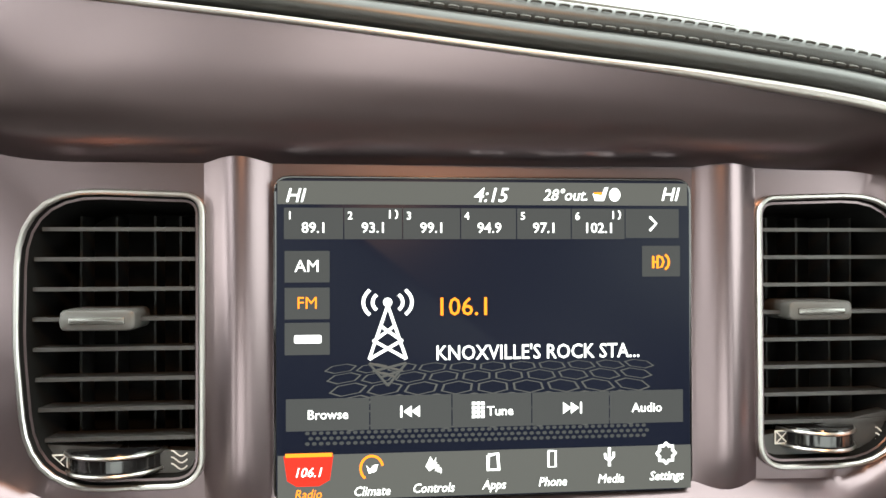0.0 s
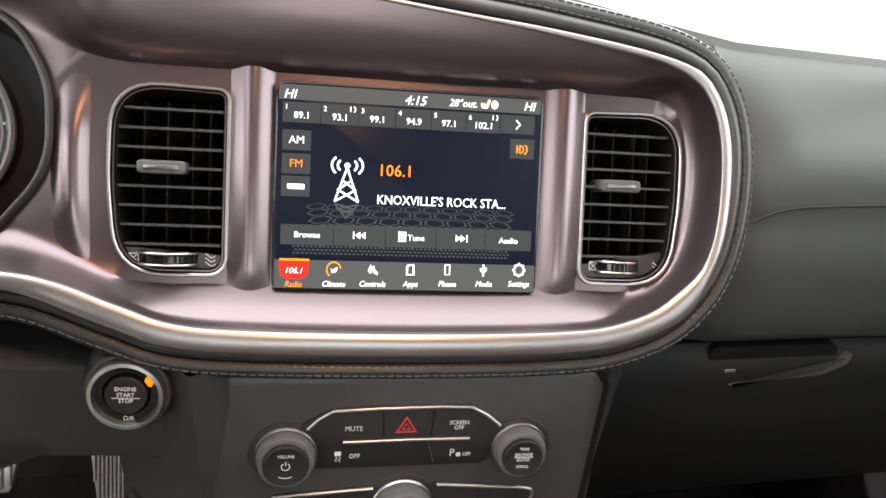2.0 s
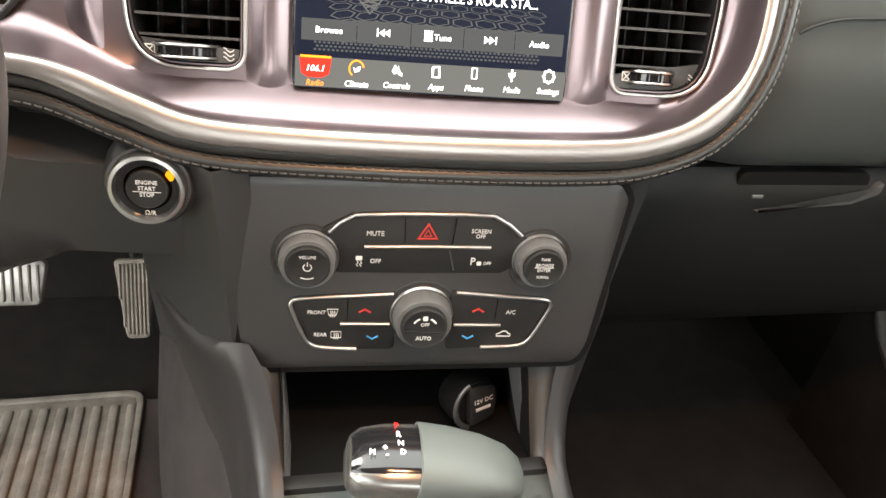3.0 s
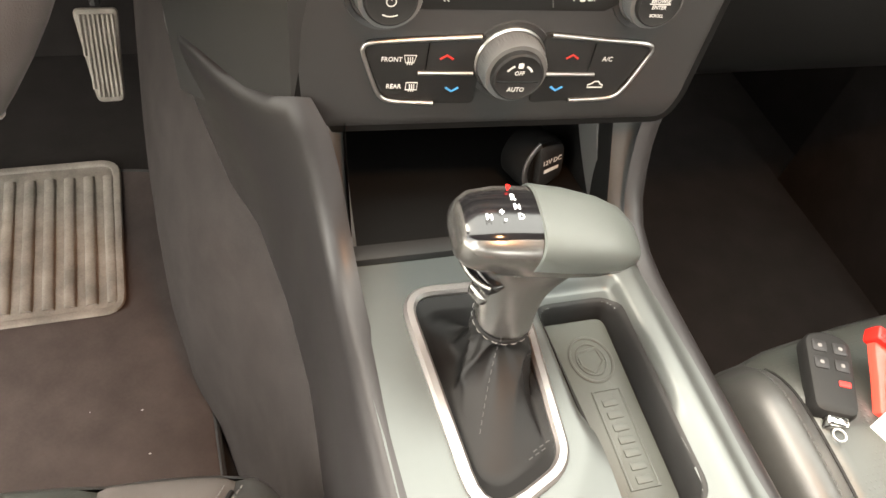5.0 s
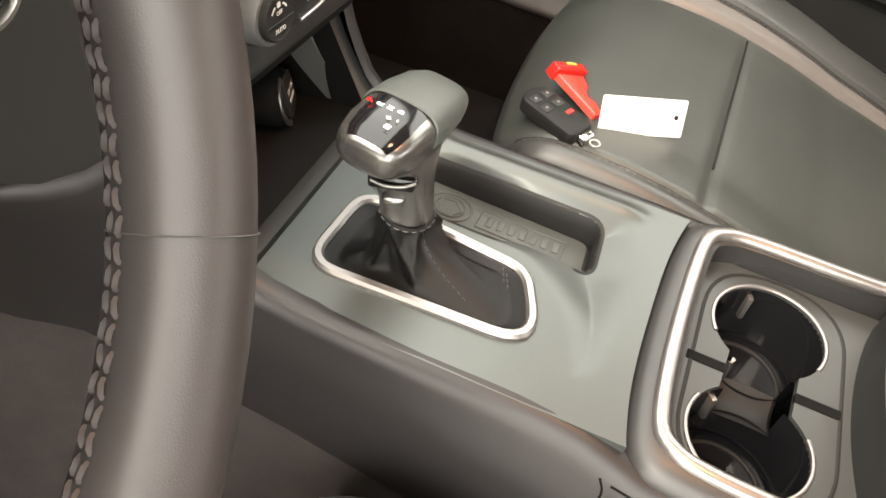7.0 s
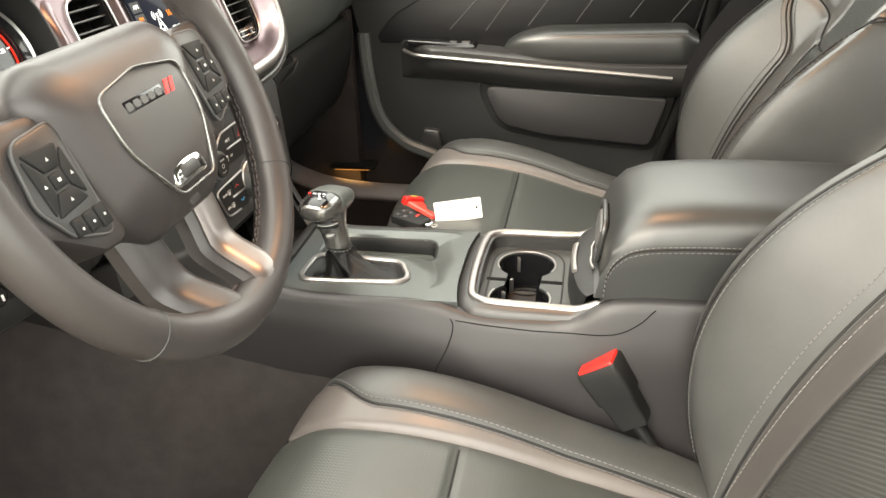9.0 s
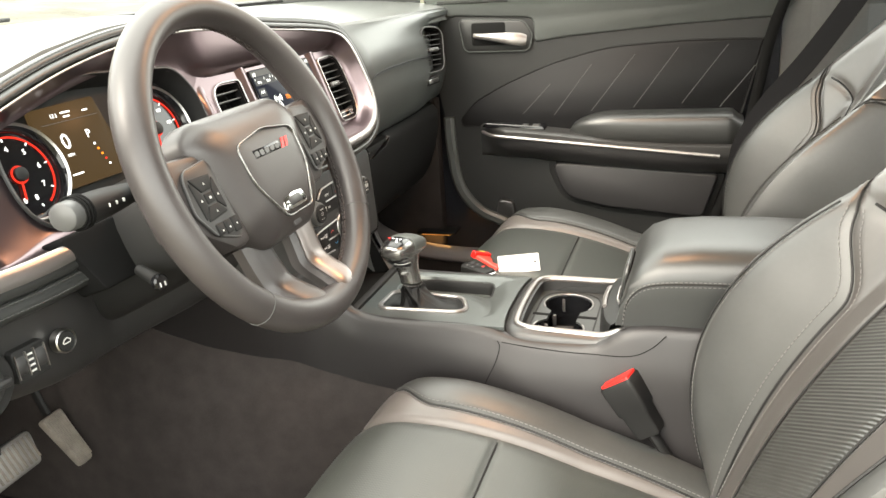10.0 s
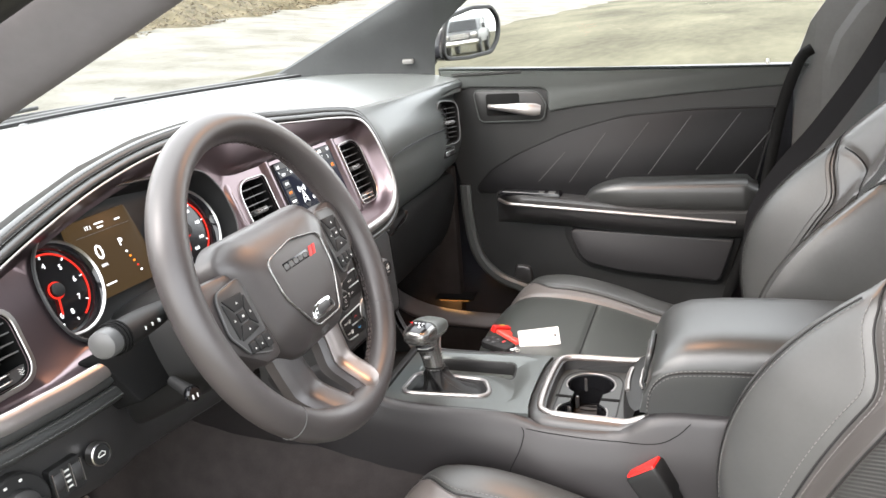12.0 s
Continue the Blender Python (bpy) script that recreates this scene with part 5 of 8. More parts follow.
        for a, b in ((0, 0.0145), (0, -0.0145), (-0.0145, 0), (0.0135, 0)):
            q = [(cx + a - 0.0014, cy + b - 0.0010), (cx + a + 0.0014, cy + b - 0.0010), (cx + a, cy + b + 0.0014)]
            part("button_mark", slab(Wf, [V(*p) for p in q], 0.0074, 0.0081), WHITE_INK, sp, flat=True)
        part("button_mark", slab(Wf, rect(cx - 0.0015, cy - 0.0012, cx + 0.0015, cy + 0.0012), 0.0074, 0.0081), WHITE_INK, sp, flat=True)
        for k in range(3):
            a = sx * 0.101 + sx * 0.0125 * k
            part("lower_button", slab(Wf, rounded([(a - 0.0054, -0.052 + dy + 0.002 * k, 0.0015), (a + 0.0054, -0.052 + dy + 0.002 * k, 0.0015), (a + 0.0054, -0.036 + dy, 0.0015), (a - 0.0054, -0.036 + dy, 0.0015)], 2), 0.004, 0.0085, 0.0014), DARK_PLASTIC, sp)
            part("button_mark", slab(Wf, rect(a - 0.0009, -0.0450 + dy, a + 0.0009, -0.0432 + dy, 0.0004, 2), 0.0078, 0.0088), WHITE_INK, sp, flat=True)
        # twin lower spoke, flaring up onto the rim

        def spoke_face(pts, lift, wide, drop=0.010):
            rows = []
            for i in range(19):
                t = i / 18
                v, x0, x1 = [curve3(pts, t, k) for k in (0, 1, 2)]
                rise = ease((-v - 0.120) / 0.050)
                r = []
                for j in range(9):
                    w = j / 8
                    z = -0.016 + 0.030 * rise + lift - drop * (abs(2 * w - 1) ** 4)
                    r.append(Wf(sx * (x0 + (x1 - x0) * w + (w - 0.5) * 2 * wide), v, z))
                rows.append([r[0] - Wf.z * 0.012] + r + [r[-1] - Wf.z * 0.012])
            return loft(rows, False)
        lowp = [(-0.074, 0.030, 0.064), (-0.100, 0.027, 0.062), (-0.130, 0.021, 0.058), (-0.155, 0.016, 0.054), (-0.176, 0.012, 0.050)]
        part("lower_spoke", spoke_face(lowp, 0.0, 0.0065), WHEEL_LEATHER, ob)
        if sx > 0:
            part("spoke_insert", spoke_face(lowp, 0.0036, 0.0010, 0.005), SPOKE_SILVER, ob, "satin silver lower spoke insert")
    return ob


steering_wheel()


def column():
    ob = thing("steering_column", V(-0.402, 0.0, 0.80), "black steering column shroud with tilt lever", "steering column")
    rows = []
    for t, rx, ry in ((0.0, 0.044, 0.042), (0.012, 0.062, 0.054), (0.05, 0.076, 0.064), (0.12, 0.084, 0.070), (0.20, 0.086, 0.072), (0.28, 0.086, 0.072)):
        c = Wf(0, -0.015 - 0.05 * t, -0.040 - t)
        rows.append([c + Wf.x * rx * math.copysign(abs(math.cos(a)) ** 0.7, math.cos(a)) + Wf.y * ry * math.copysign(abs(math.sin(a)) ** 0.7, math.sin(a)) for a in [2 * math.pi * i / 32 for i in range(32)]])
    part("shroud", loft(rows, True, True, True), DARK_PLASTIC, ob)
    # raised near-black slab in place of the shaded gap round the column
    part("recess", slab(D, rounded([(-0.556, 0.004, 0.006), (-0.530, -0.064, 0.008), (-0.300, -0.062, 0.012), (-0.295, 0.007, 0.006)], 4), -0.002, 0.037, 0.003), VOID, ob, "near-black slab standing in for shade where the column meets the dashboard")
    base = V(-0.497, -0.040, 0.803)
    lever = sweep([base, base + V(-0.006, -0.018, -0.004), base + V(-0.010, -0.032, -0.008)], lambda t: oval(0.006 + 0.003 * t, 0.006 + 0.003 * t, 14), V(0, 0, 1))
    lv = part("tilt_lever", lever, DARK_PLASTIC, ob)
    F = Frame(base + V(-0.011, -0.033, -0.008), (0.96, -0.26, 0), (0, 0.2, 1))
    part("lever_cap", turned(F, [(0.009, -0.003), (0.009, 0.002), (0.007, 0.004)], 20), PIANO, lv)
    for k in (-0.003, 0.003):
        part("lever_mark", slab(F, rect(k - 0.0009, -0.005, k + 0.0009, 0.000, 0.0004, 2), 0.003, 0.0046), WHITE_INK, lv)
    return ob


column()


def stalk():
    a, b = V(-0.465, -0.060, 0.893), V(-0.613, -0.075, 0.902)
    ob = thing("indicator_stalk", a, "black indicator stalk with grey twist tip", "stalk")
    pts = spline([a, a.lerp(b, 0.5), a.lerp(b, 0.985)], 12)
    s = part("stem", sweep(pts, lambda t: oval(0.007 + 0.0085 * ease(t / 0.7), 0.007 + 0.0075 * ease(t / 0.7), 16), V(0, 0, 1)), DARK_PLASTIC, ob)
    part("tip", sweep([a.lerp(b, 0.98), a.lerp(b, 1.0), a.lerp(b, 1.04), a.lerp(b, 1.07), a.lerp(b, 1.085)], lambda t: [(0.0150 * k, 0.0140 * k2) for k, k2 in oval(1 - 0.55 * max(0, t - 0.55) / 0.45, 1 - 0.55 * max(0, t - 0.55) / 0.45, 18)], V(0, 0, 1)), GREY_PLASTIC, ob, "grey twist tip")
    for t in (0.90, 0.93, 0.96):
        c = a.lerp(b, t)
        part("grip_ring", sweep([c + V(0, 0.0170 * math.cos(q), 0.0160 * math.sin(q)) for q in [2 * math.pi * i / 24 for i in range(24)]], oval(0.0012, 0.0012, 6), V(1, 0, 0), True), VOID, s)
    for t in (0.58, 0.66, 0.74):
        c = a.lerp(b, t)
        part("stalk_mark", box(c.x - 0.0007, c.x + 0.0007, c.y - 0.0168, c.y - 0.0125, c.z - 0.001, c.z + 0.0025, 0.0003, 1), WHITE_INK, s)
    return ob


stalk()


def light_switches():
    L = Frame((-0.668, 0.025, 0.745), (0.988, -0.11, 0), (0, 0.08, 1))
    ob = thing("headlamp_switch", L(0, 0, 0), "black rotary headlamp switch with white markings", "switch")
    part("plate", turned(L, [(0.036, -0.01), (0.036, 0.003), (0.034, 0.005), (0.022, 0.0045)], 44), DARK_PLASTIC, ob)
    k = part("dial", turned(L, [(0.021, 0.003), (0.020, 0.012), (0.017, 0.014)], 40), BLACK_PLASTIC, ob)
    part("grip", slab(L, rounded([(-0.018, -0.006, 0.004), (0.026, -0.009, 0.004), (0.026, 0.001, 0.004), (-0.018, 0.006, 0.004)], 4), 0.010, 0.018, 0.004), BLACK_PLASTIC, k, "dark grey ridge grip")
    part("pointer", slab(L, rect(-0.008, -0.0020, 0.004, 0.0004, 0.001, 2), 0.0172, 0.0186), WHITE_INK, k)
    for q, s in ((math.radians(172), "AUTO"), (math.radians(135), "O")):
        lettering("text", s, 0.0055, L, 0.029 * math.cos(q), 0.029 * math.sin(q), 0.0053, WHITE_INK, ob, turn=q - math.pi / 2 if s == "AUTO" else 0)
    for q in (math.radians(105), math.radians(72), math.radians(215)):
        part("mark", slab(L, rect(0.029 * math.cos(q) - 0.0018, 0.029 * math.sin(q) - 0.0013, 0.029 * math.cos(q) + 0.0018, 0.029 * math.sin(q) + 0.0013, 0.0008, 2), 0.004, 0.0055), WHITE_INK, ob)
    M = Frame((-0.607, 0.021, 0.743), (0.988, -0.11, 0), (0, 0.08, 1))
    dm = thing("dimmer_wheels", M(0, 0, 0), "pair of black dimmer thumb wheels in a panel", "dimmer")
    part("plate", slab(M, rect(-0.019, -0.018, 0.019, 0.017, 0.003), -0.008, 0.002, 0.001), DARK_PLASTIC, dm)
    for x in (-0.0115, 0.0110):
        part("thumb_wheel", turned(Frame(M(x, 0, -0.0125), M.y, M.z), [(0.017, -0.0055), (0.0175, -0.004), (0.0175, 0.004), (0.017, 0.0055)], 36), BLACK_PLASTIC, dm)
        for e in (-0.0062, 0.0062):
            part("wheel_edge", slab(M, rect(x + e - 0.0006, -0.013, x + e + 0.0006, 0.013), 0.001, 0.0042), SILVER, dm)
    for i in range(4):
        part("scale_mark", slab(M, rect(-0.003, -0.011 + 0.006 * i, 0.003, -0.009 + 0.006 * i), 0.001, 0.0026), WHITE_INK, dm)
    T = Frame((-0.564, 0.015, 0.745), (0.988, -0.11, 0), (0, 0.08, 1))
    tb = thing("boot_release_button", T(0, 0, 0), "small round boot release button with silver edge", "button")
    part("ring", turned(T, [(0.0130, -0.008), (0.0130, 0.002), (0.0118, 0.003), (0.011, 0.001)], 32, open_=True), SILVER, tb)
    part("cap", turned(T, [(0.0109, -0.004), (0.0109, 0.0022), (0.0098, 0.003), (0.002, 0.0026)], 32), DARK_PLASTIC, tb)
    line_on(T, [(-0.005, -0.001), (-0.003, 0.002), (0.001, 0.0035), (0.005, 0.0005), (0.004, -0.002), (-0.004, -0.002)], 0.0006, WHITE_INK, tb, "icon", 0.003, True, 0.0003)


light_switches()

# ---- centre console ----


def ramp_curve(pts, n):
    return spline([V(*p) for p in pts], n)


def follow(table, y, k):
    """Smooth value of column k of a table ordered by its first column."""
    for a, b in zip(table, table[1:]):
        if y <= b[0]:
            return a[k] + (b[k] - a[k]) * ease((y - a[0]) / (b[0] - a[0])) * 0.35 + (b[k] - a[k]) * 0.65 * max(0.0, (y - a[0]) / (b[0] - a[0]))
    return table[-1][k]


def console():
    ob = thing("centre_console", V(0, -0.3, 0.2), "dark grey centre console with brushed shifter plate", "console")
    # sides: upper edge rises towards the dashboard
    for sx in (-1, 1):
        top = ramp_curve([(sx * 0.113, -0.90, 0.602), (sx * 0.114, -0.62, 0.602), (sx * 0.115, -0.555, 0.601), (sx * 0.1165, -0.522, 0.594), (sx * 0.118, -0.500, 0.578), (sx * 0.119, -0.472, 0.567), (sx * 0.118, -0.37, 0.566), (sx * 0.1085, -0.315, 0.576), (sx * 0.1075, -0.20, 0.577), (sx * 0.107, -0.125, 0.580), (sx * 0.1085, -0.088, 0.597), (sx * 0.116, -0.060, 0.640), (sx * 0.1275, -0.046, 0.668), (sx * 0.140, -0.033, 0.660), (sx * 0.152, -0.017, 0.6545), (sx * 0.168, 0.007, 0.654), (sx * 0.182, 0.035, 0.656), (sx * 0.190, 0.062, 0.652), (sx * 0.190, 0.12, 0.63), (sx * 0.19, 0.3, 0.61), (sx * 0.19, 0.62, 0.60)], 80)
        low = [(-0.90, 0.150, 0.40), (-0.50, 0.150, 0.40), (-0.38, 0.147, 0.430), (-0.32, 0.138, 0.452), (-0.22, 0.126, 0.459), (-0.12, 0.121, 0.467), (-0.064, 0.126, 0.482), (0.0, 0.139, 0.506), (0.045, 0.158, 0.517), (0.12, 0.175, 0.535), (0.20, 0.186, 0.560), (0.30, 0.190, 0.606), (0.62, 0.190, 0.596)]
        foot = [(-0.90, 0.150, 0), (-0.30, 0.150, 0), (-0.12, 0.155, 0), (-0.021, 0.173, 0), (0.056, 0.198, 0), (0.158, 0.213, 0), (0.257, 0.217, 0), (0.62, 0.217, 0)]
        panel, rug = [], []
        for p in top:
            ex, ez = follow(low, p.y, 1), min(follow(low, p.y, 2), p.z - 0.003)
            E = V(sx * ex, p.y, ez)
            f = ease((p.y + 0.10) / 0.08)
            out = 0.011 * (1 - f) * (1 - 0.5 * ease((p.y + 0.34) / 0.18))
            tall = p.z - ez
            k = min(1.0, tall / 0.09)
            q = [p + V(-sx * 0.012, 0, -0.001), p + V(-sx * 0.004, 0, 0.0005), p + V(sx * (0.003 * (1 - f) + 0.001), 0, -0.004 * k)]
            for s, b in ((0.12, 0.55), (0.35, 0.95), (0.7, 0.6)):
                q.append((p + V(sx * 0.003, 0, -0.004 * k)).lerp(E, s) + V(sx * out * b, 0, 0))
            q.append(E)
            if p.y < 0.31:
                panel.append(spline(q, 22))
            F = V(sx * follow(foot, p.y, 1), p.y, 0.195)
            e2 = E + V(-sx * 0.003, 0, 0.004)
            bulge = 0.004 + 0.010 * ease((p.y + 0.15) / 0.2)
            rug.append(spline([e2, E + V(sx * 0.001, 0, -0.012), E.lerp(F, 0.3) + V(sx * bulge, 0, 0), E.lerp(F, 0.65) + V(sx * bulge, 0, 0), F], 16))
        if sx < 0:
            sheet = [list(r) for r in panel]
        part("side_panel", loft(panel, False), SIDE_PLASTIC, ob, "dark grey side panel", 60)
        part("carpet_side", loft(rug, False), DARK_CARPET, ob, "black carpeted lower side", 60)

    def on_panel(y, z):
        sheet_ = sorted(sheet, key=lambda r: r[0].y)
        lo = max([r for r in sheet_ if r[0].y <= y], key=lambda r: r[0].y)
        hi = min([r for r in sheet_ if r[0].y > y], key=lambda r: r[0].y)
        xs, ws = [], [hi[0].y - y, y - lo[0].y]
        for row in (lo, hi):
            xs.append(min((abs(a.z - z), a.x) for a in [p.lerp(q, k / 8) for p, q in zip(row[3:], row[4:]) for k in range(8)])[1])
        return V(sum(x * w for x, w in zip(xs, ws)) / sum(ws) - 0.0003, y, z)
    # plate round the shifter, dished behind the gaiter and beside the tray
    Z = Frame((0, 0, 0.577), (1, 0, 0), (0, 1, 0))
    boot = rounded([(-0.0695, -0.128, 0.018), (-0.0635, -0.277, 0.020), (-0.0095, -0.253, 0.024), (0.003, -0.131, 0.018)], 6)
    tray = rounded([(0.016, -0.146, 0.010), (0.071, -0.146, 0.012), (0.066, -0.288, 0.014), (0.020, -0.292, 0.008)], 6)
    dish = rounded([(0.010, -0.128, 0.012), (0.0785, -0.128, 0.012), (0.080, -0.311, 0.022), (0.02, -0.327, 0.08), (-0.062, -0.322, 0.030), (-0.080, -0.302, 0.012), (-0.030, -0.287, 0.05), (0.008, -0.245, 0.03)], 8)

    def far(poly, x, y):
        """Distance to an outline, positive inside."""
        best, hit = 1.0, False
        for a, b in zip(poly, poly[1:] + poly[:1]):
            dx, dy = b.x - a.x, b.y - a.y
            t = min(1.0, max(0.0, ((x - a.x) * dx + (y - a.y) * dy) / max(dx * dx + dy * dy, 1e-12)))
            best = min(best, math.hypot(x - a.x - t * dx, y - a.y - t * dy))
            if (a.y > y) != (b.y > y) and x < a.x + dx * (y - a.y) / dy:
                hit = not hit
        return best if hit else -best

    def plate_z(x, y):
        d = far(dish, x, y)
        rear = ease((-0.215 - y) / 0.06)
        dip = 0.0085 * ease(d / (0.009 + 0.034 * rear))
        ridge = 0.0035 * math.exp(-((x - 0.0865) / 0.0065) ** 2) * ease((y + 0.325) / 0.03) * ease((-0.118 - y) / 0.012)
        return 0.577 - dip + ridge
    nx, ny = 124, 150
    bm = bmesh.new()
    grid = []
    for j in range(ny + 1):
        t = j / ny
        row = []
        for i in range(nx + 1):
            k = i / nx
            x = -0.1045 + 0.2060 * k
            y = -0.0965 * (1 - t) + (-0.3365 - 0.0085 * abs(2 * k - 1) ** 3) * t
            row.append(bm.verts.new((x, y, plate_z(x, y))))
        grid.append(row)
    for a, b in zip(grid, grid[1:]):
        for i in range(nx):
            c = (a[i].co + a[i + 1].co + b[i].co + b[i + 1].co) / 4
            if far(boot, c.x, c.y) < 0.0015 and far(tray, c.x, c.y) < -0.0008:
                bm.faces.new((a[i], a[i + 1], b[i + 1], b[i]))
    edge = [r[0] for r in grid] + grid[-1][1:] + [r[-1] for r in reversed(grid[:-1])] + list(reversed(grid[0][1:-1]))
    low_edge = [bm.verts.new(v.co + V(0, 0, -0.018)) for v in edge]
    for i in range(len(edge)):
        bm.faces.new((edge[i - 1], edge[i], low_edge[i], low_edge[i - 1]))
    bmesh.ops.delete(bm, geom=[v for v in bm.verts if not v.link_faces], context="VERTS")
    part("shifter_plate", bm, PLATE, ob, "brushed silver grey shifter plate", 60)

    def tray_ring(d, drop, level=None):
        return [V(p.x, p.y, plate_z(p.x, p.y) + drop if level is None else level) for p in inset(tray, d)]
    part("tray", loft([tray_ring(-0.0042, -0.0020), tray_ring(-0.0034, 0.0004), tray_ring(-0.0015, 0.0006), tray_ring(0.0, -0.0004), tray_ring(0.0015, 0, 0.563), tray_ring(0.003, 0, 0.553)], True, False, True), DARK_PLASTIC, ob, "black storage tray beside the gaiter", 50)
    part("tray_mat", slab(Z, inset(tray, 0.0045), -0.026, -0.0210, 0.0015), MAT_RUBBER, ob, "grey moulded rubber mat in the tray")
    T2 = Frame((0.044, -0.205, 0.5560), (1, 0, 0), (0, 1, 0))
    for r, w in ((0.0165, 0.0010), (0.0115, 0.0007)):
        line_on(T2, [(0.001 + r * 0.86 * math.cos(q), 0.024 + r * math.sin(q)) for q in [2 * math.pi * i / 28 for i in range(28)]], w, MAT_RUBBER, ob, "embossed_ring", 0.0003, True, 0.0007)
    line_on(T2, [(-0.007, 0.030), (0.007, 0.032), (0.009, 0.022), (0.000, 0.014), (-0.007, 0.020)], 0.0009, MAT_RUBBER, ob, "embossed_mark", 0.0003, True, 0.0006)
    line_on(T2, [(-0.008, 0.001), (0.011, 0.001), (0.009, -0.064), (-0.010, -0.064)], 0.0008, MAT_RUBBER, ob, "embossed_frame", 0.0003, True, 0.0005)
    for k in range(7):
        part("embossed_bar", slab(T2, rect(-0.0045, -0.010 - 0.0085 * k, 0.0060, -0.0050 - 0.0085 * k, 0.001, 2), -0.0004, 0.0008, 0.0004), MAT_RUBBER, ob)
    part("boot_trim", band(Z, inset(boot, -0.005), 0.0075, -0.009, 0.0042, 0.0018), BRIGHT, ob, "satin silver frame round the gaiter")
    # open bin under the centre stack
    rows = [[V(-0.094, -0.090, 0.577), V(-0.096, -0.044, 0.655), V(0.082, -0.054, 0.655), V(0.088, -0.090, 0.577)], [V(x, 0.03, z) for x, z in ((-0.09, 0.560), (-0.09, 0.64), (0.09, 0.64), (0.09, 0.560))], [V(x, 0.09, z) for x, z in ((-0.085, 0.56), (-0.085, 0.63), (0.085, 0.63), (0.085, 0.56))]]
    # bin walls coloured near-black to carry the shade inside
    part("open_bin", loft(rows, True, False, True), VOID, ob, "open storage bin with its shade coloured near-black")
    for sx in (-1, 1):
        legs = []
        for k in range(9):
            t = k / 8
            o_, i_ = V(sx * 0.106, -0.098, 0.576).lerp(V(sx * 0.121, -0.042, 0.652), t), V(sx * 0.090, -0.086, 0.576).lerp(V(sx * (0.095 if sx < 0 else 0.080), -0.036, 0.652), t)
            o_ += V(0, 0.010 * math.sin(math.pi * t), 0)
            i_ += V(0, 0.010 * math.sin(math.pi * t), 0)
            m_ = o_.lerp(i_, 0.45) + V(0, -0.004, 0.002)
            legs.append([o_, o_.lerp(m_, 0.5) + V(0, -0.001, 0.001), m_, m_.lerp(i_, 0.6) + V(0, -0.0005, 0.001), i_, i_ + V(-sx * 0.002, 0.03, 0)])
        part("bin_pillar", loft(legs, False), GREY_PLASTIC, ob, "smooth grey pillar beside the bin")
    part("bin_lip", box(-0.102, 0.098, -0.101, -0.088, 0.571, 0.583, 0.003), DARK_PLASTIC, ob)
    # rear part with cup holder opening
    C = Frame((0, 0, 0.578), (1, 0, 0), (0, 1, 0.02))
    hole = rounded([(-0.0955, -0.362, 0.024), (0.098, -0.362, 0.024), (0.100, -0.520, 0.006), (-0.0985, -0.520, 0.006)], 6)
    rail = [(-0.1075, -0.528), (-0.1055, -0.512), (-0.102, -0.46), (-0.100, -0.395), (-0.094, -0.370), (-0.075, -0.3585), (0.0, -0.355), (0.080, -0.3585), (0.0985, -0.370), (0.104, -0.395), (0.106, -0.46), (0.109, -0.512), (0.111, -0.528)]
    lip = [(-0.1165, -0.528), (-0.118, -0.512), (-0.118, -0.46), (-0.117, -0.380), (-0.108, -0.350), (-0.077, -0.3385), (0.0, -0.3345), (0.080, -0.3385), (0.109, -0.350), (0.118, -0.380), (0.119, -0.46), (0.119, -0.512), (0.1175, -0.528)]
    r3 = spline([V(x, y, 0) for x, y in rail], 90)
    l3 = spline([V(x, y, 0) for x, y in lip], 90)
    rows = []
    for a, b in zip(l3, r3):
        d = (a - b) * 0.42
        u = 0.014 * ease((-0.484 - b.y) / 0.042)
        rows.append([C(a.x, a.y, -0.030 + u), C(a.x, a.y, -0.006 + u), C(a.x + (b.x - a.x) * 0.12, a.y + (b.y - a.y) * 0.12, 0.0005 + u), C(a.x + (b.x - a.x) * 0.45, a.y + (b.y - a.y) * 0.45, 0.0055 + u), C(b.x, b.y, 0.0075 + u), C(b.x - d.x, b.y - d.y, 0.004 + u), C(b.x - d.x, b.y - d.y, -0.02 + u)])
    part("rear_collar", loft(rows, False), BLACK_PLASTIC, ob, "dark rounded collar round the cup holders")
    rail3 = [C(p.x, p.y, 0.0082 + 0.014 * ease((-0.484 - p.y) / 0.042)) for p in r3]
    part("cup_holder_trim", sweep(rail3, [(0.0052, -0.003), (0.0052, 0.001), (0.0028, 0.003), (-0.0028, 0.003), (-0.0052, 0.001), (-0.0052, -0.003)], C.z), BRIGHT, ob, "satin silver rail round the cup holders", 75)
    part("cup_well", loft([[C(p.x, p.y, z) for p in inset(hole, d)] for d, z in ((-0.003, 0.003), (0.0, -0.006), (0.0015, -0.0135))], True), DARK_PLASTIC, ob)
    c1, c2, rr = (0.0455, -0.4185), (-0.0500, -0.4165), 0.0390
    x0, x1, yc = c2[0] + rr * 0.80, c1[0] - rr * 0.80, -0.4175
    # one opening: two round cups joined by a sunken saddle
    half = rr * 0.60
    a0 = math.asin(half / rr)
    joint = [V(c1[0] + rr * math.cos(a), c1[1] + rr * math.sin(a)) for a in [math.pi + a0 + (2 * math.pi - 2 * a0) * i / 40 for i in range(41)]]
    joint += [V(c2[0] + rr * math.cos(a), c2[1] + rr * math.sin(a)) for a in [a0 + (2 * math.pi - 2 * a0) * i / 40 for i in range(41)]]
    part("cup_deck", join(holed(C, inset(hole, 0.002), [joint], -0.0135), wall_of(C, joint, -0.019, -0.0135)), DECK_GREY, ob, "dark grey cup holder deck")
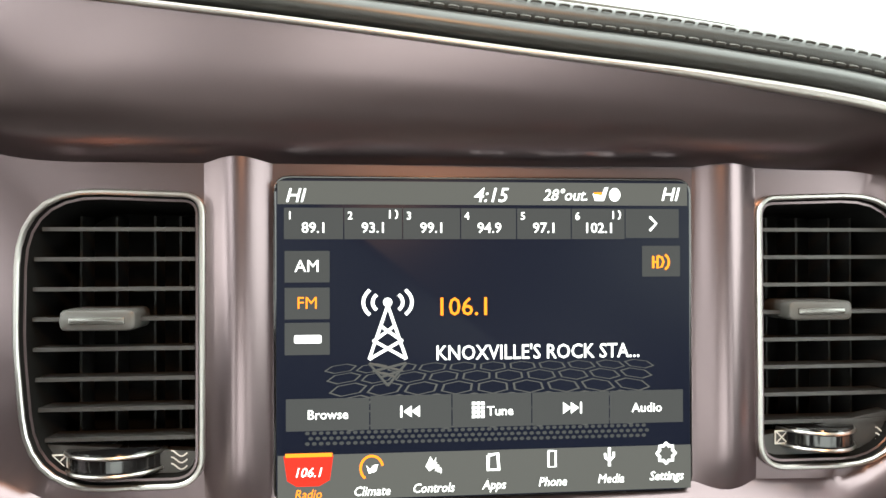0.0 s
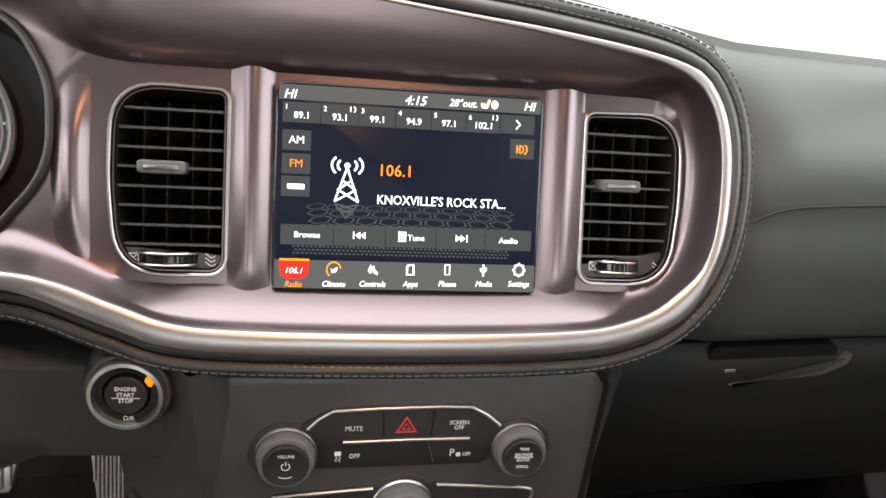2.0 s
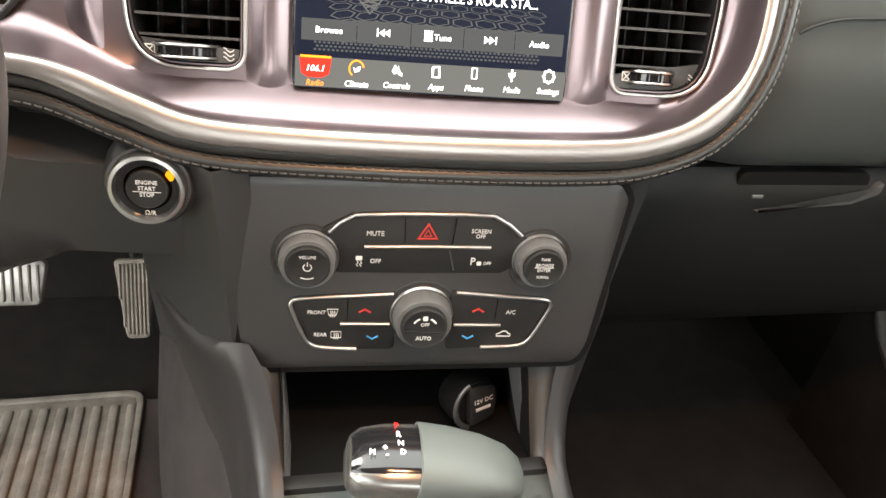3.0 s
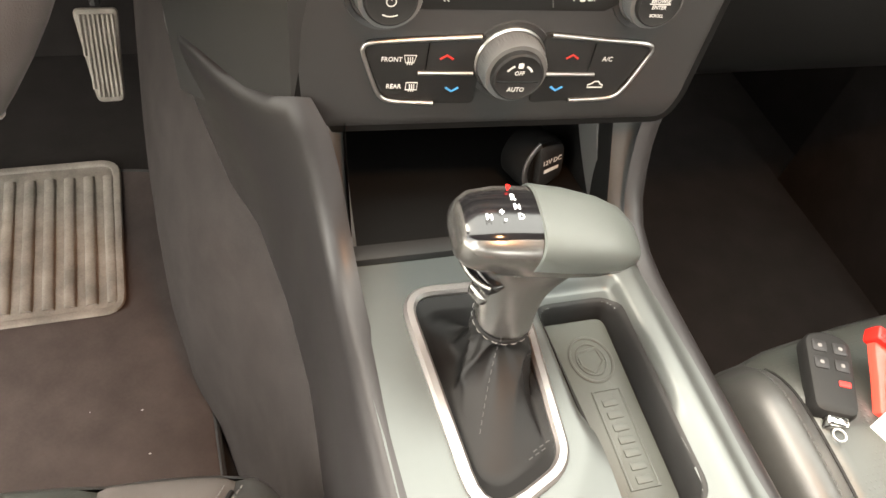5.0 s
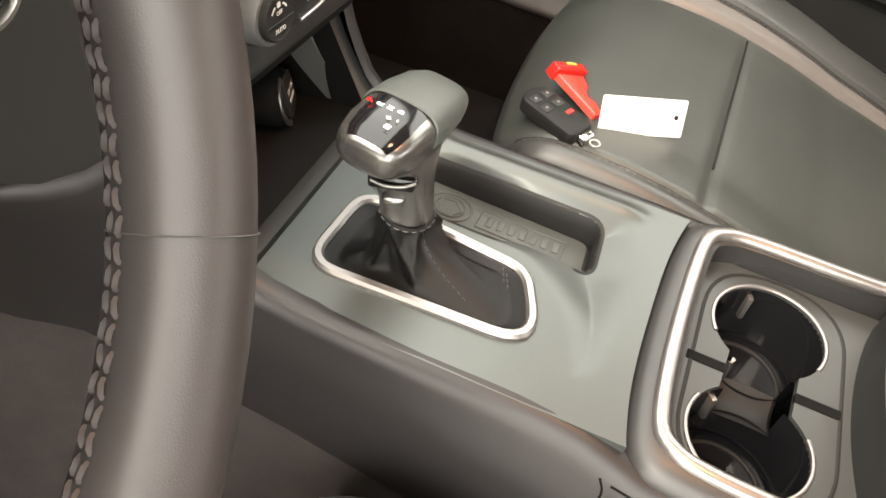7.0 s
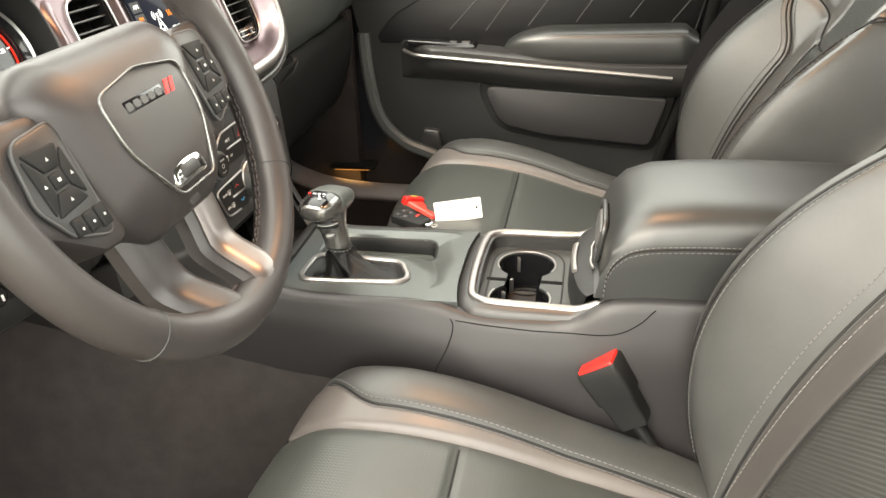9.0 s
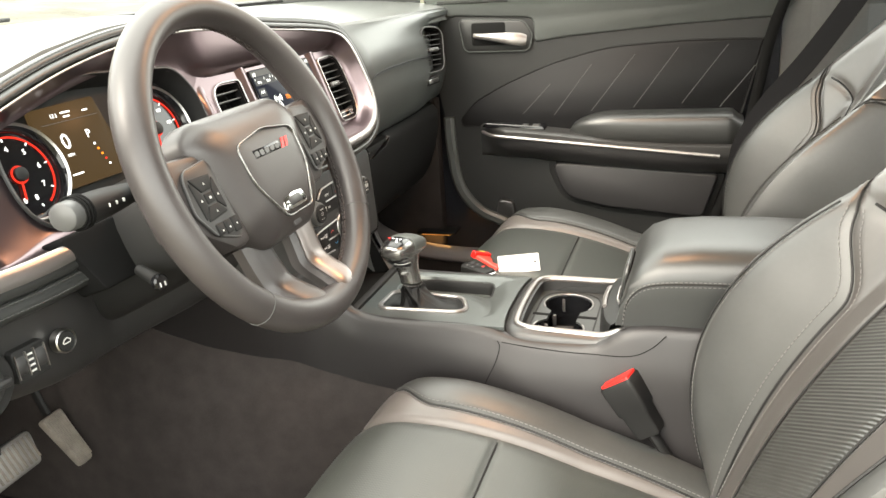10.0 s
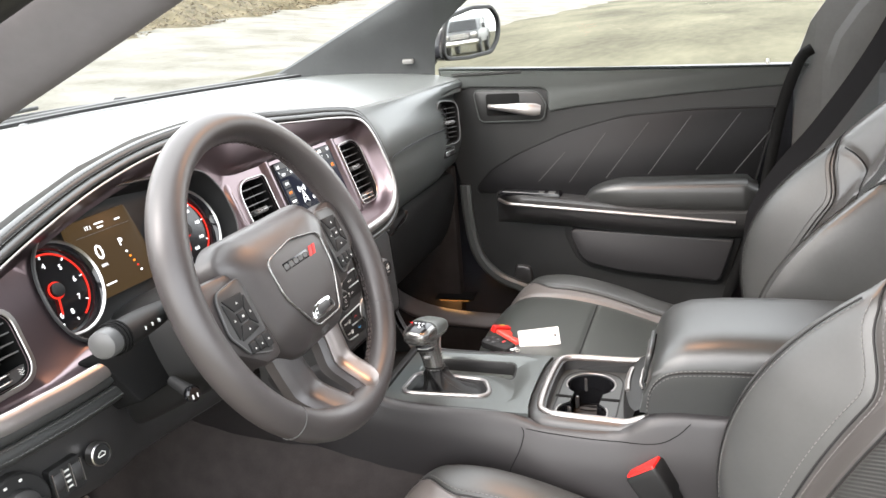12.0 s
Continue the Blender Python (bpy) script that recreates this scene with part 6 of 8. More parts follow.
    oval_ = rounded([(0.094, -0.372, 0.05), (0.094, -0.470, 0.06), (-0.0925, -0.470, 0.06), (-0.0925, -0.372, 0.05)], 9)
    line_on(C, [tuple(p) for p in oval_], 0.0013, DARK_PLASTIC, ob, "deck_groove", -0.0134, True, 0.0005)
    for c, sg in ((c1, 1), (c2, -1)):
        poly = [V(c[0] + rr * math.cos(2 * math.pi * i / 48), c[1] + rr * math.sin(2 * math.pi * i / 48)) for i in range(48)]
        cut_ = [abs(p.y - c[1]) < half and (p.x - c[0]) * sg < 0 for p in poly]
        bmc = bmesh.new()
        lev = [(1.0, -0.0165), (0.975, -0.04), (0.955, -0.066), (0.93, -0.070)]
        vs = [[bmc.verts.new(C(c[0] + (p.x - c[0]) * f, c[1] + (p.y - c[1]) * f, z)) for p in poly] for f, z in lev]
        for h, (ra, rb) in enumerate(zip(vs, vs[1:])):
            for i in range(48):
                k = (i + 1) % 48
                if h == 0 and cut_[i] and cut_[k]:
                    continue
                bmc.faces.new((ra[i], ra[k], rb[k], rb[i]))
        bmc.faces.new(vs[-1])
        cup = part("cup_holder", bmc, PIANO, ob, "gloss black cup holder")
        arc = [(c[0] + rr * 1.012 * math.cos(a), c[1] + rr * 1.012 * math.sin(a)) for a in [math.radians((-118 if sg > 0 else 62) + (236 if sg > 0 else 236) * i / 40) for i in range(41)]]
        line_on(C, arc, 0.0014, BRIGHT, cup, "cup_ring", -0.0130, False, 0.0008, "thin silver edge of the cup")
        line_on(C, [(c[0] + rr * 0.80 * math.cos(q), c[1] + rr * 0.80 * math.sin(q)) for q in [2 * math.pi * i / 36 for i in range(36)]], 0.0016, DARK_PLASTIC, cup, "cup_floor_ring", -0.0692, True, 0.0008)
        for q in (radians(22 if sg > 0 else 40), radians(150 if sg > 0 else 215)):
            g = part("cup_grip", box(-0.0030, 0.0030, -0.0020, 0.0020, -0.011, 0.011, 0.0012), BRIGHT, cup, "slim satin cup grip")
            g.data.transform(Matrix.Translation(C(c[0] + 0.0362 * math.cos(q), c[1] + 0.0362 * math.sin(q), -0.032)) @ Matrix.Rotation(q, 4, "Z"))
    rows = []
    for i in range(15):
        t = i / 14
        x = x0 + (x1 - x0) * t
        dep = -0.040 - 0.006 * math.sin(math.pi * t)
        rows.append([C(x, yc - half * 0.96, -0.060), C(x, yc - half * 0.96, dep - 0.003), C(x, yc - half * 0.84, dep), C(x, yc, dep + 0.001), C(x, yc + half * 0.84, dep), C(x, yc + half * 0.96, dep - 0.003), C(x, yc + half * 0.96, -0.060)])
    part("cup_saddle", loft(rows, False), DARK_PLASTIC, ob, "dark rubber saddle between the cups")
    for y0, y1 in ((yc + half * 0.98, -0.3685), (-0.4700, yc - half * 0.98)):
        part("deck_slot", slab(C, rect(-0.0065, min(y0, y1), 0.0010, max(y0, y1), 0.001, 2), -0.016, -0.0128), VOID, ob)
    # sliding cover stub with silver pull
    rows = []
    for i in range(17):
        x = -0.094 + 0.194 * i / 16
        k = math.sin(math.pi * i / 16) ** 0.6
        y = -0.496 + 0.020 * k
        rows.append([V(x, y, 0.552), V(x, y - 0.001, 0.576), V(x, y - 0.005, 0.589), V(x, y - 0.014, 0.594), V(x, -0.512, 0.597), V(x, -0.520, 0.600)])
    part("sliding_cover", loft(rows, False), CARD_PLASTIC, ob, "curved sliding cup holder cover")
    pull = [V(x, -0.496 + 0.020 * math.sin(math.pi * (x + 0.094) / 0.194) ** 0.6 - 0.0065, 0.5925) for x in [-0.036 + 0.078 * i / 12 for i in range(13)]]
    part("cover_pull", sweep(pull, oval(0.0042, 0.0022, 10), V(0, 0.5, 0.86)), BRIGHT, ob, "satin silver cover pull")
    part("rear_ledge", box(-0.106, 0.110, -0.545, -0.516, 0.575, 0.600, 0.005), CARD_PLASTIC, ob)
    for s in ([(-0.338, 0.562), (-0.342, 0.553), (-0.336, 0.530), (-0.322, 0.500), (-0.312, 0.470)], [(-0.345, 0.561), (-0.40, 0.558), (-0.455, 0.556), (-0.53, 0.560), (-0.562, 0.574), (-0.580, 0.592)]):
        way = [on_panel(p.y, p.z) for p in spline([V(0, y, z) for y, z in s], 40)]
        part("panel_gap", sweep(way, oval(0.0007, 0.0007, 6), V(-1, 0, 0)), VOID, ob)
    return ob


console()


def socket():
    F = Frame((0.0545, -0.036, 0.590), (0.93, 0.36, 0.0), (0.0, 0.25, 0.95))
    ob = thing("power_socket", F(0, 0, 0), "round black power socket with printed flap", "power socket")
    part("rim", turned(F, [(0.0190, -0.022), (0.0212, -0.010), (0.0218, -0.002), (0.0212, 0.002), (0.0198, 0.0040), (0.0182, 0.003), (0.0175, 0.0)], 36), VOID, ob)
    # silver arc laid on the black rim as its highlight
    line_on(F, [(0.0200 * math.cos(q), 0.0200 * math.sin(q)) for q in [1.9 + 0.12 * i for i in range(21)]], 0.0022, SILVER, ob, "rim_glint", 0.0045, False, 0.0008)
    part("flap", slab(F, rounded([(-0.007, -0.018, 0.003), (0.017, -0.014, 0.008), (0.017, 0.014, 0.008), (-0.007, 0.018, 0.003)], 4), -0.002, 0.006, 0.001), DARK_PLASTIC, ob)
    lettering("text", "12V DC", 0.0056, F, 0.005, 0.003, 0.0063, WHITE_INK, ob)
    line_on(F, [(-0.002, -0.004), (0.012, -0.004)], 0.0014, WHITE_INK, ob, "key_icon", 0.0062, False, 0.0002)


socket()


def armrest():
    ob = thing("armrest", V(0.0, -0.7, 0.59), "black leather console armrest with double stitched edge", "armrest")
    rows = []
    for y, zt, in ((-0.515, 0.600), (-0.519, 0.640), (-0.530, 0.672), (-0.548, 0.692), (-0.575, 0.703), (-0.62, 0.708), (-0.70, 0.710), (-0.82, 0.708), (-0.90, 0.70)):
        h = (zt - 0.598)
        w = 0.112
        ring_ = []
        for k in range(33):
            a = math.pi * k / 32
            cx, sn = math.cos(a), math.sin(a)
            ring_.append(V(w * math.copysign(abs(cx) ** 0.42, cx), y + (0.006 * (1 - sn) if y > -0.55 else 0), 0.598 + h * abs(sn) ** 0.36))
        rows.append(ring_)
    part("pad", loft(rows, True, True, True), LEATHER, ob, "black leather pad")
    for sx in (-1, 1):
        ln = [V(sx * 0.1128, y, z) for y, z in ((-0.520, 0.606), (-0.524, 0.630), (-0.535, 0.648), (-0.555, 0.660), (-0.60, 0.6655), (-0.70, 0.668), (-0.88, 0.668))]
        dense = spline(ln, 120)
        part("seam", sweep(dense, oval(0.0010, 0.0014, 6), V(sx, 0, 0)), DARK_PLASTIC, ob)
        for d in (0.0035, -0.0035):
            stitches([p + V(sx * 0.0008, 0, d) for p in dense], V(sx, 0, 0), THREAD, ob, length=0.004, gap=0.0022, r=0.00042)
    part("base", box(-0.108, 0.108, -0.90, -0.520, 0.575, 0.600, 0.005), BLACK_PLASTIC, ob)
    A = Frame((0, -0.519, 0.636), (-1, 0, 0), (0, -0.16, 0.987))
    hollow = rounded([(-0.044, -0.027, 0.012), (0.040, -0.027, 0.012), (0.042, 0.022, 0.016), (-0.046, 0.022, 0.016)], 6)
    # no cut-out here: a near-black plate shows the shaded hollow
    part("latch_recess", slab(A, hollow, -0.010, 0.0030, 0.001), VOID, ob, "dark latch recess")
    part("recess_lip", sweep([A(p.x, p.y, 0.003) for p in inset(hollow, -0.002)], oval(0.0030, 0.0034, 8), A.z, True), LEATHER, ob, "rolled leather edge of the recess")
    part("latch", slab(A, rounded([(-0.037, -0.018, 0.007), (0.031, -0.018, 0.007), (0.033, 0.014, 0.008), (-0.039, 0.014, 0.008)], 6), -0.004, 0.0085, 0.005), GREY_PLASTIC, ob, "grey latch tab")
    part("latch_bar", sweep(spline([A(-0.012, -0.026, 0.006), A(0.000, -0.029, 0.009), A(0.020, -0.030, 0.009), A(0.030, -0.035, 0.009), A(0.044, -0.035, 0.006)], 24), oval(0.0020, 0.0020, 8), A.z), BRIGHT, ob, "bright latch bar")


armrest()

# ---- gear shifter ----


def shifter():
    ob = thing("gear_shifter", V(-0.033, -0.19, 0.577), "chrome and black gear shifter on a leather gaiter", "gear shifter")
    base = rounded([(-0.068, -0.130, 0.016), (-0.0620, -0.275, 0.018), (-0.0110, -0.252, 0.022), (0.001, -0.133, 0.016)], 9)
    base = [p.xy for p in spline([(p.x, p.y, 0) for p in base], 132, True)]
    k = len(base)
    cen = V(sum(p.x for p in base) / k, sum(p.y for p in base) / k, 0)
    top, rows, n = V(-0.0265, -0.1725, 0.609), [], 34
    for s in range(n):
        t = s / (n - 1)
        row = []
        for i, p in enumerate(base):
            a = math.atan2(p.y - cen.y, p.x - cen.x)
            q = top + V(0.0165 * math.cos(a), 0.0165 * math.sin(a), 0)
            # flat skirt, sunken valley, then a loose sleeve that leans back
            if t < 0.16:
                f = t / 0.16
                m = V(p.x, p.y, 0).lerp(V(cen.x, cen.y, 0), 0.17 * f)
                z = 0.5775 - 0.0035 * f
            else:
                f = (t - 0.16) / 0.84
                rear = 0.5 - 0.5 * math.sin(a)
                e = 1 - (1 - f) ** (4.6 - 1.5 * rear)
                m = V(p.x, p.y, 0).lerp(V(cen.x, cen.y, 0), 0.17).lerp(V(q.x, q.y, 0), e)
                dip = 0.011 * (1 - rear) ** 0.7 * math.exp(-((f - 0.20) / 0.16) ** 2)
                z = 0.574 + (q.z - 0.574) * f ** (1.25 - 0.35 * rear) - dip
                amp = math.sin(math.pi * min(1, f * 1.02)) ** 0.8
                fold = 0.0050 * (1 - 2 * abs(math.sin(1.5 * a + 1.6 * f + 0.3)) ** 0.7) + 0.0034 * (1 - 2 * abs(math.sin(2.5 * a - 2.2 * f + 1.0)) ** 0.7) + 0.0007 * math.sin(11 * a + 6 * f)
                m += V(math.cos(a), math.sin(a), 0) * (fold * amp + 0.0035 * math.sin(math.pi * f) * rear)
                z += 0.0012 * math.sin(9 * f + 2 * a) * amp
            row.append(V(m.x, m.y, z))
        rows.append(row)
    g = part("gaiter", loft(rows, True, False, True), NAPPA, ob, "creased black leather gaiter", 75)
    seam = [rows[r][int(k * 0.36)] + V(0.0004, -0.0006, 0.0007) for r in range(8, n)]
    stitches(spline(seam, 60), V(0.2, -0.8, 0.5), DARK_THREAD, g, length=0.003, gap=0.002, r=0.00035)
    for w in (0.0, 0.004):
        stitches(spline([V(-0.024 - w, -0.243 - w, 0.5790), V(-0.013 - w, -0.2385 - w, 0.5792)], 8), V(0, 0, 1), DARK_THREAD, g, length=0.003, gap=0.0018, r=0.00035)
    # collar and flared neck
    part("collar", turned(Frame((-0.0265, -0.1725, 0.6065), (1, 0, 0.05), (0, 1, 0.12)), [(0.0164, 0.000), (0.0172, 0.001), (0.0172, 0.0034), (0.0166, 0.0042)], 36), DARK_PLASTIC, ob, "dark stitched collar above the gaiter")
    CF = Frame((-0.0265, -0.1725, 0.6088), (1, 0, 0.05), (0, 1, 0.12))
    stitches([CF(0.0176 * math.cos(q), 0.0176 * math.sin(q), 0) for q in [2 * math.pi * i / 80 for i in range(81)]], [(CF.x * math.cos(q) + CF.y * math.sin(q)) for q in [2 * math.pi * i / 80 for i in range(81)]], THREAD, ob, length=0.0034, gap=0.0022, r=0.0004)
    neck = []
    for x, y, z, rx, ry in ((-0.0265, -0.1720, 0.610, 0.0170, 0.0165), (-0.0265, -0.1710, 0.618, 0.0170, 0.0165), (-0.0260, -0.1690, 0.627, 0.0178, 0.0170), (-0.0250, -0.1665, 0.636, 0.0200, 0.0180), (-0.0225, -0.1640, 0.644, 0.0245, 0.0195), (-0.0180, -0.1615, 0.651, 0.0310, 0.0208), (-0.0130, -0.1600, 0.657, 0.0370, 0.0205)):
        neck.append([V(x + rx * math.copysign(abs(math.cos(a)) ** 0.85, math.cos(a)), y + ry * math.copysign(abs(math.sin(a)) ** 0.85, math.sin(a)), z - 0.10 * rx * math.cos(a)) for a in [2 * math.pi * i / 36 for i in range(36)]])
    part("neck", loft(neck, True, True, True), KNOB_METAL, ob, "grey metallic neck", 70)
    # thumb release under the display: a dished chrome pocket with two bars
    F = Frame((-0.0520, -0.1700, 0.6490), (0.35, -0.92, 0.0), (0.25, 0.10, 0.95))
    part("release_pocket", slab(F, rounded([(-0.014, -0.0045, 0.002), (0.012, -0.0055, 0.002), (0.015, 0.003, 0.002), (-0.015, 0.004, 0.002)], 4), -0.012, -0.0015, 0.002), PIANO, ob, "dark release pocket")
    part("release_button", sweep(spline([F(-0.013, 0.0015, 0.000), F(-0.004, -0.0005, 0.0018), F(0.006, 0.0, 0.0018), F(0.013, 0.002, 0.0)], 14), oval(0.0013, 0.0011, 10), F.z), KNOB_METAL, ob, "bright release button")
    part("thumb_dish", slab(F, rounded([(-0.004, -0.020, 0.003), (0.008, -0.020, 0.003), (0.010, -0.012, 0.003), (-0.006, -0.012, 0.003)], 4), -0.018, -0.0075, 0.003), KNOB_METAL, ob, "bright dished thumb rest")
    # head: a T shaped grip that reaches to the passenger side
    H = Frame((-0.0125, -0.1585, 0.6620), (0.975, -0.085, -0.185), (0.09, 0.98, 0.08))
    sec = []
    for x, hw, zt, zb in ((-0.0510, 0.013, 0.003, -0.007), (-0.0495, 0.020, 0.0075, -0.011), (-0.044, 0.0260, 0.0115, -0.0140), (-0.030, 0.0300, 0.0155, -0.0150), (-0.011, 0.0312, 0.0185, -0.0135), (0.009, 0.0305, 0.0190, -0.0110), (0.030, 0.0282, 0.0172, -0.0090), (0.046, 0.0240, 0.0132, -0.0070), (0.0555, 0.0175, 0.0078, -0.0045), (0.0595, 0.009, 0.0026, -0.0022)):
        r = []
        for i in range(32):
            a = 2 * math.pi * i / 32
            cx, sn = math.cos(a), math.sin(a)
            z = (zt if sn >= 0 else -zb) * math.copysign(abs(sn) ** 0.62, sn)
            r.append((x, 0.80 * hw * math.copysign(abs(cx) ** 0.65, cx), z))
        sec.append(r)
    part("head", loft([[H(*p) for p in r] for r in sec], True, True, True), KNOB_METAL, ob, "grey metallic head", 60)
    up = [[H(x + (0.0006 if m else 0), y * (1.03 if m else 1.0), z * 1.05 + (0.0014 if m else 0.0)) for x, y, z in [(x_, y_, max(z_, -0.0015)) for x_, y_, z_ in r[0:17]]] for m, r in [(0, sec[4])] + [(1, q) for q in sec[4:]]]
    part("grip_cover", loft(up, False, False, False), GRIP_LEATHER, ob, "matt grey leather grip cover", 60)
    up = [[H(x, y * 0.88, z * 0.99 + 0.0012) for x, y, z in r[2:15]] for r in sec[1:5]]
    part("display_cap", loft(up, False), PIANO, ob, "gloss black gear display")
    I = Frame(H(-0.031, 0.0, 0.0166), H.x - H.z * 0.0, H.y)
    for i, (c, m) in enumerate((("P", GLOW_RED), ("R", UI_WHITE), ("N", UI_WHITE), ("D", UI_WHITE))):
        lettering("text", c, 0.0050, I, 0.0060 + 0.0012 * i, 0.0150 - 0.0062 * i, 0.0012, m, ob, thick=0.0004)
    lettering("text", "M", 0.0048, I, -0.0085, -0.0050, -0.0002, UI_WHITE, ob, thick=0.0006)
    lettering("text", "+", 0.0056, I, -0.0010, -0.0015, 0.0006, UI_WHITE, ob, thick=0.0005)
    lettering("text", "-", 0.0056, I, 0.0000, -0.0060, 0.0008, UI_WHITE, ob, thick=0.0005)


shifter()

# ---- seats ----


def curve(pts, t):
    """A soft curve through (t, value) pairs."""
    for (a, va), (b, vb) in zip(pts, pts[1:]):
        if t <= b:
            return va + (vb - va) * ease((t - a) / (b - a))
    return pts[-1][1]


def seam_x(t):
    return 0.166 + 0.046 * (1 - ease(t / 0.20))


def seat_shape(x, t, plain=0):
    """Cushion top: x across (0 in the middle), t from front 0 to back 1. Returns a local point."""
    ax = abs(x)
    y = -0.50 * t
    base = 0.010 * math.sin(math.pi * min(1, t * 1.6)) - 0.115 * t ** 1.8
    grow = (0.55 + 0.45 * ease((t - 0.02) / 0.25)) * (1 - 0.25 * t)
    smooth = plain * x > 0
    if smooth:
        side = 0.006 * ease((ax - 0.125) / 0.06) + 0.015 * math.exp(-((ax - 0.229) / 0.021) ** 2) * ease((t - 0.005) / 0.05)
        z = base + side - 0.11 * ease((ax - 0.234) / 0.045) ** 1.6
    else:
        side = 0.024 * grow * ease((ax - 0.125) / 0.085)
        z = base + side - 0.11 * ease((ax - 0.218) / 0.05) ** 1.6
    f = max(0.0, 1 - t / 0.14)
    z -= 0.026 * f ** 2.4
    y += 0.014 * f * (1 - (ax / 0.27) ** 2) - 0.028 * f * (ax / 0.27) ** 2
    sew = 0.0065 * (math.exp(-((ax - 0.130 - 0.022 * t) / 0.005) ** 2) + math.exp(-((ax - seam_x(t)) / 0.004) ** 2) * 0.7)
    if smooth:
        sew = 0.006 * math.exp(-((ax - 0.201) / 0.004) ** 2)
    if ax < (0.201 if smooth else 0.130 + 0.022 * t):
        sew += 0.005 * math.exp(-((t - 0.395) / 0.010) ** 2)
    return V(x, y, z - sew)


def back_seam(t):
    """Bolster seam of the backrest: it swings out to the edge near the shoulder."""
    return 0.262 * (0.555 + 0.19 * ease((t - 0.50) / 0.18) + 0.205 * ease((t - 0.64) / 0.11))


def back_shape(x, t, slim=0):
    ax = abs(x)
    lean = radians(27)
    sdir = V(0, -math.sin(lean), math.cos(lean))
    ndir = V(0, math.cos(lean), math.sin(lean))
    half = 0.262 - 0.055 * ease((t - 0.5) / 0.5)
    k = ax / 0.262
    xx = math.copysign(k * half, x)
    d = (0.045 if slim * x > 0 else 0.098) * math.sin(math.pi * t ** 0.72) ** 1.15 * ease((k - 0.50) / 0.32)
    d += 0.022 * math.sin(math.pi * min(1, t * 1.5))
    d -= 0.14 * ease((k - 0.88) / 0.12) ** 1.7
    d -= 0.05 * ease((t - 0.9) / 0.1) ** 2
    d -= 0.0045 * math.exp(-((ax - back_seam(t)) / 0.0055) ** 2) + 0.004 * math.exp(-((k - 0.325) / 0.014) ** 2)
    if ax < back_seam(t):
        d -= 0.005 * math.exp(-((t - 0.58 - 0.10 * ease((k - 0.2) / 0.5)) / 0.010) ** 2)
    return V(xx, -0.475, -0.090) + sdir * (0.64 * t) + ndir * d


def seat_mesh(fn, x0, x1, t0, t1, nx, nt, thick=0.0):
    rows = [[fn(x0 + (x1 - x0) * i / nx, t0 + (t1 - t0) * j / nt) for i in range(nx + 1)] for j in range(nt + 1)]
    return loft(rows, False)


def perforated(name):
    m = material(name, (0.044, 0.048, 0.044), 0.44, spec=0.75, wear=0.14, wear_scale=12)
    t, n = m.node_tree, m.node_tree.nodes
    b = n["Principled BSDF"]
    co = n.new("ShaderNodeTexCoord")
    vor = n.new("ShaderNodeTexVoronoi")
    vor.inputs["Scale"].default_value, vor.inputs["Randomness"].default_value = 230, 0.0
    t.links.new(co.outputs["Object"], vor.inputs["Vector"])
    mr = n.new("ShaderNodeMapRange")
    mr.inputs[1].default_value, mr.inputs[2].default_value = 0.12, 0.3
    t.links.new(vor.outputs["Distance"], mr.inputs[0])
    bump = n.new("ShaderNodeBump")
    bump.inputs["Strength"].default_value, bump.inputs["Distance"].default_value = 0.2, 0.0008
    t.links.new(mr.outputs[0], bump.inputs["Height"])
    t.links.new(bump.outputs[0], b.inputs["Normal"])
    return m


PERFORATED = perforated("perforated_leather")


def ribbed(name):
    m = material(name, (0.034, 0.035, 0.033), 0.36, wear=0.1, wear_scale=12, spec=0.9)
    t, n = m.node_tree, m.node_tree.nodes
    co, wave, bump = n.new("ShaderNodeTexCoord"), n.new("ShaderNodeTexWave"), n.new("ShaderNodeBump")
    wave.wave_type, wave.bands_direction = "BANDS", "X"
    wave.inputs["Scale"].default_value = 70
    slant, along = n.new("ShaderNodeVectorMath"), n.new("ShaderNodeCombineXYZ")
    slant.operation = "DOT_PRODUCT"
    slant.inputs[1].default_value = (0.56, -0.377, 0.740)
    t.links.new(co.outputs["Object"], slant.inputs[0])
    t.links.new(slant.outputs["Value"], along.inputs[0])
    t.links.new(along.outputs[0], wave.inputs["Vector"])
    bump.inputs["Strength"].default_value, bump.inputs["Distance"].default_value = 0.7, 0.0012
    t.links.new(wave.outputs[1], bump.inputs["Height"])
    t.links.new(bump.outputs[0], n["Principled BSDF"].inputs["Normal"])
    return m


RIBBED = ribbed("fine_ribbed_leather")


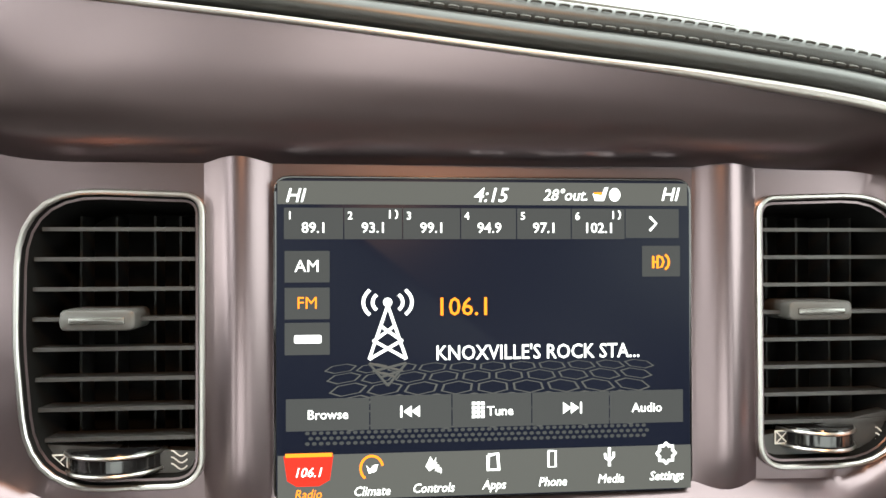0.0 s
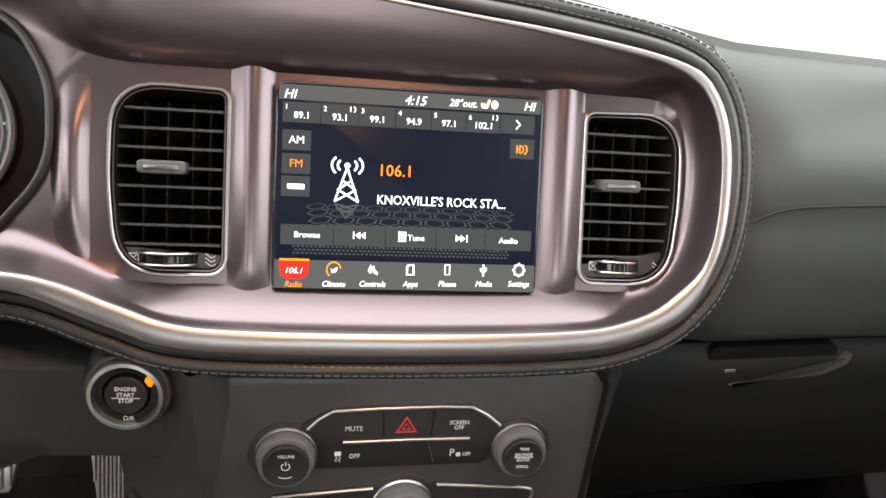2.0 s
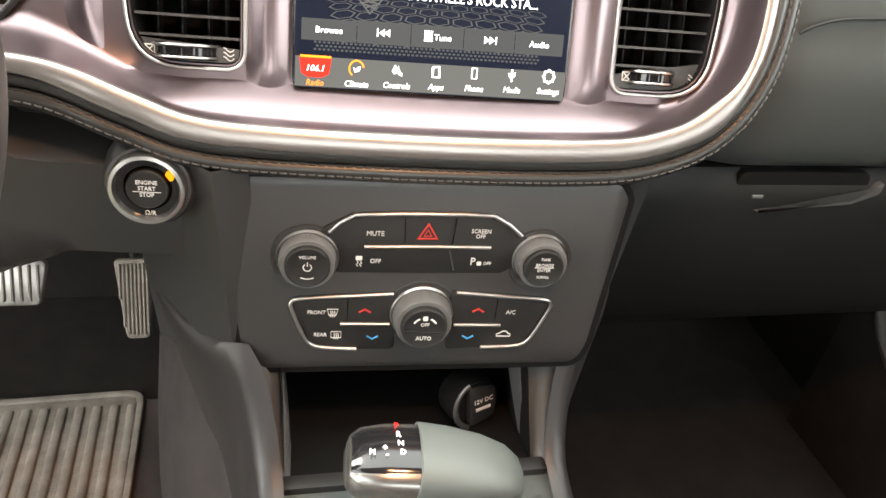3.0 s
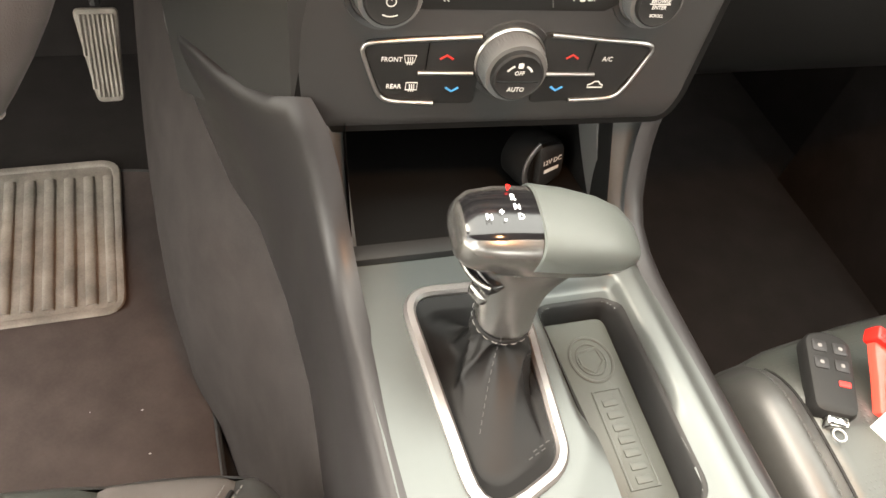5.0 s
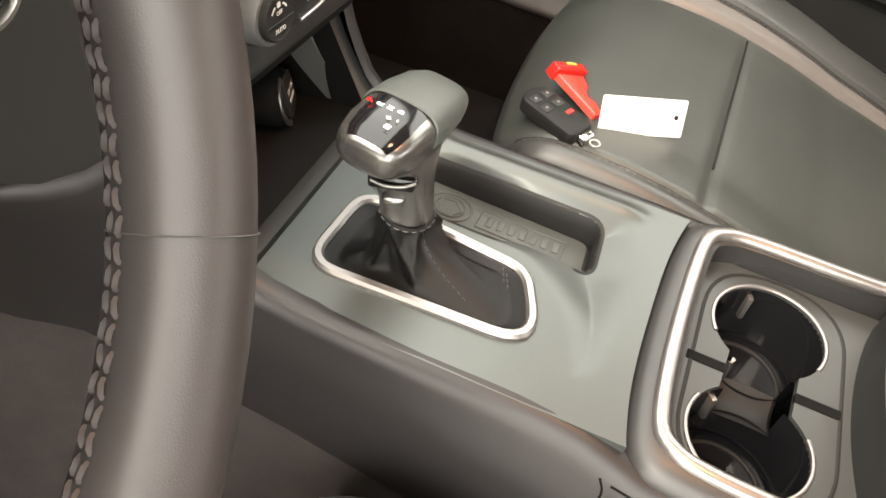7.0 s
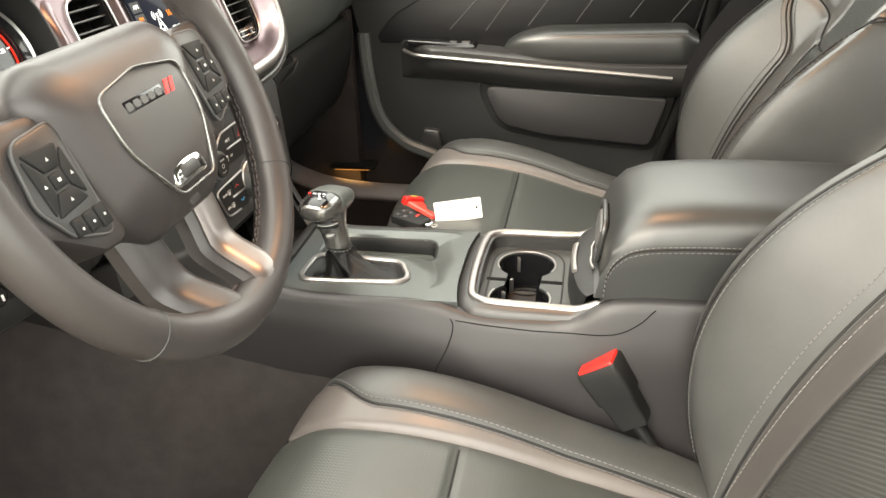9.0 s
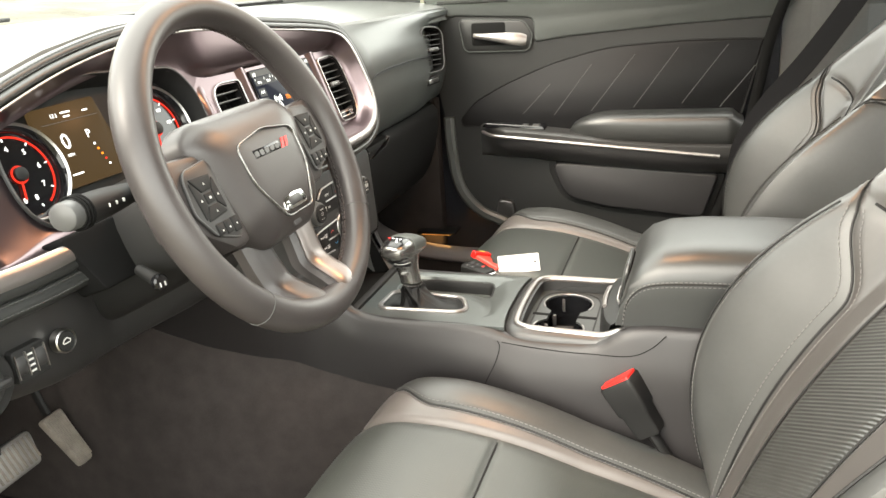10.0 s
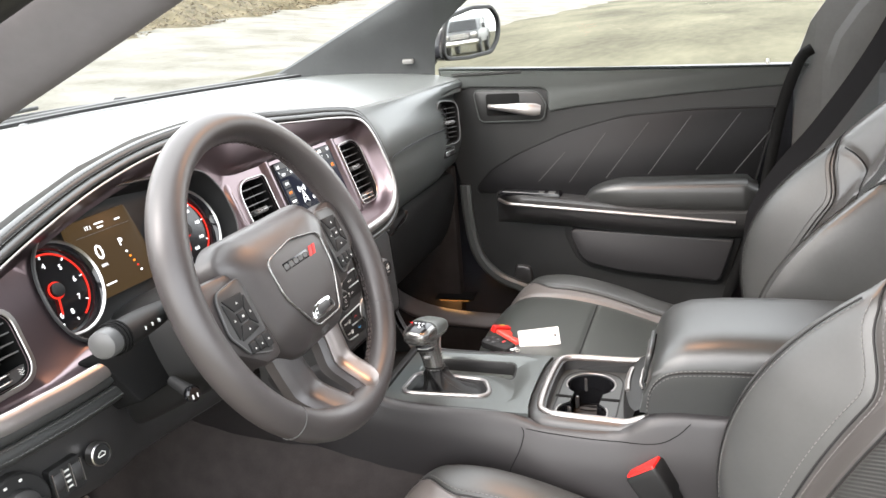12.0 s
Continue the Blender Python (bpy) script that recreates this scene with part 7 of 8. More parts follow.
def seat(o, label, plain=0, back=0.0):
    ob = thing("car_seat", o + V(0, -0.25, -0.33), label, "seat", "front seats")

    def place(fn):
        return lambda x, t: o + fn(x, t)
    cs, bs = place(lambda x, t: seat_shape(x, t, plain)), place(lambda x, t: back_shape(x, t, 0 if plain else -1) + V(0, -back, 0))
    part("cushion", seat_mesh(lambda u, t: cs(u * (0.130 + 0.022 * t), t), -1, 1, 0, 1, 22, 110), PERFORATED, ob, "perforated black leather cushion")
    part("backrest", seat_mesh(bs, -0.085, 0.085, 0, 1, 18, 80), RIBBED, ob, "finely ribbed black leather backrest")
    for sx in (-1, 1):
        def taper(a, b):
            return lambda u, t: cs(sx * ((a(t)) + (b(t) - a(t)) * u), t)
        inner, seam, edge = (lambda t: 0.130 + 0.022 * t), ((lambda t: 0.201) if sx == plain else seam_x), (lambda t: 0.270)
        part("cushion_accent", seat_mesh(taper(inner, seam), 0, 1, 0, 1, 16, 110), PERFORATED if sx == plain else SEAT_GREY, ob, "" if sx == plain else "taupe grey leather accent panel")
        part("cushion_bolster", seat_mesh(taper(seam, edge), 0, 1, 0, 1, 16, 44), SEAT_LEATHER, ob, "black leather cushion bolster")
        part("backrest_accent", seat_mesh(lambda u, t: bs(sx * (0.085 + (back_seam(t) - 0.085) * u), t), 0, 1, 0, 1, 22, 80), BACK_GREY, ob, "dark taupe leather backrest panel")
        part("backrest_bolster", seat_mesh(lambda u, t: bs(sx * (back_seam(t) + (0.262 - back_seam(t)) * u), t), 0, 1, 0, 1, 30, 80), SEAT_LEATHER, ob, "black leather backrest bolster")
        for fn, x, t0, t1 in ((bs, lambda t: 0.2085, 0.04, 0.64), (bs, lambda t: 0.2175, 0.04, 0.64), (cs, lambda t: 0.243, 0.06, 0.98), (cs, lambda t: seam_x(t) + 0.0055, 0.03, 0.98), (cs, lambda t: seam_x(t) - 0.0055, 0.03, 0.98), (bs, lambda t: back_seam(t) + 0.0085, 0.03, 0.66), (bs, lambda t: back_seam(t) - 0.0085, 0.03, 0.66)):
            if (fn is cs and sx == plain) or (fn is bs and sx < 0 and plain == 0):
                continue
            pts = [fn(sx * x(t0 + (t1 - t0) * i / 90), t0 + (t1 - t0) * i / 90) for i in range(91)]
            nn = V(0, 0.1, 1) if fn is cs else V(sx * 0.5, 0.8, 0.4)
            up = []
            for i in range(91):
                t = t0 + (t1 - t0) * i / 90
                q = (fn(sx * x(t) + 0.001, t) - fn(sx * x(t) - 0.001, t)).cross(fn(sx * x(t), t + 0.01) - fn(sx * x(t), t - 0.01)).normalized()
                up.append(q if q.dot(nn) > 0 else -q)
            stitches([p + q * 0.0010 for p, q in zip(pts, up)], up, DARK_THREAD if plain else THREAD, ob, length=0.0046, gap=0.0022, r=0.0006)
        if sx == plain:
            crest = [cs(sx * 0.224, 0.05 + 0.9 * i / 80) + V(0, 0, 0.0008) for i in range(81)]
            stitches(crest, V(0, 0.1, 1), DARK_THREAD, ob, length=0.0042, gap=0.0022, r=0.0005)
        cut = [cs(sx * seam(i / 60), i / 60) + V(0, 0, 0.0022) for i in range(2, 60)]
        part("cushion_welt", sweep(cut, oval(0.0016, 0.0014, 6), V(0, 0, 1)), DARK_PLASTIC, ob)
        for x, last in (((lambda t: back_seam(t) - 0.0026, 45), (lambda t: back_seam(t) + 0.0026, 45)) if plain else ((back_seam, 45),)) + ((lambda t: 0.085, 36), (lambda t: 0.213, 40)):
            cut = [bs(sx * x(i / 60), i / 60) + V(0, 0.0026, 0.0013) for i in range(1, last)]
            part("backrest_welt", sweep(cut, oval(0.0016, 0.0014, 6), V(0, 0.9, 0.45)), DARK_PLASTIC, ob)
        cut = [bs(sx * x, 0.58 + 0.10 * ease((x / 0.262 - 0.2) / 0.5)) + V(0, 0.0022, 0.0011) for x in [0.190 * i / 30 for i in range(31)]]
        part("shoulder_welt", sweep(cut, oval(0.0018, 0.0016, 6), V(0, 0.9, 0.45)), DARK_PLASTIC, ob)
        # outer flank
        fl = [[cs(sx * 0.270, t), cs(sx * 0.270, t) + V(sx * 0.004, 0, -0.06), cs(sx * 0.270, t) + V(-sx * 0.01, 0, -0.16)] for t in [i / 20 for i in range(21)]]
        part("cushion_flank", loft(fl, False), SEAT_LEATHER, ob)
        bf = [[bs(sx * 0.262, t), bs(sx * 0.262, t) + V(sx * 0.002, -0.03, -0.01), bs(sx * 0.262, t) + V(-sx * 0.02, -0.09, -0.03)] for t in [i / 20 for i in range(21)]]
        part("backrest_flank", loft(bf, False), SEAT_LEATHER, ob)
    across = [cs(-0.128 + 0.256 * i / 30, 0.395) + V(0, 0, 0.0022) for i in range(31)]
    part("cross_welt", sweep(across, oval(0.0012, 0.0012, 6), V(0, 0, 1)), DARK_PLASTIC, ob)
    front = [[cs(x, 0), cs(x, 0) + V(0, 0.0045, -0.006), cs(x, 0) + V(0, 0.0065, -0.016), cs(x, 0) + V(0, 0.004, -0.034), cs(x, 0) + V(0, -0.008, -0.07), cs(x, 0) + V(0, -0.04, -0.15)] for x in [-0.27 + 0.54 * i / 24 for i in range(25)]]
    part("cushion_front", loft(front, False), SEAT_LEATHER, ob)
    rear = [[bs(x, t) + V(0, -0.11 + 0.02 * abs(x) / 0.26, -0.035) for x in [-0.262 + 0.524 * i / 10 for i in range(11)]] for t in [i / 10 for i in range(11)]]
    part("backrest_shell", loft(rear, False), BLACK_PLASTIC, ob)
    part("seat_base", box(o.x - 0.22, o.x + 0.22, o.y - 0.46, o.y - 0.06, 0.20, o.z - 0.10, 0.02), DARK_PLASTIC, ob)
    # head restraint
    lean = radians(22)
    for dx in (-0.05, 0.05):
        a = o + V(0, -back, 0) + back_shape(0.0, 0.97) + V(dx, -0.035, -0.02)
        part("headrest_post", sweep([a, a + V(0, -math.sin(lean), math.cos(lean)) * 0.13], oval(0.006, 0.006, 10), V(1, 0, 0)), CHROME, ob)
    hc = o + V(0, -back, 0) + back_shape(0.0, 1.0) + V(0, -0.055, 0.13)
    rows = []
    for i in range(13):
        u = -1 + i / 6
        w = (1 - abs(u) ** 3.5) ** 0.5 if abs(u) < 1 else 0.02
        rows.append([hc + V(0.13 * u, 0.045 * w * math.copysign(abs(math.cos(a)) ** 0.7, math.cos(a)), 0.095 * max(w, 0.25) * math.copysign(abs(math.sin(a)) ** 0.7, math.sin(a))) for a in [2 * math.pi * k / 20 for k in range(20)]])
    part("headrest", loft(rows, True, True, True), SEAT_LEATHER, ob)
    return ob


seat(V(-0.392, -0.172, 0.497), "black leather driver seat with taupe accents and stitching")
seat(V(0.402, -0.165, 0.520), "black leather passenger seat with taupe accents and stitching", -1, 0.055)


def buckle(base, tip, label):
    ob = thing("seat_belt_buckle", base, label, "belt buckle")
    d = (tip - base).normalized()
    F = Frame(tip, V(1, -0.25, 0), d.cross(V(1, -0.25, 0).normalized()))
    out = rounded([(-0.019, -0.026, 0.006), (0.019, -0.026, 0.006), (0.019, 0.026, 0.006), (-0.019, 0.026, 0.006)], 4)
    rows = []
    for z, s in ((-0.088, 0.66), (-0.082, 0.74), (-0.050, 0.80), (-0.046, 0.92), (-0.012, 1.0), (-0.002, 1.0), (0.0, 0.94)):
        rows.append([F(p.x * s, p.y * s, z) for p in out])
    part("body", loft(rows, True, True, True), DARK_PLASTIC, ob)
    part("release_button", slab(F, rect(-0.0165, -0.0235, 0.0145, 0.0225, 0.003), -0.006, 0.0035, 0.0012), RED_PLASTIC, ob, "red release button")
    part("slot", slab(F, rect(0.0158, -0.019, 0.0178, 0.019, 0.0006), -0.002, 0.0008), PIANO, ob)
    st = spline([F(0, 0, -0.085), F(0.002, 0, -0.14), F(0.004, 0.0, -0.20)], 24)
    part("stalk", sweep(st, lambda t: oval(0.006 + 0.001 * math.cos(t * 150), 0.011 + 0.001 * math.cos(t * 150), 12), V(1, 0, 0)), DARK_PLASTIC, ob)
    return ob


buckle(V(-0.160, -0.585, 0.43), V(-0.146, -0.518, 0.530), "black belt buckle with red button beside the console")


buckle(V(0.165, -0.62, 0.47), V(0.142, -0.545, 0.575), "black belt buckle with red button beside the armrest")


def belt():
    ob = thing("seat_belt", V(0.60, -0.80, 0.55), "black webbing seat belt hanging beside the passenger seat", "seat belt")
    pts = spline([V(0.655, -0.985, 1.24), V(0.66, -0.955, 1.115), V(0.66, -0.898, 0.996), V(0.66, -0.814, 0.865), V(0.66, -0.753, 0.787), V(0.66, -0.715, 0.725), V(0.66, -0.69, 0.65), V(0.66, -0.69, 0.45)], 40)
    part("webbing", sweep(pts, [(0.024, 0.0008), (-0.024, 0.0008), (-0.024, -0.0008), (0.024, -0.0008)], V(-0.75, 0.6, 0.2)), BELT, ob)
    part("upper_guide", box(0.64, 0.68, -0.97, -0.90, 1.22, 1.27, 0.01), DARK_PLASTIC, ob)


belt()

# ---- passenger door ----


def door_x(y, z):
    """Inner skin of the closed passenger door."""
    return 0.766


def on_door(y, z, d=0.0):
    return V(door_x(y, z) - d, y, z)


class DoorFrame(Frame):
    """Plan (forward, up) on the door; out is towards the cabin."""

    def __call__(self, a, b, c=0.0):
        return on_door(a, b, c)


DF = DoorFrame((0.77, 0, 0), (0, -1, 0), (0, 0, 1))


def skin(poly, d0, d1, bev=0.004, n=None):
    """A raised panel that follows the door; poly in (y, z)."""
    rings = [[on_door(p.x, p.y, d0) for p in poly], [on_door(p.x, p.y, d1 - bev) for p in poly]]
    q = inset(poly, bev * 0.4)
    rings.append([on_door(p.x, p.y, d1 - bev * 0.3) for p in q])
    q = inset(poly, bev)
    rings.append([on_door(p.x, p.y, d1) for p in q])
    bm = loft(rings, True, True, False)
    last = rings[-1]
    vs = [bm.verts.new(p) for p in last]
    bm.faces.new(vs)
    bmesh.ops.remove_doubles(bm, verts=bm.verts, dist=1e-5)
    return bm


def passenger_door():
    ob = thing("passenger_door", V(0.80, -0.35, 0.22), "closed dark passenger door with stitched leather insert", "car door")
    card = rounded([(0.045, 1.022, 0.004), (-0.35, 1.001, 1.0), (-0.795, 0.988, 0.004), (-0.738, 0.905, 0.02), (-0.700, 0.745, 0.05), (-0.650, 0.53, 0.05), (-0.60, 0.30, 0.02), (-0.30, 0.36, 0.1), (-0.150, 0.452, 0.08), (-0.035, 0.500, 0.07), (-0.008, 0.66, 0.10), (0.02, 0.80, 0.05)], 8)
    bm = loft([[on_door(p.x, p.y, 0.0) for p in card], [on_door(p.x, p.y, -0.05) for p in card]], True, False, True)
    face = holed(DF, card, [], 0.0)
    part("door_card", join(bm, face), CARD_PLASTIC, ob, "dark grey moulded door card")
    # cap along the window
    cap = rounded([(0.045, 1.024, 0.004), (-0.35, 1.003, 1.0), (-0.80, 0.990, 0.004), (-0.765, 0.945, 0.01), (-0.55, 0.935, 0.4), (-0.30, 0.916, 0.3), (-0.225, 0.905, 0.01), (-0.225, 0.962, 0.02), (-0.035, 0.972, 0.02), (0.02, 0.96, 0.01)], 8)
    part("top_cap", skin(cap, -0.01, 0.007, 0.006), DASH_PLASTIC, ob, "soft grey upper door cap")
    part("sill_slot", skin(rect(-0.165, 1.000, 0.01, 1.008, 0.003), 0.0, 0.008, 0.001), DARK_PLASTIC, ob)
    insert = rounded([(-0.735, 0.901, 0.006), (-0.574, 0.902, 0.6), (-0.398, 0.892, 0.5), (-0.265, 0.857, 0.4), (-0.151, 0.810, 0.3), (-0.074, 0.768, 0.1), (-0.034, 0.722, 0.02), (-0.040, 0.706, 0.01), (-0.30, 0.700, 0.1), (-0.695, 0.735, 0.006)], 8)
    ins = part("insert", skin(insert, -0.004, 0.006, 0.005), INSERT_LEATHER, ob, "black leather insert with slanted seams")
    for y0, z0, y1, z1 in ((-0.197, 0.739, -0.256, 0.801), (-0.274, 0.738, -0.351, 0.840), (-0.363, 0.748, -0.449, 0.860), (-0.461, 0.756, -0.544, 0.872), (-0.569, 0.765, -0.650, 0.876), (-0.650, 0.754, -0.715, 0.838)):
        pts = [on_door(y0 + (y1 - y0) * t, z0 + (z1 - z0) * t, 0.0065) for t in [-0.04 + 1.16 * i / 20 for i in range(21)]]
        part("insert_seam", sweep(pts, oval(0.0009, 0.0006, 6), V(-1, 0, 0)), DOOR_THREAD, ins)
    part("insert_welt", sweep([on_door(p.x, p.y, 0.0055) for p in insert], oval(0.0016, 0.0016, 6), V(-1, 0, 0), True), DARK_PLASTIC, ins)
    # pull handle
    pod = rounded([(-0.042, 0.966, 0.015), (-0.205, 0.958, 0.03), (-0.222, 0.925, 0.02), (-0.215, 0.888, 0.02), (-0.055, 0.888, 0.02)], 6)
    h = part("handle_pod", skin(pod, -0.004, 0.010, 0.004), CARD_PLASTIC, ob)
    part("pod_rim", sweep([on_door(p.x, p.y, 0.0085) for p in pod], oval(0.0014, 0.0014, 6), V(-1, 0, 0), True), DASH_PLASTIC, h)
    # near-black plate on the pod in place of the shaded finger recess
    part("handle_recess", skin(rect(-0.158, 0.902, -0.074, 0.956, 0.008), 0.004, 0.0112, 0.002), VOID, h)
    hp = spline([on_door(-0.082, 0.926, 0.014), on_door(-0.10, 0.925, 0.022), on_door(-0.135, 0.9225, 0.026), on_door(-0.175, 0.918, 0.024), on_door(-0.208, 0.913, 0.013)], 20)
    part("handle", sweep(hp, lambda t: oval(0.0060 + 0.0090 * ease(t * 1.15) - 0.005 * ease((t - 0.85) / 0.15), 0.0048, 14), V(-1, 0, 0.15)), BRIGHT, h, "satin silver door handle")
    # armrest with switches
    arm = []
    for i in range(41):
        y = -0.085 - 0.61 * i / 40
        zt = 0.7135 - 0.035 * ease((-0.085 - y) / 0.5)
        w = 0.062 * ease((-0.07 - y) / 0.10)
        arm.append([on_door(y, zt + 0.002, 0.0), on_door(y, zt, w * 0.8), on_door(y, zt - 0.004, w), on_door(y, zt - 0.014, w + 0.002), on_door(y, zt - 0.045, w * 0.9), on_door(y, zt - 0.075, w * 0.35), on_door(y, zt - 0.082, 0.0)])
    a = part("armrest", loft([spline(r, 22) for r in arm], False), BLACK_PLASTIC, ob, "black moulded door armrest")
    strip = [on_door(-0.098 - 0.555 * t, 0.6975 - 0.047 * t, 0.066 * ease((-0.06 + 0.098 + 0.555 * t) / 0.08)) for t in [i / 40 for i in range(41)]]
    part("bright_strip", sweep(strip, oval(0.0042, 0.0040, 12), V(-1, 0, 0)), BRIGHT, a, "polished silver strip")
    rows = []
    for i in range(35):
        t = i / 34
        y = -0.308 - 0.392 * t
        grow = math.sqrt(max(0.0, 1 - (1 - min(1, t / 0.30)) ** 2)) * (1 - 0.35 * ease((t - 0.93) / 0.07))
        top = 0.694 + (0.050 + 0.006 * t) * max(grow, 0.06)
        low = 0.690 - (0.010 + 0.016 * t) * max(grow, 0.1)
        w = 0.018 + 0.047 * max(grow, 0.05)
        r = []
        for k in range(20):
            q = math.pi * (0.5 + 1.3 * (k / 19 - 0.5) * 1.0)
            r.append(on_door(y, (top + low) / 2 + (top - low) / 2 * math.copysign(abs(math.cos(q)) ** 0.62, math.cos(q)), w * max(0.0, math.sin(q)) ** 0.45 if math.sin(q) > 0 else -0.004))
        rows.append(r)
    pad = part("armrest_pad", loft(rows, False, False, False), PAD_LEATHER, ob, "padded black leather armrest")
    stitch = [r[7] + V(-0.0006, 0, 0.0003) for r in rows[3:]]
    stitches(spline(stitch, 80), V(-1, 0, 0), THREAD, pad, length=0.004, gap=0.0024, r=0.0005)
    part("switch_bezel", skin(rounded([(-0.098, 0.7115, 0.002), (-0.255, 0.7040, 0.002), (-0.250, 0.7140, 0.004), (-0.110, 0.722, 0.004)], 3), 0.0, 0.045, 0.002), PIANO, a)
    for y in (-0.205, -0.232):
        part("window_switch", box(0.722, 0.742, y - 0.009, y + 0.009, 0.700, 0.717, 0.003), GREY_PLASTIC, a)
    part("switch_mark", box(0.724, 0.73, -0.118, -0.105, 0.7135, 0.7165, 0.0005, 1), SILVER, a)
    # map pocket
    pocket = rounded([(-0.262, 0.622, 0.02), (-0.655, 0.597, 0.01), (-0.622, 0.492, 0.02), (-0.40, 0.512, 0.2), (-0.300, 0.535, 0.06)], 6)
    p = part("map_pocket", skin(pocket, -0.004, 0.024, 0.005), POCKET_GREY, ob, "dark grey map pocket")
    # dark sheet wider than the pocket, drawn as the shadow round it
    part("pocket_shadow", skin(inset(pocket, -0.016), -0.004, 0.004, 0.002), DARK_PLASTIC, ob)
    part("pull_cup", skin(rounded([(-0.125, 0.520, 0.012), (-0.165, 0.515, 0.012), (-0.170, 0.470, 0.01), (-0.120, 0.480, 0.01)], 4), -0.002, 0.014, 0.004), BLACK_PLASTIC, ob)
    edge = spline([V(*q) for q in ((0.757, -0.006, 0.73), (0.752, -0.012, 0.64), (0.75, -0.03, 0.55), (0.75, -0.08, 0.49), (0.75, -0.16, 0.455), (0.75, -0.30, 0.385))], 40)
    part("edge_band", sweep(edge, [(0.013, -0.006), (0.013, 0.006), (0.006, 0.012), (-0.006, 0.012), (-0.013, 0.006), (-0.013, -0.006)], V(-1, 0, 0)), DASH_PLASTIC, ob, "grey moulded door edge")
    seal = spline([V(0.762, -0.80, 1.02), V(0.760, -0.776, 0.998), V(0.758, -0.745, 0.90), V(0.757, -0.722, 0.76), V(0.757, -0.708, 0.68), V(0.757, -0.67, 0.55), V(0.757, -0.62, 0.38)], 40)
    part("door_seal", sweep(seal, oval(0.012, 0.009, 10), V(-1, 0, 0)), VOID, ob, "black rubber door seal")
    # window
    rows = [[V(0.752, 0.06 - 0.86 * s, 1.0 - 0.02 * s) + V(-0.17 * t, -0.10 * t * (1 - s), 0.36 * t) for s in [i / 8 for i in range(9)]] for t in (0, 0.5, 1)]
    g = part("window_glass", loft(rows, False), GLASS, ob)
    g.visible_shadow = False
    part("lock_knob", turned(Frame((0.764, -0.712, 0.986), (1, 0, 0), (0, 1, 0)), [(0.004, 0.0), (0.004, 0.014), (0.003, 0.018)], 12), SILVER, ob)
    part("outer_skin", box(0.83, 0.86, -0.85, 0.10, 0.25, 0.975, 0.01), CAR_PAINT, ob)
    return ob


passenger_door()


def sail_panel():
    ob = thing("mirror_sail_panel", V(0.77, 0.25, 1.02), "dark pillar foot panel with small tweeter badge", "panel")
    inn = spline([V(0.765, 0.60, 0.985), V(0.756, 0.452, 1.044), V(0.723, 0.281, 1.117), V(0.690, 0.112, 1.188), V(0.62, -0.16, 1.30), V(0.575, -0.36, 1.372)], 24)
    out = spline([V(0.775, 0.058, 0.985), V(0.768, 0.052, 1.033), V(0.735, 0.028, 1.107), V(0.700, -0.070, 1.185), V(0.645, -0.24, 1.30), V(0.60, -0.40, 1.372)], 24)
    rows = []
    for a, b in zip(inn, out):
        n = V(-0.85, -0.35, 0.35)
        rows.append([a + V(0.02, 0.02, 0.0), a] + [a.lerp(b, t) + n * 0.020 * math.sin(math.pi * t) for t in (0.15, 0.3, 0.45, 0.6, 0.75, 0.9)] + [b, b + V(0.03, 0.01, 0)])
    part("panel", loft(rows, False), PILLAR_CLOTH, ob)
    F = Frame((0.748, 0.115, 1.045), (0.15, -1, 0), (-0.3, 0, 1))
    part("tweeter_badge", slab(F, rect(-0.014, -0.006, 0.014, 0.006, 0.004), -0.004, 0.003, 0.001), SILVER, ob)


sail_panel()


def side_mirror():
    ob = thing("door_mirror", V(0.93, 0.05, 1.02), "black door mirror outside the passenger window", "door mirror")
    F = Frame((0.958, 0.0, 1.096), (0.96, -0.27, 0), (0.0, 0.036, 1))
    out = rounded([(-0.160, -0.056, 0.03), (-0.04, -0.063, 0.2), (0.080, -0.059, 0.05), (0.126, -0.025, 0.06), (0.136, 0.028, 0.04), (0.098, 0.061, 0.04), (0.0, 0.063, 0.2), (-0.13, 0.044, 0.05)], 6)
    rows = [[F(p.x * s, p.y * s, z) for p in out] for s, z in ((1.0, 0.0), (1.05, -0.01), (1.03, -0.05), (0.85, -0.09), (0.5, -0.11))]
    part("housing", loft(rows, True, False, True), CAR_PAINT, ob)
    part("rim", band(F, inset(out, -0.004), 0.010, -0.012, 0.003, 0.002), DARK_PLASTIC, ob)
    part("mirror_glass", slab(F, inset(out, 0.005), -0.010, -0.003), MIRROR, ob, "clean mirror glass")
    part("foot", sweep(spline([V(0.79, 0.10, 1.005), V(0.83, 0.10, 1.020), V(0.86, 0.09, 1.045)], 10), oval(0.022, 0.014, 12), V(0, 0, 1)), DARK_PLASTIC, ob)


side_mirror()


def pillar_b():
    for sx, lab in ((1, "grey cloth covered door pillar behind the passenger"), (-1, "grey cloth covered door pillar behind the driver")):
        path = spline([V(sx * 0.80, -0.90, 0.20), V(sx * 0.785, -0.885, 0.9), V(sx * 0.76, -0.895, 1.02), V(sx * 0.715, -0.985, 1.15), V(sx * 0.62, -1.12, 1.38)], 24)
        tagged(part("b_pillar", sweep(path, [(0.115, -0.020), (0.114, 0.002), (0.080, 0.014), (0.060, 0.024), (0.048, 0.030), (0.0, 0.026), (-0.045, 0.016), (-0.060, 0.006), (-0.115, -0.002), (-0.115, -0.020)], V(-1, 0, 0.2)), PILLAR_GREY, angle=20), lab, "pillar", "door pillars")


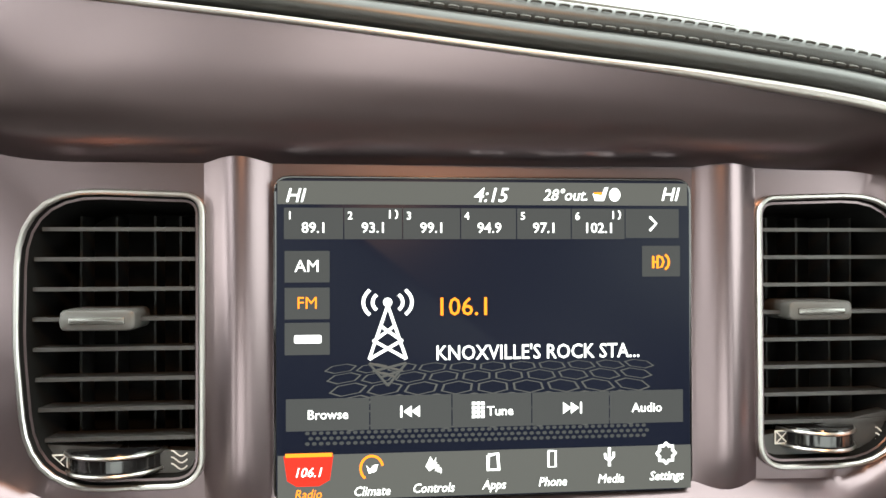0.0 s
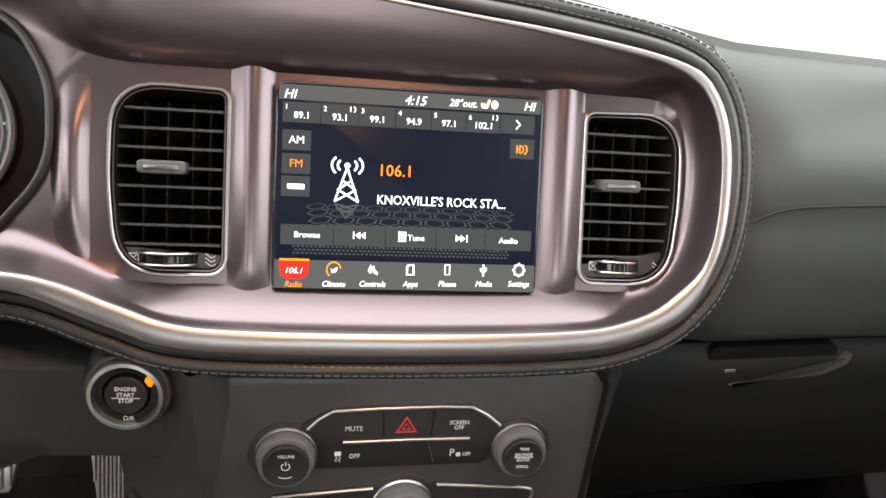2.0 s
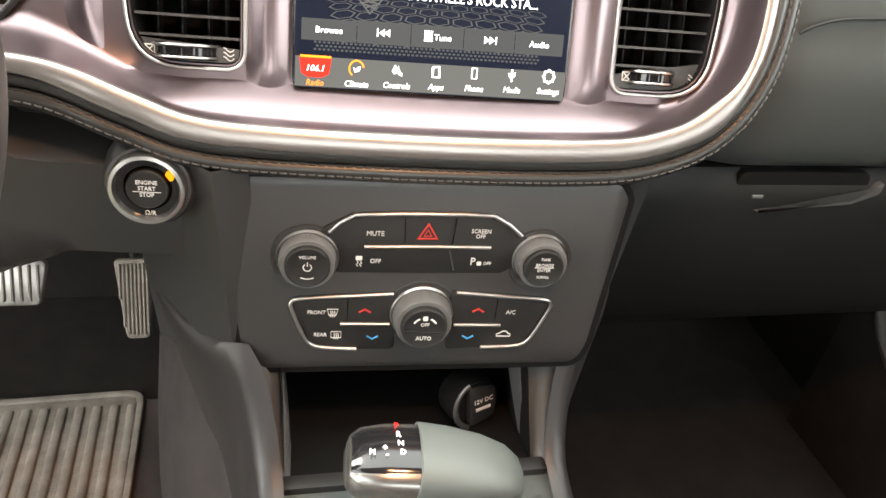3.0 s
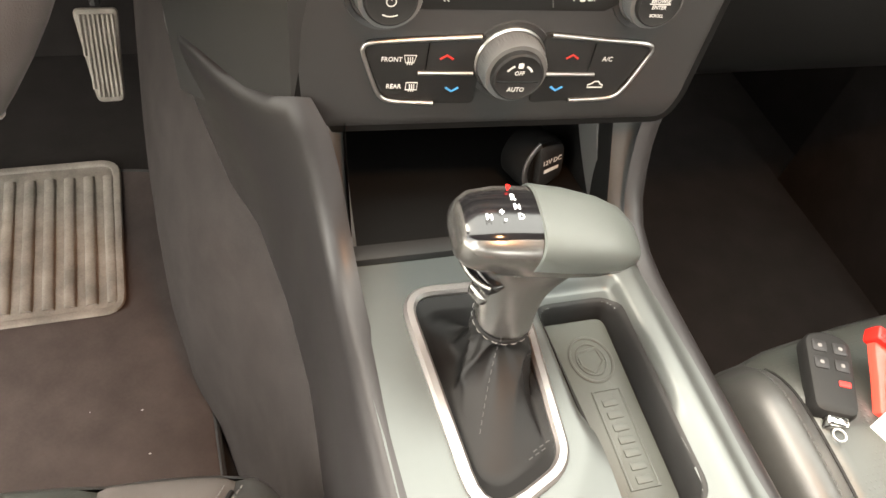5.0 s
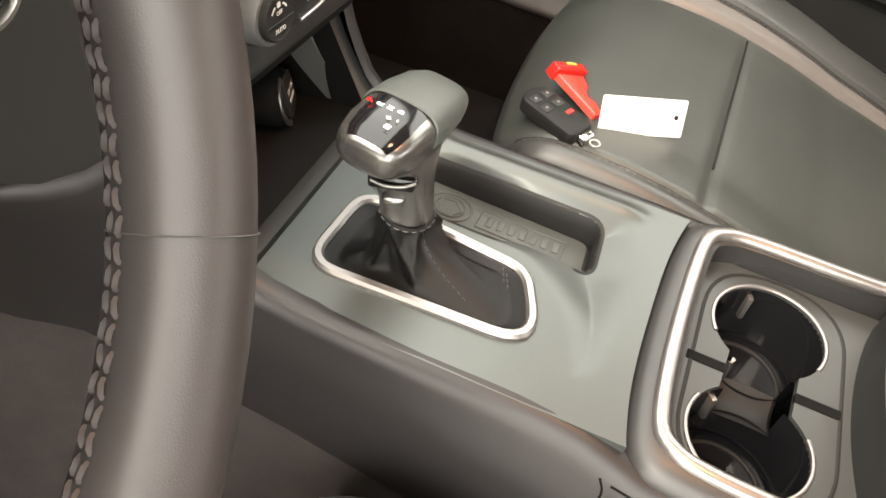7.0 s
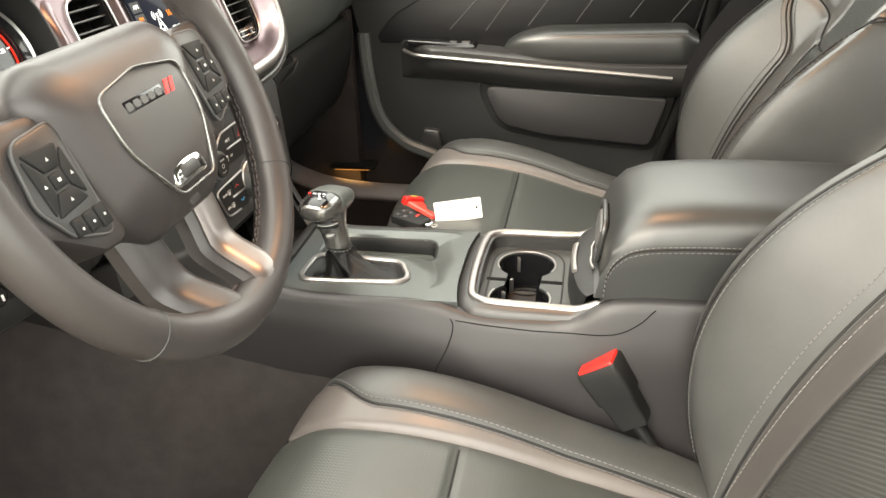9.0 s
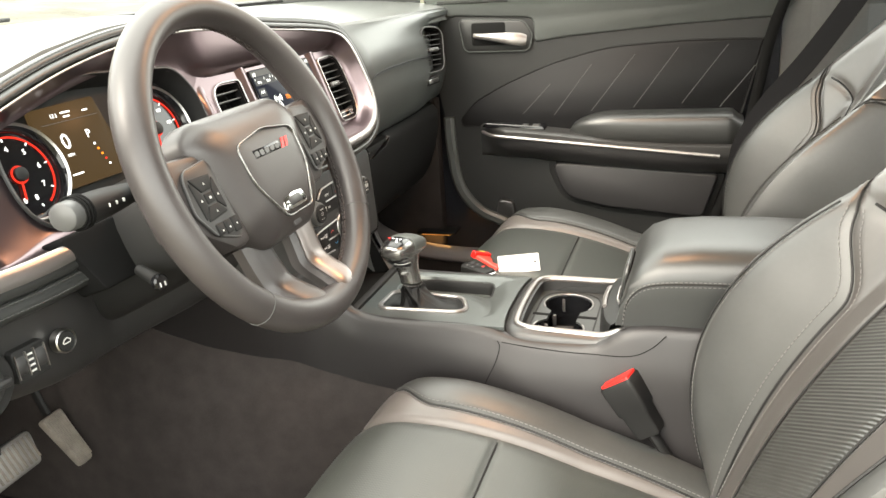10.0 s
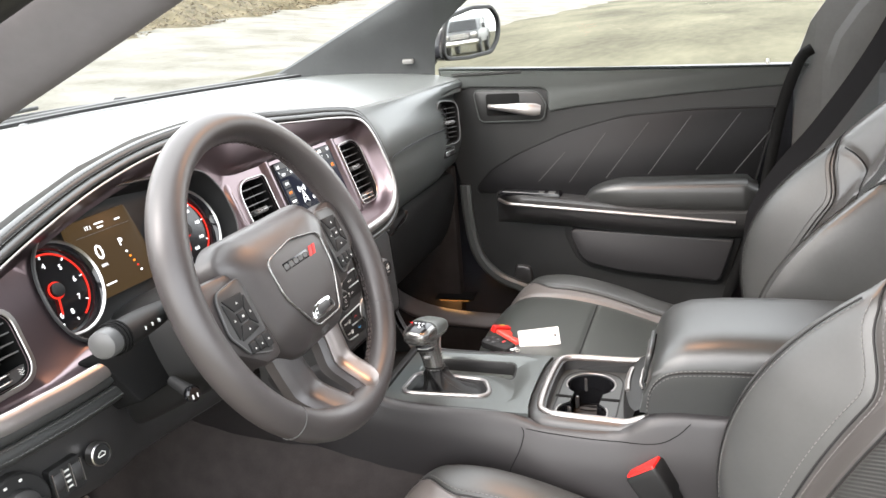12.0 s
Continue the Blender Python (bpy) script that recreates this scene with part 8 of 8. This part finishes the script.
pillar_b()
for sx in (-1, 1):
    rail = spline([V(sx * 0.80, 0.35, 0.23), V(sx * 0.80, -0.3, 0.22), V(sx * 0.80, -0.95, 0.22)], 16)
    sl = part("door_sill", sweep(rail, [(0.05, -0.03), (0.05, 0.02), (0.03, 0.035), (-0.03, 0.035), (-0.05, 0.02), (-0.05, -0.03)], V(0, 0, 1)), DARK_PLASTIC)
    tagged(sl, "dark door sill with scuff plate", "sill", kind="structure")
kick = part("kick_panel", box(0.735, 0.775, 0.02, 0.60, 0.20, 0.78, 0.01), SHADED_CARPET)
tagged(kick, "black kick panel beside the passenger footwell", "panel", kind="structure")
# unseen wall added to keep sky light out of the passenger footwell
shut = part("light_stop_wall", box(0.785, 0.81, 0.05, 0.62, 0.74, 1.0, 0.008), DARK_PLASTIC)
tagged(shut, "unseen black wall added to stop daylight leaking past the dashboard end", "panel", kind="structure")
kick = part("kick_panel", box(-0.80, -0.775, 0.02, 0.60, 0.20, 0.75, 0.01), LIT_CARPET)
tagged(kick, "black kick panel beside the driver footwell", "panel", kind="structure")
for s, w in ((-1, 0.8), (1, 0.8)):
    tagged(part("wall_rear_side", box(min(s * 0.80, s * 0.84), max(s * 0.80, s * 0.84), -1.66, -0.98, 0.14, 0.98, 0.01), LINER), "rear cabin side wall", "wall", kind="structure")

# unseen pillars, added to close the open cabin sides against daylight
for sx, lab in ((1, "passenger"), (-1, "driver")):
    x0, x1 = (0.80, 0.83) if sx > 0 else (-0.83, -0.80)
    tagged(part("hinge_pillar", box(x0, x1, 0.10, 0.66, 0.16, 0.99, 0.008), CAR_PAINT), "dark hinge pillar in front of the %s door" % lab, "pillar", kind="structure")

# ---- pedals and mats ----


def pedal(fr, poly, ribs, name, label, mat, vertical=True):
    ob = thing(name, fr(0, 0, 0), label, "pedal", "pedals")
    part("plate", slab(fr, poly, -0.012, 0.0, 0.003), mat, ob)
    xs = [p.x for p in poly]
    for i in range(ribs):
        t = (i + 0.5) / ribs
        x = min(xs) + 0.004 + (max(xs) - min(xs) - 0.008) * t

        def span(xx):
            v = []
            for a, b in zip(poly, poly[1:] + poly[:1]):
                if (a.x - xx) * (b.x - xx) <= 0 and abs(a.x - b.x) > 1e-7:
                    v.append(a.y + (b.y - a.y) * (xx - a.x) / (b.x - a.x))
            return (min(v), max(v)) if len(v) > 1 else (0, 0)
        lo, hi = span(x)
        if hi - lo < 0.02:
            continue
        line_on(fr, [(x, lo + 0.006), (x, hi - 0.006)], 0.0016, WORN_RUBBER, ob, "rib", 0.001, False, 0.002)
    return ob


GP = Frame((-0.256, 0.362, 0.372), (1, 0.02, 0), (0, 0.50, 0.86))
g = pedal(GP, rounded([(-0.024, 0.066, 0.006), (0.022, 0.066, 0.006), (0.017, -0.034, 0.008), (-0.011, -0.034, 0.008)], 4), 8, "accelerator_pedal", "worn ribbed accelerator pedal hanging over the carpet", WORN_RUBBER)
part("arm", sweep(spline([GP(0, 0.07, -0.01), GP(0, 0.14, 0.0), V(-0.25, 0.55, 0.66), V(-0.25, 0.69, 0.66)], 14), oval(0.008, 0.006, 8), V(1, 0, 0)), DARK_PLASTIC, g)
BP_ = Frame((-0.405, 0.337, 0.428), (1, 0.0, 0), (0, 0.45, 0.89))
b_ = pedal(BP_, rounded([(-0.060, 0.036, 0.008), (0.062, 0.036, 0.010), (0.052, -0.018, 0.008), (-0.052, -0.018, 0.008)], 4), 12, "brake_pedal", "wide ribbed brake pedal with steel edge", DULL_STEEL)
part("arm", sweep(spline([BP_(0, 0.03, -0.01), BP_(0, 0.12, 0.0), V(-0.41, 0.55, 0.66), V(-0.41, 0.69, 0.66)], 14), oval(0.012, 0.008, 8), V(1, 0, 0)), DARK_PLASTIC, b_)


def floor_mats():
    M = Frame((0, 0, 0.207), (1, 0, 0), (0, 1, 0))
    m = thing("floor_mat", V(-0.43, 0.05, 0.207), "black carpet floor mat with ribbed rubber heel pad", "floor mat", "floor mats")
    out = rounded([(-0.68, -0.22, 0.05), (-0.18, -0.22, 0.05), (-0.185, 0.36, 0.06), (-0.66, 0.40, 0.06)], 6)
    part("carpet", slab(M, out, 0.0, 0.009, 0.004), LIT_CARPET, m)
    part("binding", sweep([M(p.x, p.y, 0.005) for p in out], oval(0.004, 0.004, 8), V(0, 0, 1), True), RUBBER, m)
    hp = rounded([(-0.50, 0.145, 0.02), (-0.264, 0.15, 0.02), (-0.262, 0.376, 0.02), (-0.50, 0.368, 0.02)], 6)
    pad = part("heel_pad", slab(M, hp, 0.006, 0.013, 0.003), WORN_RUBBER, m, "grey ribbed rubber heel pad")
    part("heel_pad_rim", sweep([M(p.x, p.y, 0.0135) for p in hp], oval(0.005, 0.003, 8), V(0, 0, 1), True), WORN_RUBBER, pad)
    for i in range(11):
        x = -0.487 + 0.0215 * i
        line_on(M, [(x, 0.160), (x, 0.352)], 0.0060, WORN_RUBBER, pad, "rib", 0.0135, False, 0.0030)
    m2 = thing("floor_mat", V(0.43, 0.05, 0.207), "plain black carpet floor mat darkened for the shaded passenger footwell", "floor mat", "floor mats")
    part("carpet", slab(M, [V(-p.x, p.y) for p in reversed(out)], 0.0, 0.009, 0.004), SHADED_CARPET, m2)
    bits = random.Random(8)
    bm = bmesh.new()
    for i in range(12):
        x, y, r = bits.uniform(-0.62, -0.2), bits.uniform(-0.1, 0.34), bits.uniform(0.0008, 0.0025)
        vs = [bm.verts.new((x + r * math.cos(a), y + r * 0.6 * math.sin(a), 0.2175 + 0.001 * bits.random())) for a in (0, 1.4, 3.0, 4.4)]
        bm.faces.new(vs)
    tagged(part("crumbs", bm, WHITE_INK, flat=True), "small pale crumbs scattered on the floor mat", "crumbs", kind="stuff")


floor_mats()

# ---- keys on the passenger seat ----


def keys():
    o = V(0.402, -0.165, 0.520)

    def top(x, y):
        return o.z + seat_shape(x - o.x, -(y - o.y) / 0.50, -1).z
    K = Frame(V(0.2275, -0.2130, top(0.2275, -0.2130) + 0.0085), V(0.42, 0.905, 0.06), V(-0.905, 0.42, -0.03))
    ob = thing("key_fob", K(0, 0, 0), "black oval key fob with grey buttons on the seat", "key fob")
    out = rounded([(-0.033, -0.0160, 0.009), (0.030, -0.0180, 0.014), (0.036, 0.0, 0.02), (0.030, 0.0180, 0.014), (-0.033, 0.0160, 0.009)], 6)
    part("body", slab(K, out, -0.007, 0.006, 0.004), DARK_PLASTIC, ob)
    for x in (0.020, 0.006):
        for y in (-0.0075, 0.0075):
            part("button", slab(K, rect(x - 0.005, y - 0.0055, x + 0.005, y + 0.0055, 0.0025), 0.004, 0.0070, 0.001), POCKET_GREY, ob)
            part("button_mark", slab(K, rect(x - 0.0015, y - 0.0015, x + 0.0015, y + 0.0015, 0.001, 2), 0.0066, 0.0073), THREAD, ob)
    part("panic_button", slab(K, rect(-0.011, -0.012, -0.006, -0.003, 0.0015), 0.004, 0.0070, 0.001), RED_INK, ob)
    part("end_cap", slab(K, rect(-0.041, -0.008, -0.032, 0.008, 0.003), -0.005, 0.004, 0.002), CHROME, ob)
    ringc = K(-0.047, 0.0, 0.002)
    part("split_ring", sweep([ringc + K.x * 0.0045 * math.cos(a) + K.y * 0.0045 * math.sin(a) for a in [2 * math.pi * i / 24 for i in range(24)]], oval(0.0009, 0.0009, 6), K.z, True), STEEL, ob)
    R = Frame(V(0.2735, -0.2220, top(0.2735, -0.2220) + 0.0125), V(0.60, 0.76, 0.25), V(-0.90, 0.34, 0.27))
    rt = thing("red_key_tab", R(0, 0, 0), "red plastic hook shaped key tab on the seat", "key tab")
    tab = rounded([(-0.031, -0.010, 0.003), (-0.014, -0.012, 0.004), (-0.009, -0.005, 0.004), (0.000, -0.009, 0.004), (0.003, -0.015, 0.004), (0.010, -0.018, 0.004), (0.025, -0.021, 0.003), (0.025, 0.021, 0.003), (0.012, 0.017, 0.006), (-0.009, 0.009, 0.006), (-0.031, 0.002, 0.004)], 4)
    part("tab", slab(R, tab, -0.004, 0.003, 0.0015), material("pale_red_plastic", (0.75, 0.07, 0.05), 0.3), rt, "paler red hook")
    part("bar", slab(R, rect(0.018, -0.0225, 0.030, 0.0225, 0.003), -0.005, 0.008, 0.002), RED_PLASTIC, rt)
    part("bar_groove", slab(R, rect(0.0215, -0.020, 0.024, 0.020, 0.001, 2), 0.0065, 0.0084), RED_INK, rt)
    part("bar_mark", slab(R, rect(0.0255, -0.010, 0.0288, 0.005, 0.001, 2), 0.0070, 0.0086), material("yellow_print", (0.6, 0.45, 0.08), 0.5), rt)
    T = Frame(V(0.2695, -0.2850, top(0.2695, -0.2850) + 0.0150), V(0.51, -0.86, -0.05), V(0.29, 0.30, 0.91))
    tg = thing("paper_tag", T(0, 0, 0), "white rectangular paper key tag on the seat", "tag")
    part("card", slab(T, rect(-0.042, -0.0175, 0.042, 0.0175, 0.002, 2), 0.0, 0.0010), WHITE_CARD, tg)
    part("eyelet", turned(T, [(0.0022, 0.0008), (0.0022, 0.0016), (0.0010, 0.0014)], 14, 0.033, 0.001), DARK_PLASTIC, tg)


keys()


def paper_strip():
    """Folded strip of card wedged between the console and the passenger seat."""
    S = Frame((0.200, 0, 0), (0, 1, 0), (0, 0, 1))
    ob = thing("folded_card_strip", V(0.200, -0.605, 0.445), "cream folded card strip wedged beside the passenger seat", "card strip")
    part("long_strip", slab(S, [V(*p) for p in ((-0.604, 0.443), (-0.611, 0.445), (-0.529, 0.577), (-0.522, 0.577))], 0.0, 0.0007), CREAM_CARD, ob)
    part("back_strip", slab(S, [V(*p) for p in ((-0.612, 0.447), (-0.617, 0.449), (-0.537, 0.572), (-0.532, 0.573))], 0.003, 0.0037), CREAM_CARD, ob)
    part("short_flap", slab(S, [V(*p) for p in ((-0.519, 0.539), (-0.528, 0.546), (-0.550, 0.535), (-0.548, 0.528), (-0.530, 0.529))], -0.0012, -0.0005), CREAM_CARD, ob)


paper_strip()

# ---- sill trim and lit lamp low in the passenger footwell ----


def sill_trim():
    ob = thing("sill_trim", V(0.69, -0.1, 0.21), "smooth mauve grey sill trim along the passenger footwell", "sill trim")
    up = spline([V(0.700, -0.60, 0.402), V(0.700, -0.30, 0.403), V(0.700, -0.123, 0.404), V(0.700, -0.012, 0.407), V(0.700, 0.079, 0.418), V(0.701, 0.140, 0.438), V(0.703, 0.185, 0.463), V(0.706, 0.225, 0.505), V(0.710, 0.245, 0.58)], 48)
    low = spline([V(0.664, -0.60, 0.380), V(0.664, -0.30, 0.381), V(0.664, -0.113, 0.382), V(0.664, -0.030, 0.384), V(0.664, 0.049, 0.389), V(0.666, 0.115, 0.401), V(0.668, 0.160, 0.419), V(0.671, 0.205, 0.455), V(0.676, 0.255, 0.56)], 48)
    band_, wall_ = [], []
    for a, b in zip(up, low):
        n = V(-0.45, 0, 0.89)
        band_.append([a + V(0.030, 0, -0.030), a + V(0.005, 0, -0.002), a + n * 0.002] + [a.lerp(b, t) + n * (0.002 + 0.005 * math.sin(math.pi * t)) for t in (0.15, 0.3, 0.45, 0.6, 0.75, 0.88)] + [b + n * 0.002, b + V(-0.001, 0, -0.004), b + V(0.006, 0, -0.010)])
        wall_.append([b + V(0.004, 0, -0.006), b + V(0.004, 0, -0.06), V(0.668, b.y, 0.206)])
    part("band", loft(band_, False), SILL_SKIN, ob, "", 60)
    part("carpet_wall", loft(wall_, False), SHADED_CARPET, ob, "black carpet below the trim", 60)


sill_trim()


def courtesy_lamp():
    ob = thing("courtesy_lamp", V(0.712, 0.032, 0.43), "small lit courtesy lamp above the sill trim", "lamp")
    part("housing", box(0.706, 0.760, -0.020, 0.084, 0.434, 0.441, 0.002), VOID, ob)
    part("lens", box(0.707, 0.717, -0.008, 0.072, 0.4334, 0.4345, 0.0003, 1), GLOW_WARM, ob, "lit amber lens")


courtesy_lamp()
d_ = thing("dome_lamp", V(0, -0.42, 1.40), "small overhead dome lamp in the headliner", "lamp")
part("bezel", box(-0.08, 0.08, -0.47, -0.37, 1.402, 1.425, 0.006), LINER, d_)

# ---- pick-up truck parked behind, seen in the door mirror ----


def pickup(o, turn):
    ob = thing("pickup_truck", o, "silver pick-up truck parked behind the car", "truck")
    M = Matrix.Translation(o) @ Matrix.Rotation(turn, 4, "Z")
    PAINT = material("silver_truck_paint", (0.15, 0.153, 0.157), 0.3, metal=0.5, coat=0.4)

    def put(name, bm, mat, parent, label=""):
        bmesh.ops.transform(bm, matrix=M, verts=bm.verts)
        return part(name, bm, mat, parent, label)
    prof = [(2.6, 0.55), (2.65, 0.95), (2.5, 1.12), (1.35, 1.22), (0.75, 1.78), (0.4, 1.84), (-0.9, 1.82), (-1.15, 1.25), (-2.7, 1.22), (-2.75, 0.6)]
    put("body", loft([[V(x * s, y, z) for y, z in prof] for x, s in ((-0.92, 1), (-0.98, 1), (0.98, 1), (0.92, 1))], True, True, True), PAINT, ob)
    put("windscreen", loft([[V(-0.8, 1.36, 1.24), V(0.8, 1.36, 1.24)], [V(-0.7, 0.80, 1.76), V(0.7, 0.80, 1.76)]], False), PIANO, ob)
    gr = put("grille", box(-0.55, 0.55, 2.62, 2.70, 0.78, 1.10, 0.03), DARK_PLASTIC, ob)
    for k in range(3):
        put("grille_bar", box(-0.5, 0.5, 2.69, 2.72, 0.84 + 0.09 * k, 0.87 + 0.09 * k, 0.008), CHROME, gr)
    put("bumper", box(-0.95, 0.95, 2.60, 2.80, 0.48, 0.72, 0.05), CHROME, ob, "chrome front bumper")
    for sx in (-1, 1):
        put("headlamp", box(sx * 0.75 - 0.15, sx * 0.75 + 0.15, 2.55, 2.69, 0.86, 1.08, 0.04), SILVER, ob)
        for y in (1.75, -1.75):
            f = Frame((sx * 0.86, y, 0.40), (0, 1, 0), (0, 0, 1))
            w = put("wheel", turned(f, [(0.25, -0.11), (0.39, -0.12), (0.40, -0.09), (0.40, 0.09), (0.39, 0.12), (0.25, 0.11)], 36), RUBBER, ob)
            put("rim", turned(f, [(0.25, -0.10), (0.25, 0.10), (0.08, 0.08 * sx)], 24), SILVER, w)
        put("mirror", box(sx * 1.12 - 0.1, sx * 1.12 + 0.1, 1.0, 1.1, 1.25, 1.5, 0.03), DARK_PLASTIC, ob)


pickup(V(30.5, -32.7, 0), radians(50))
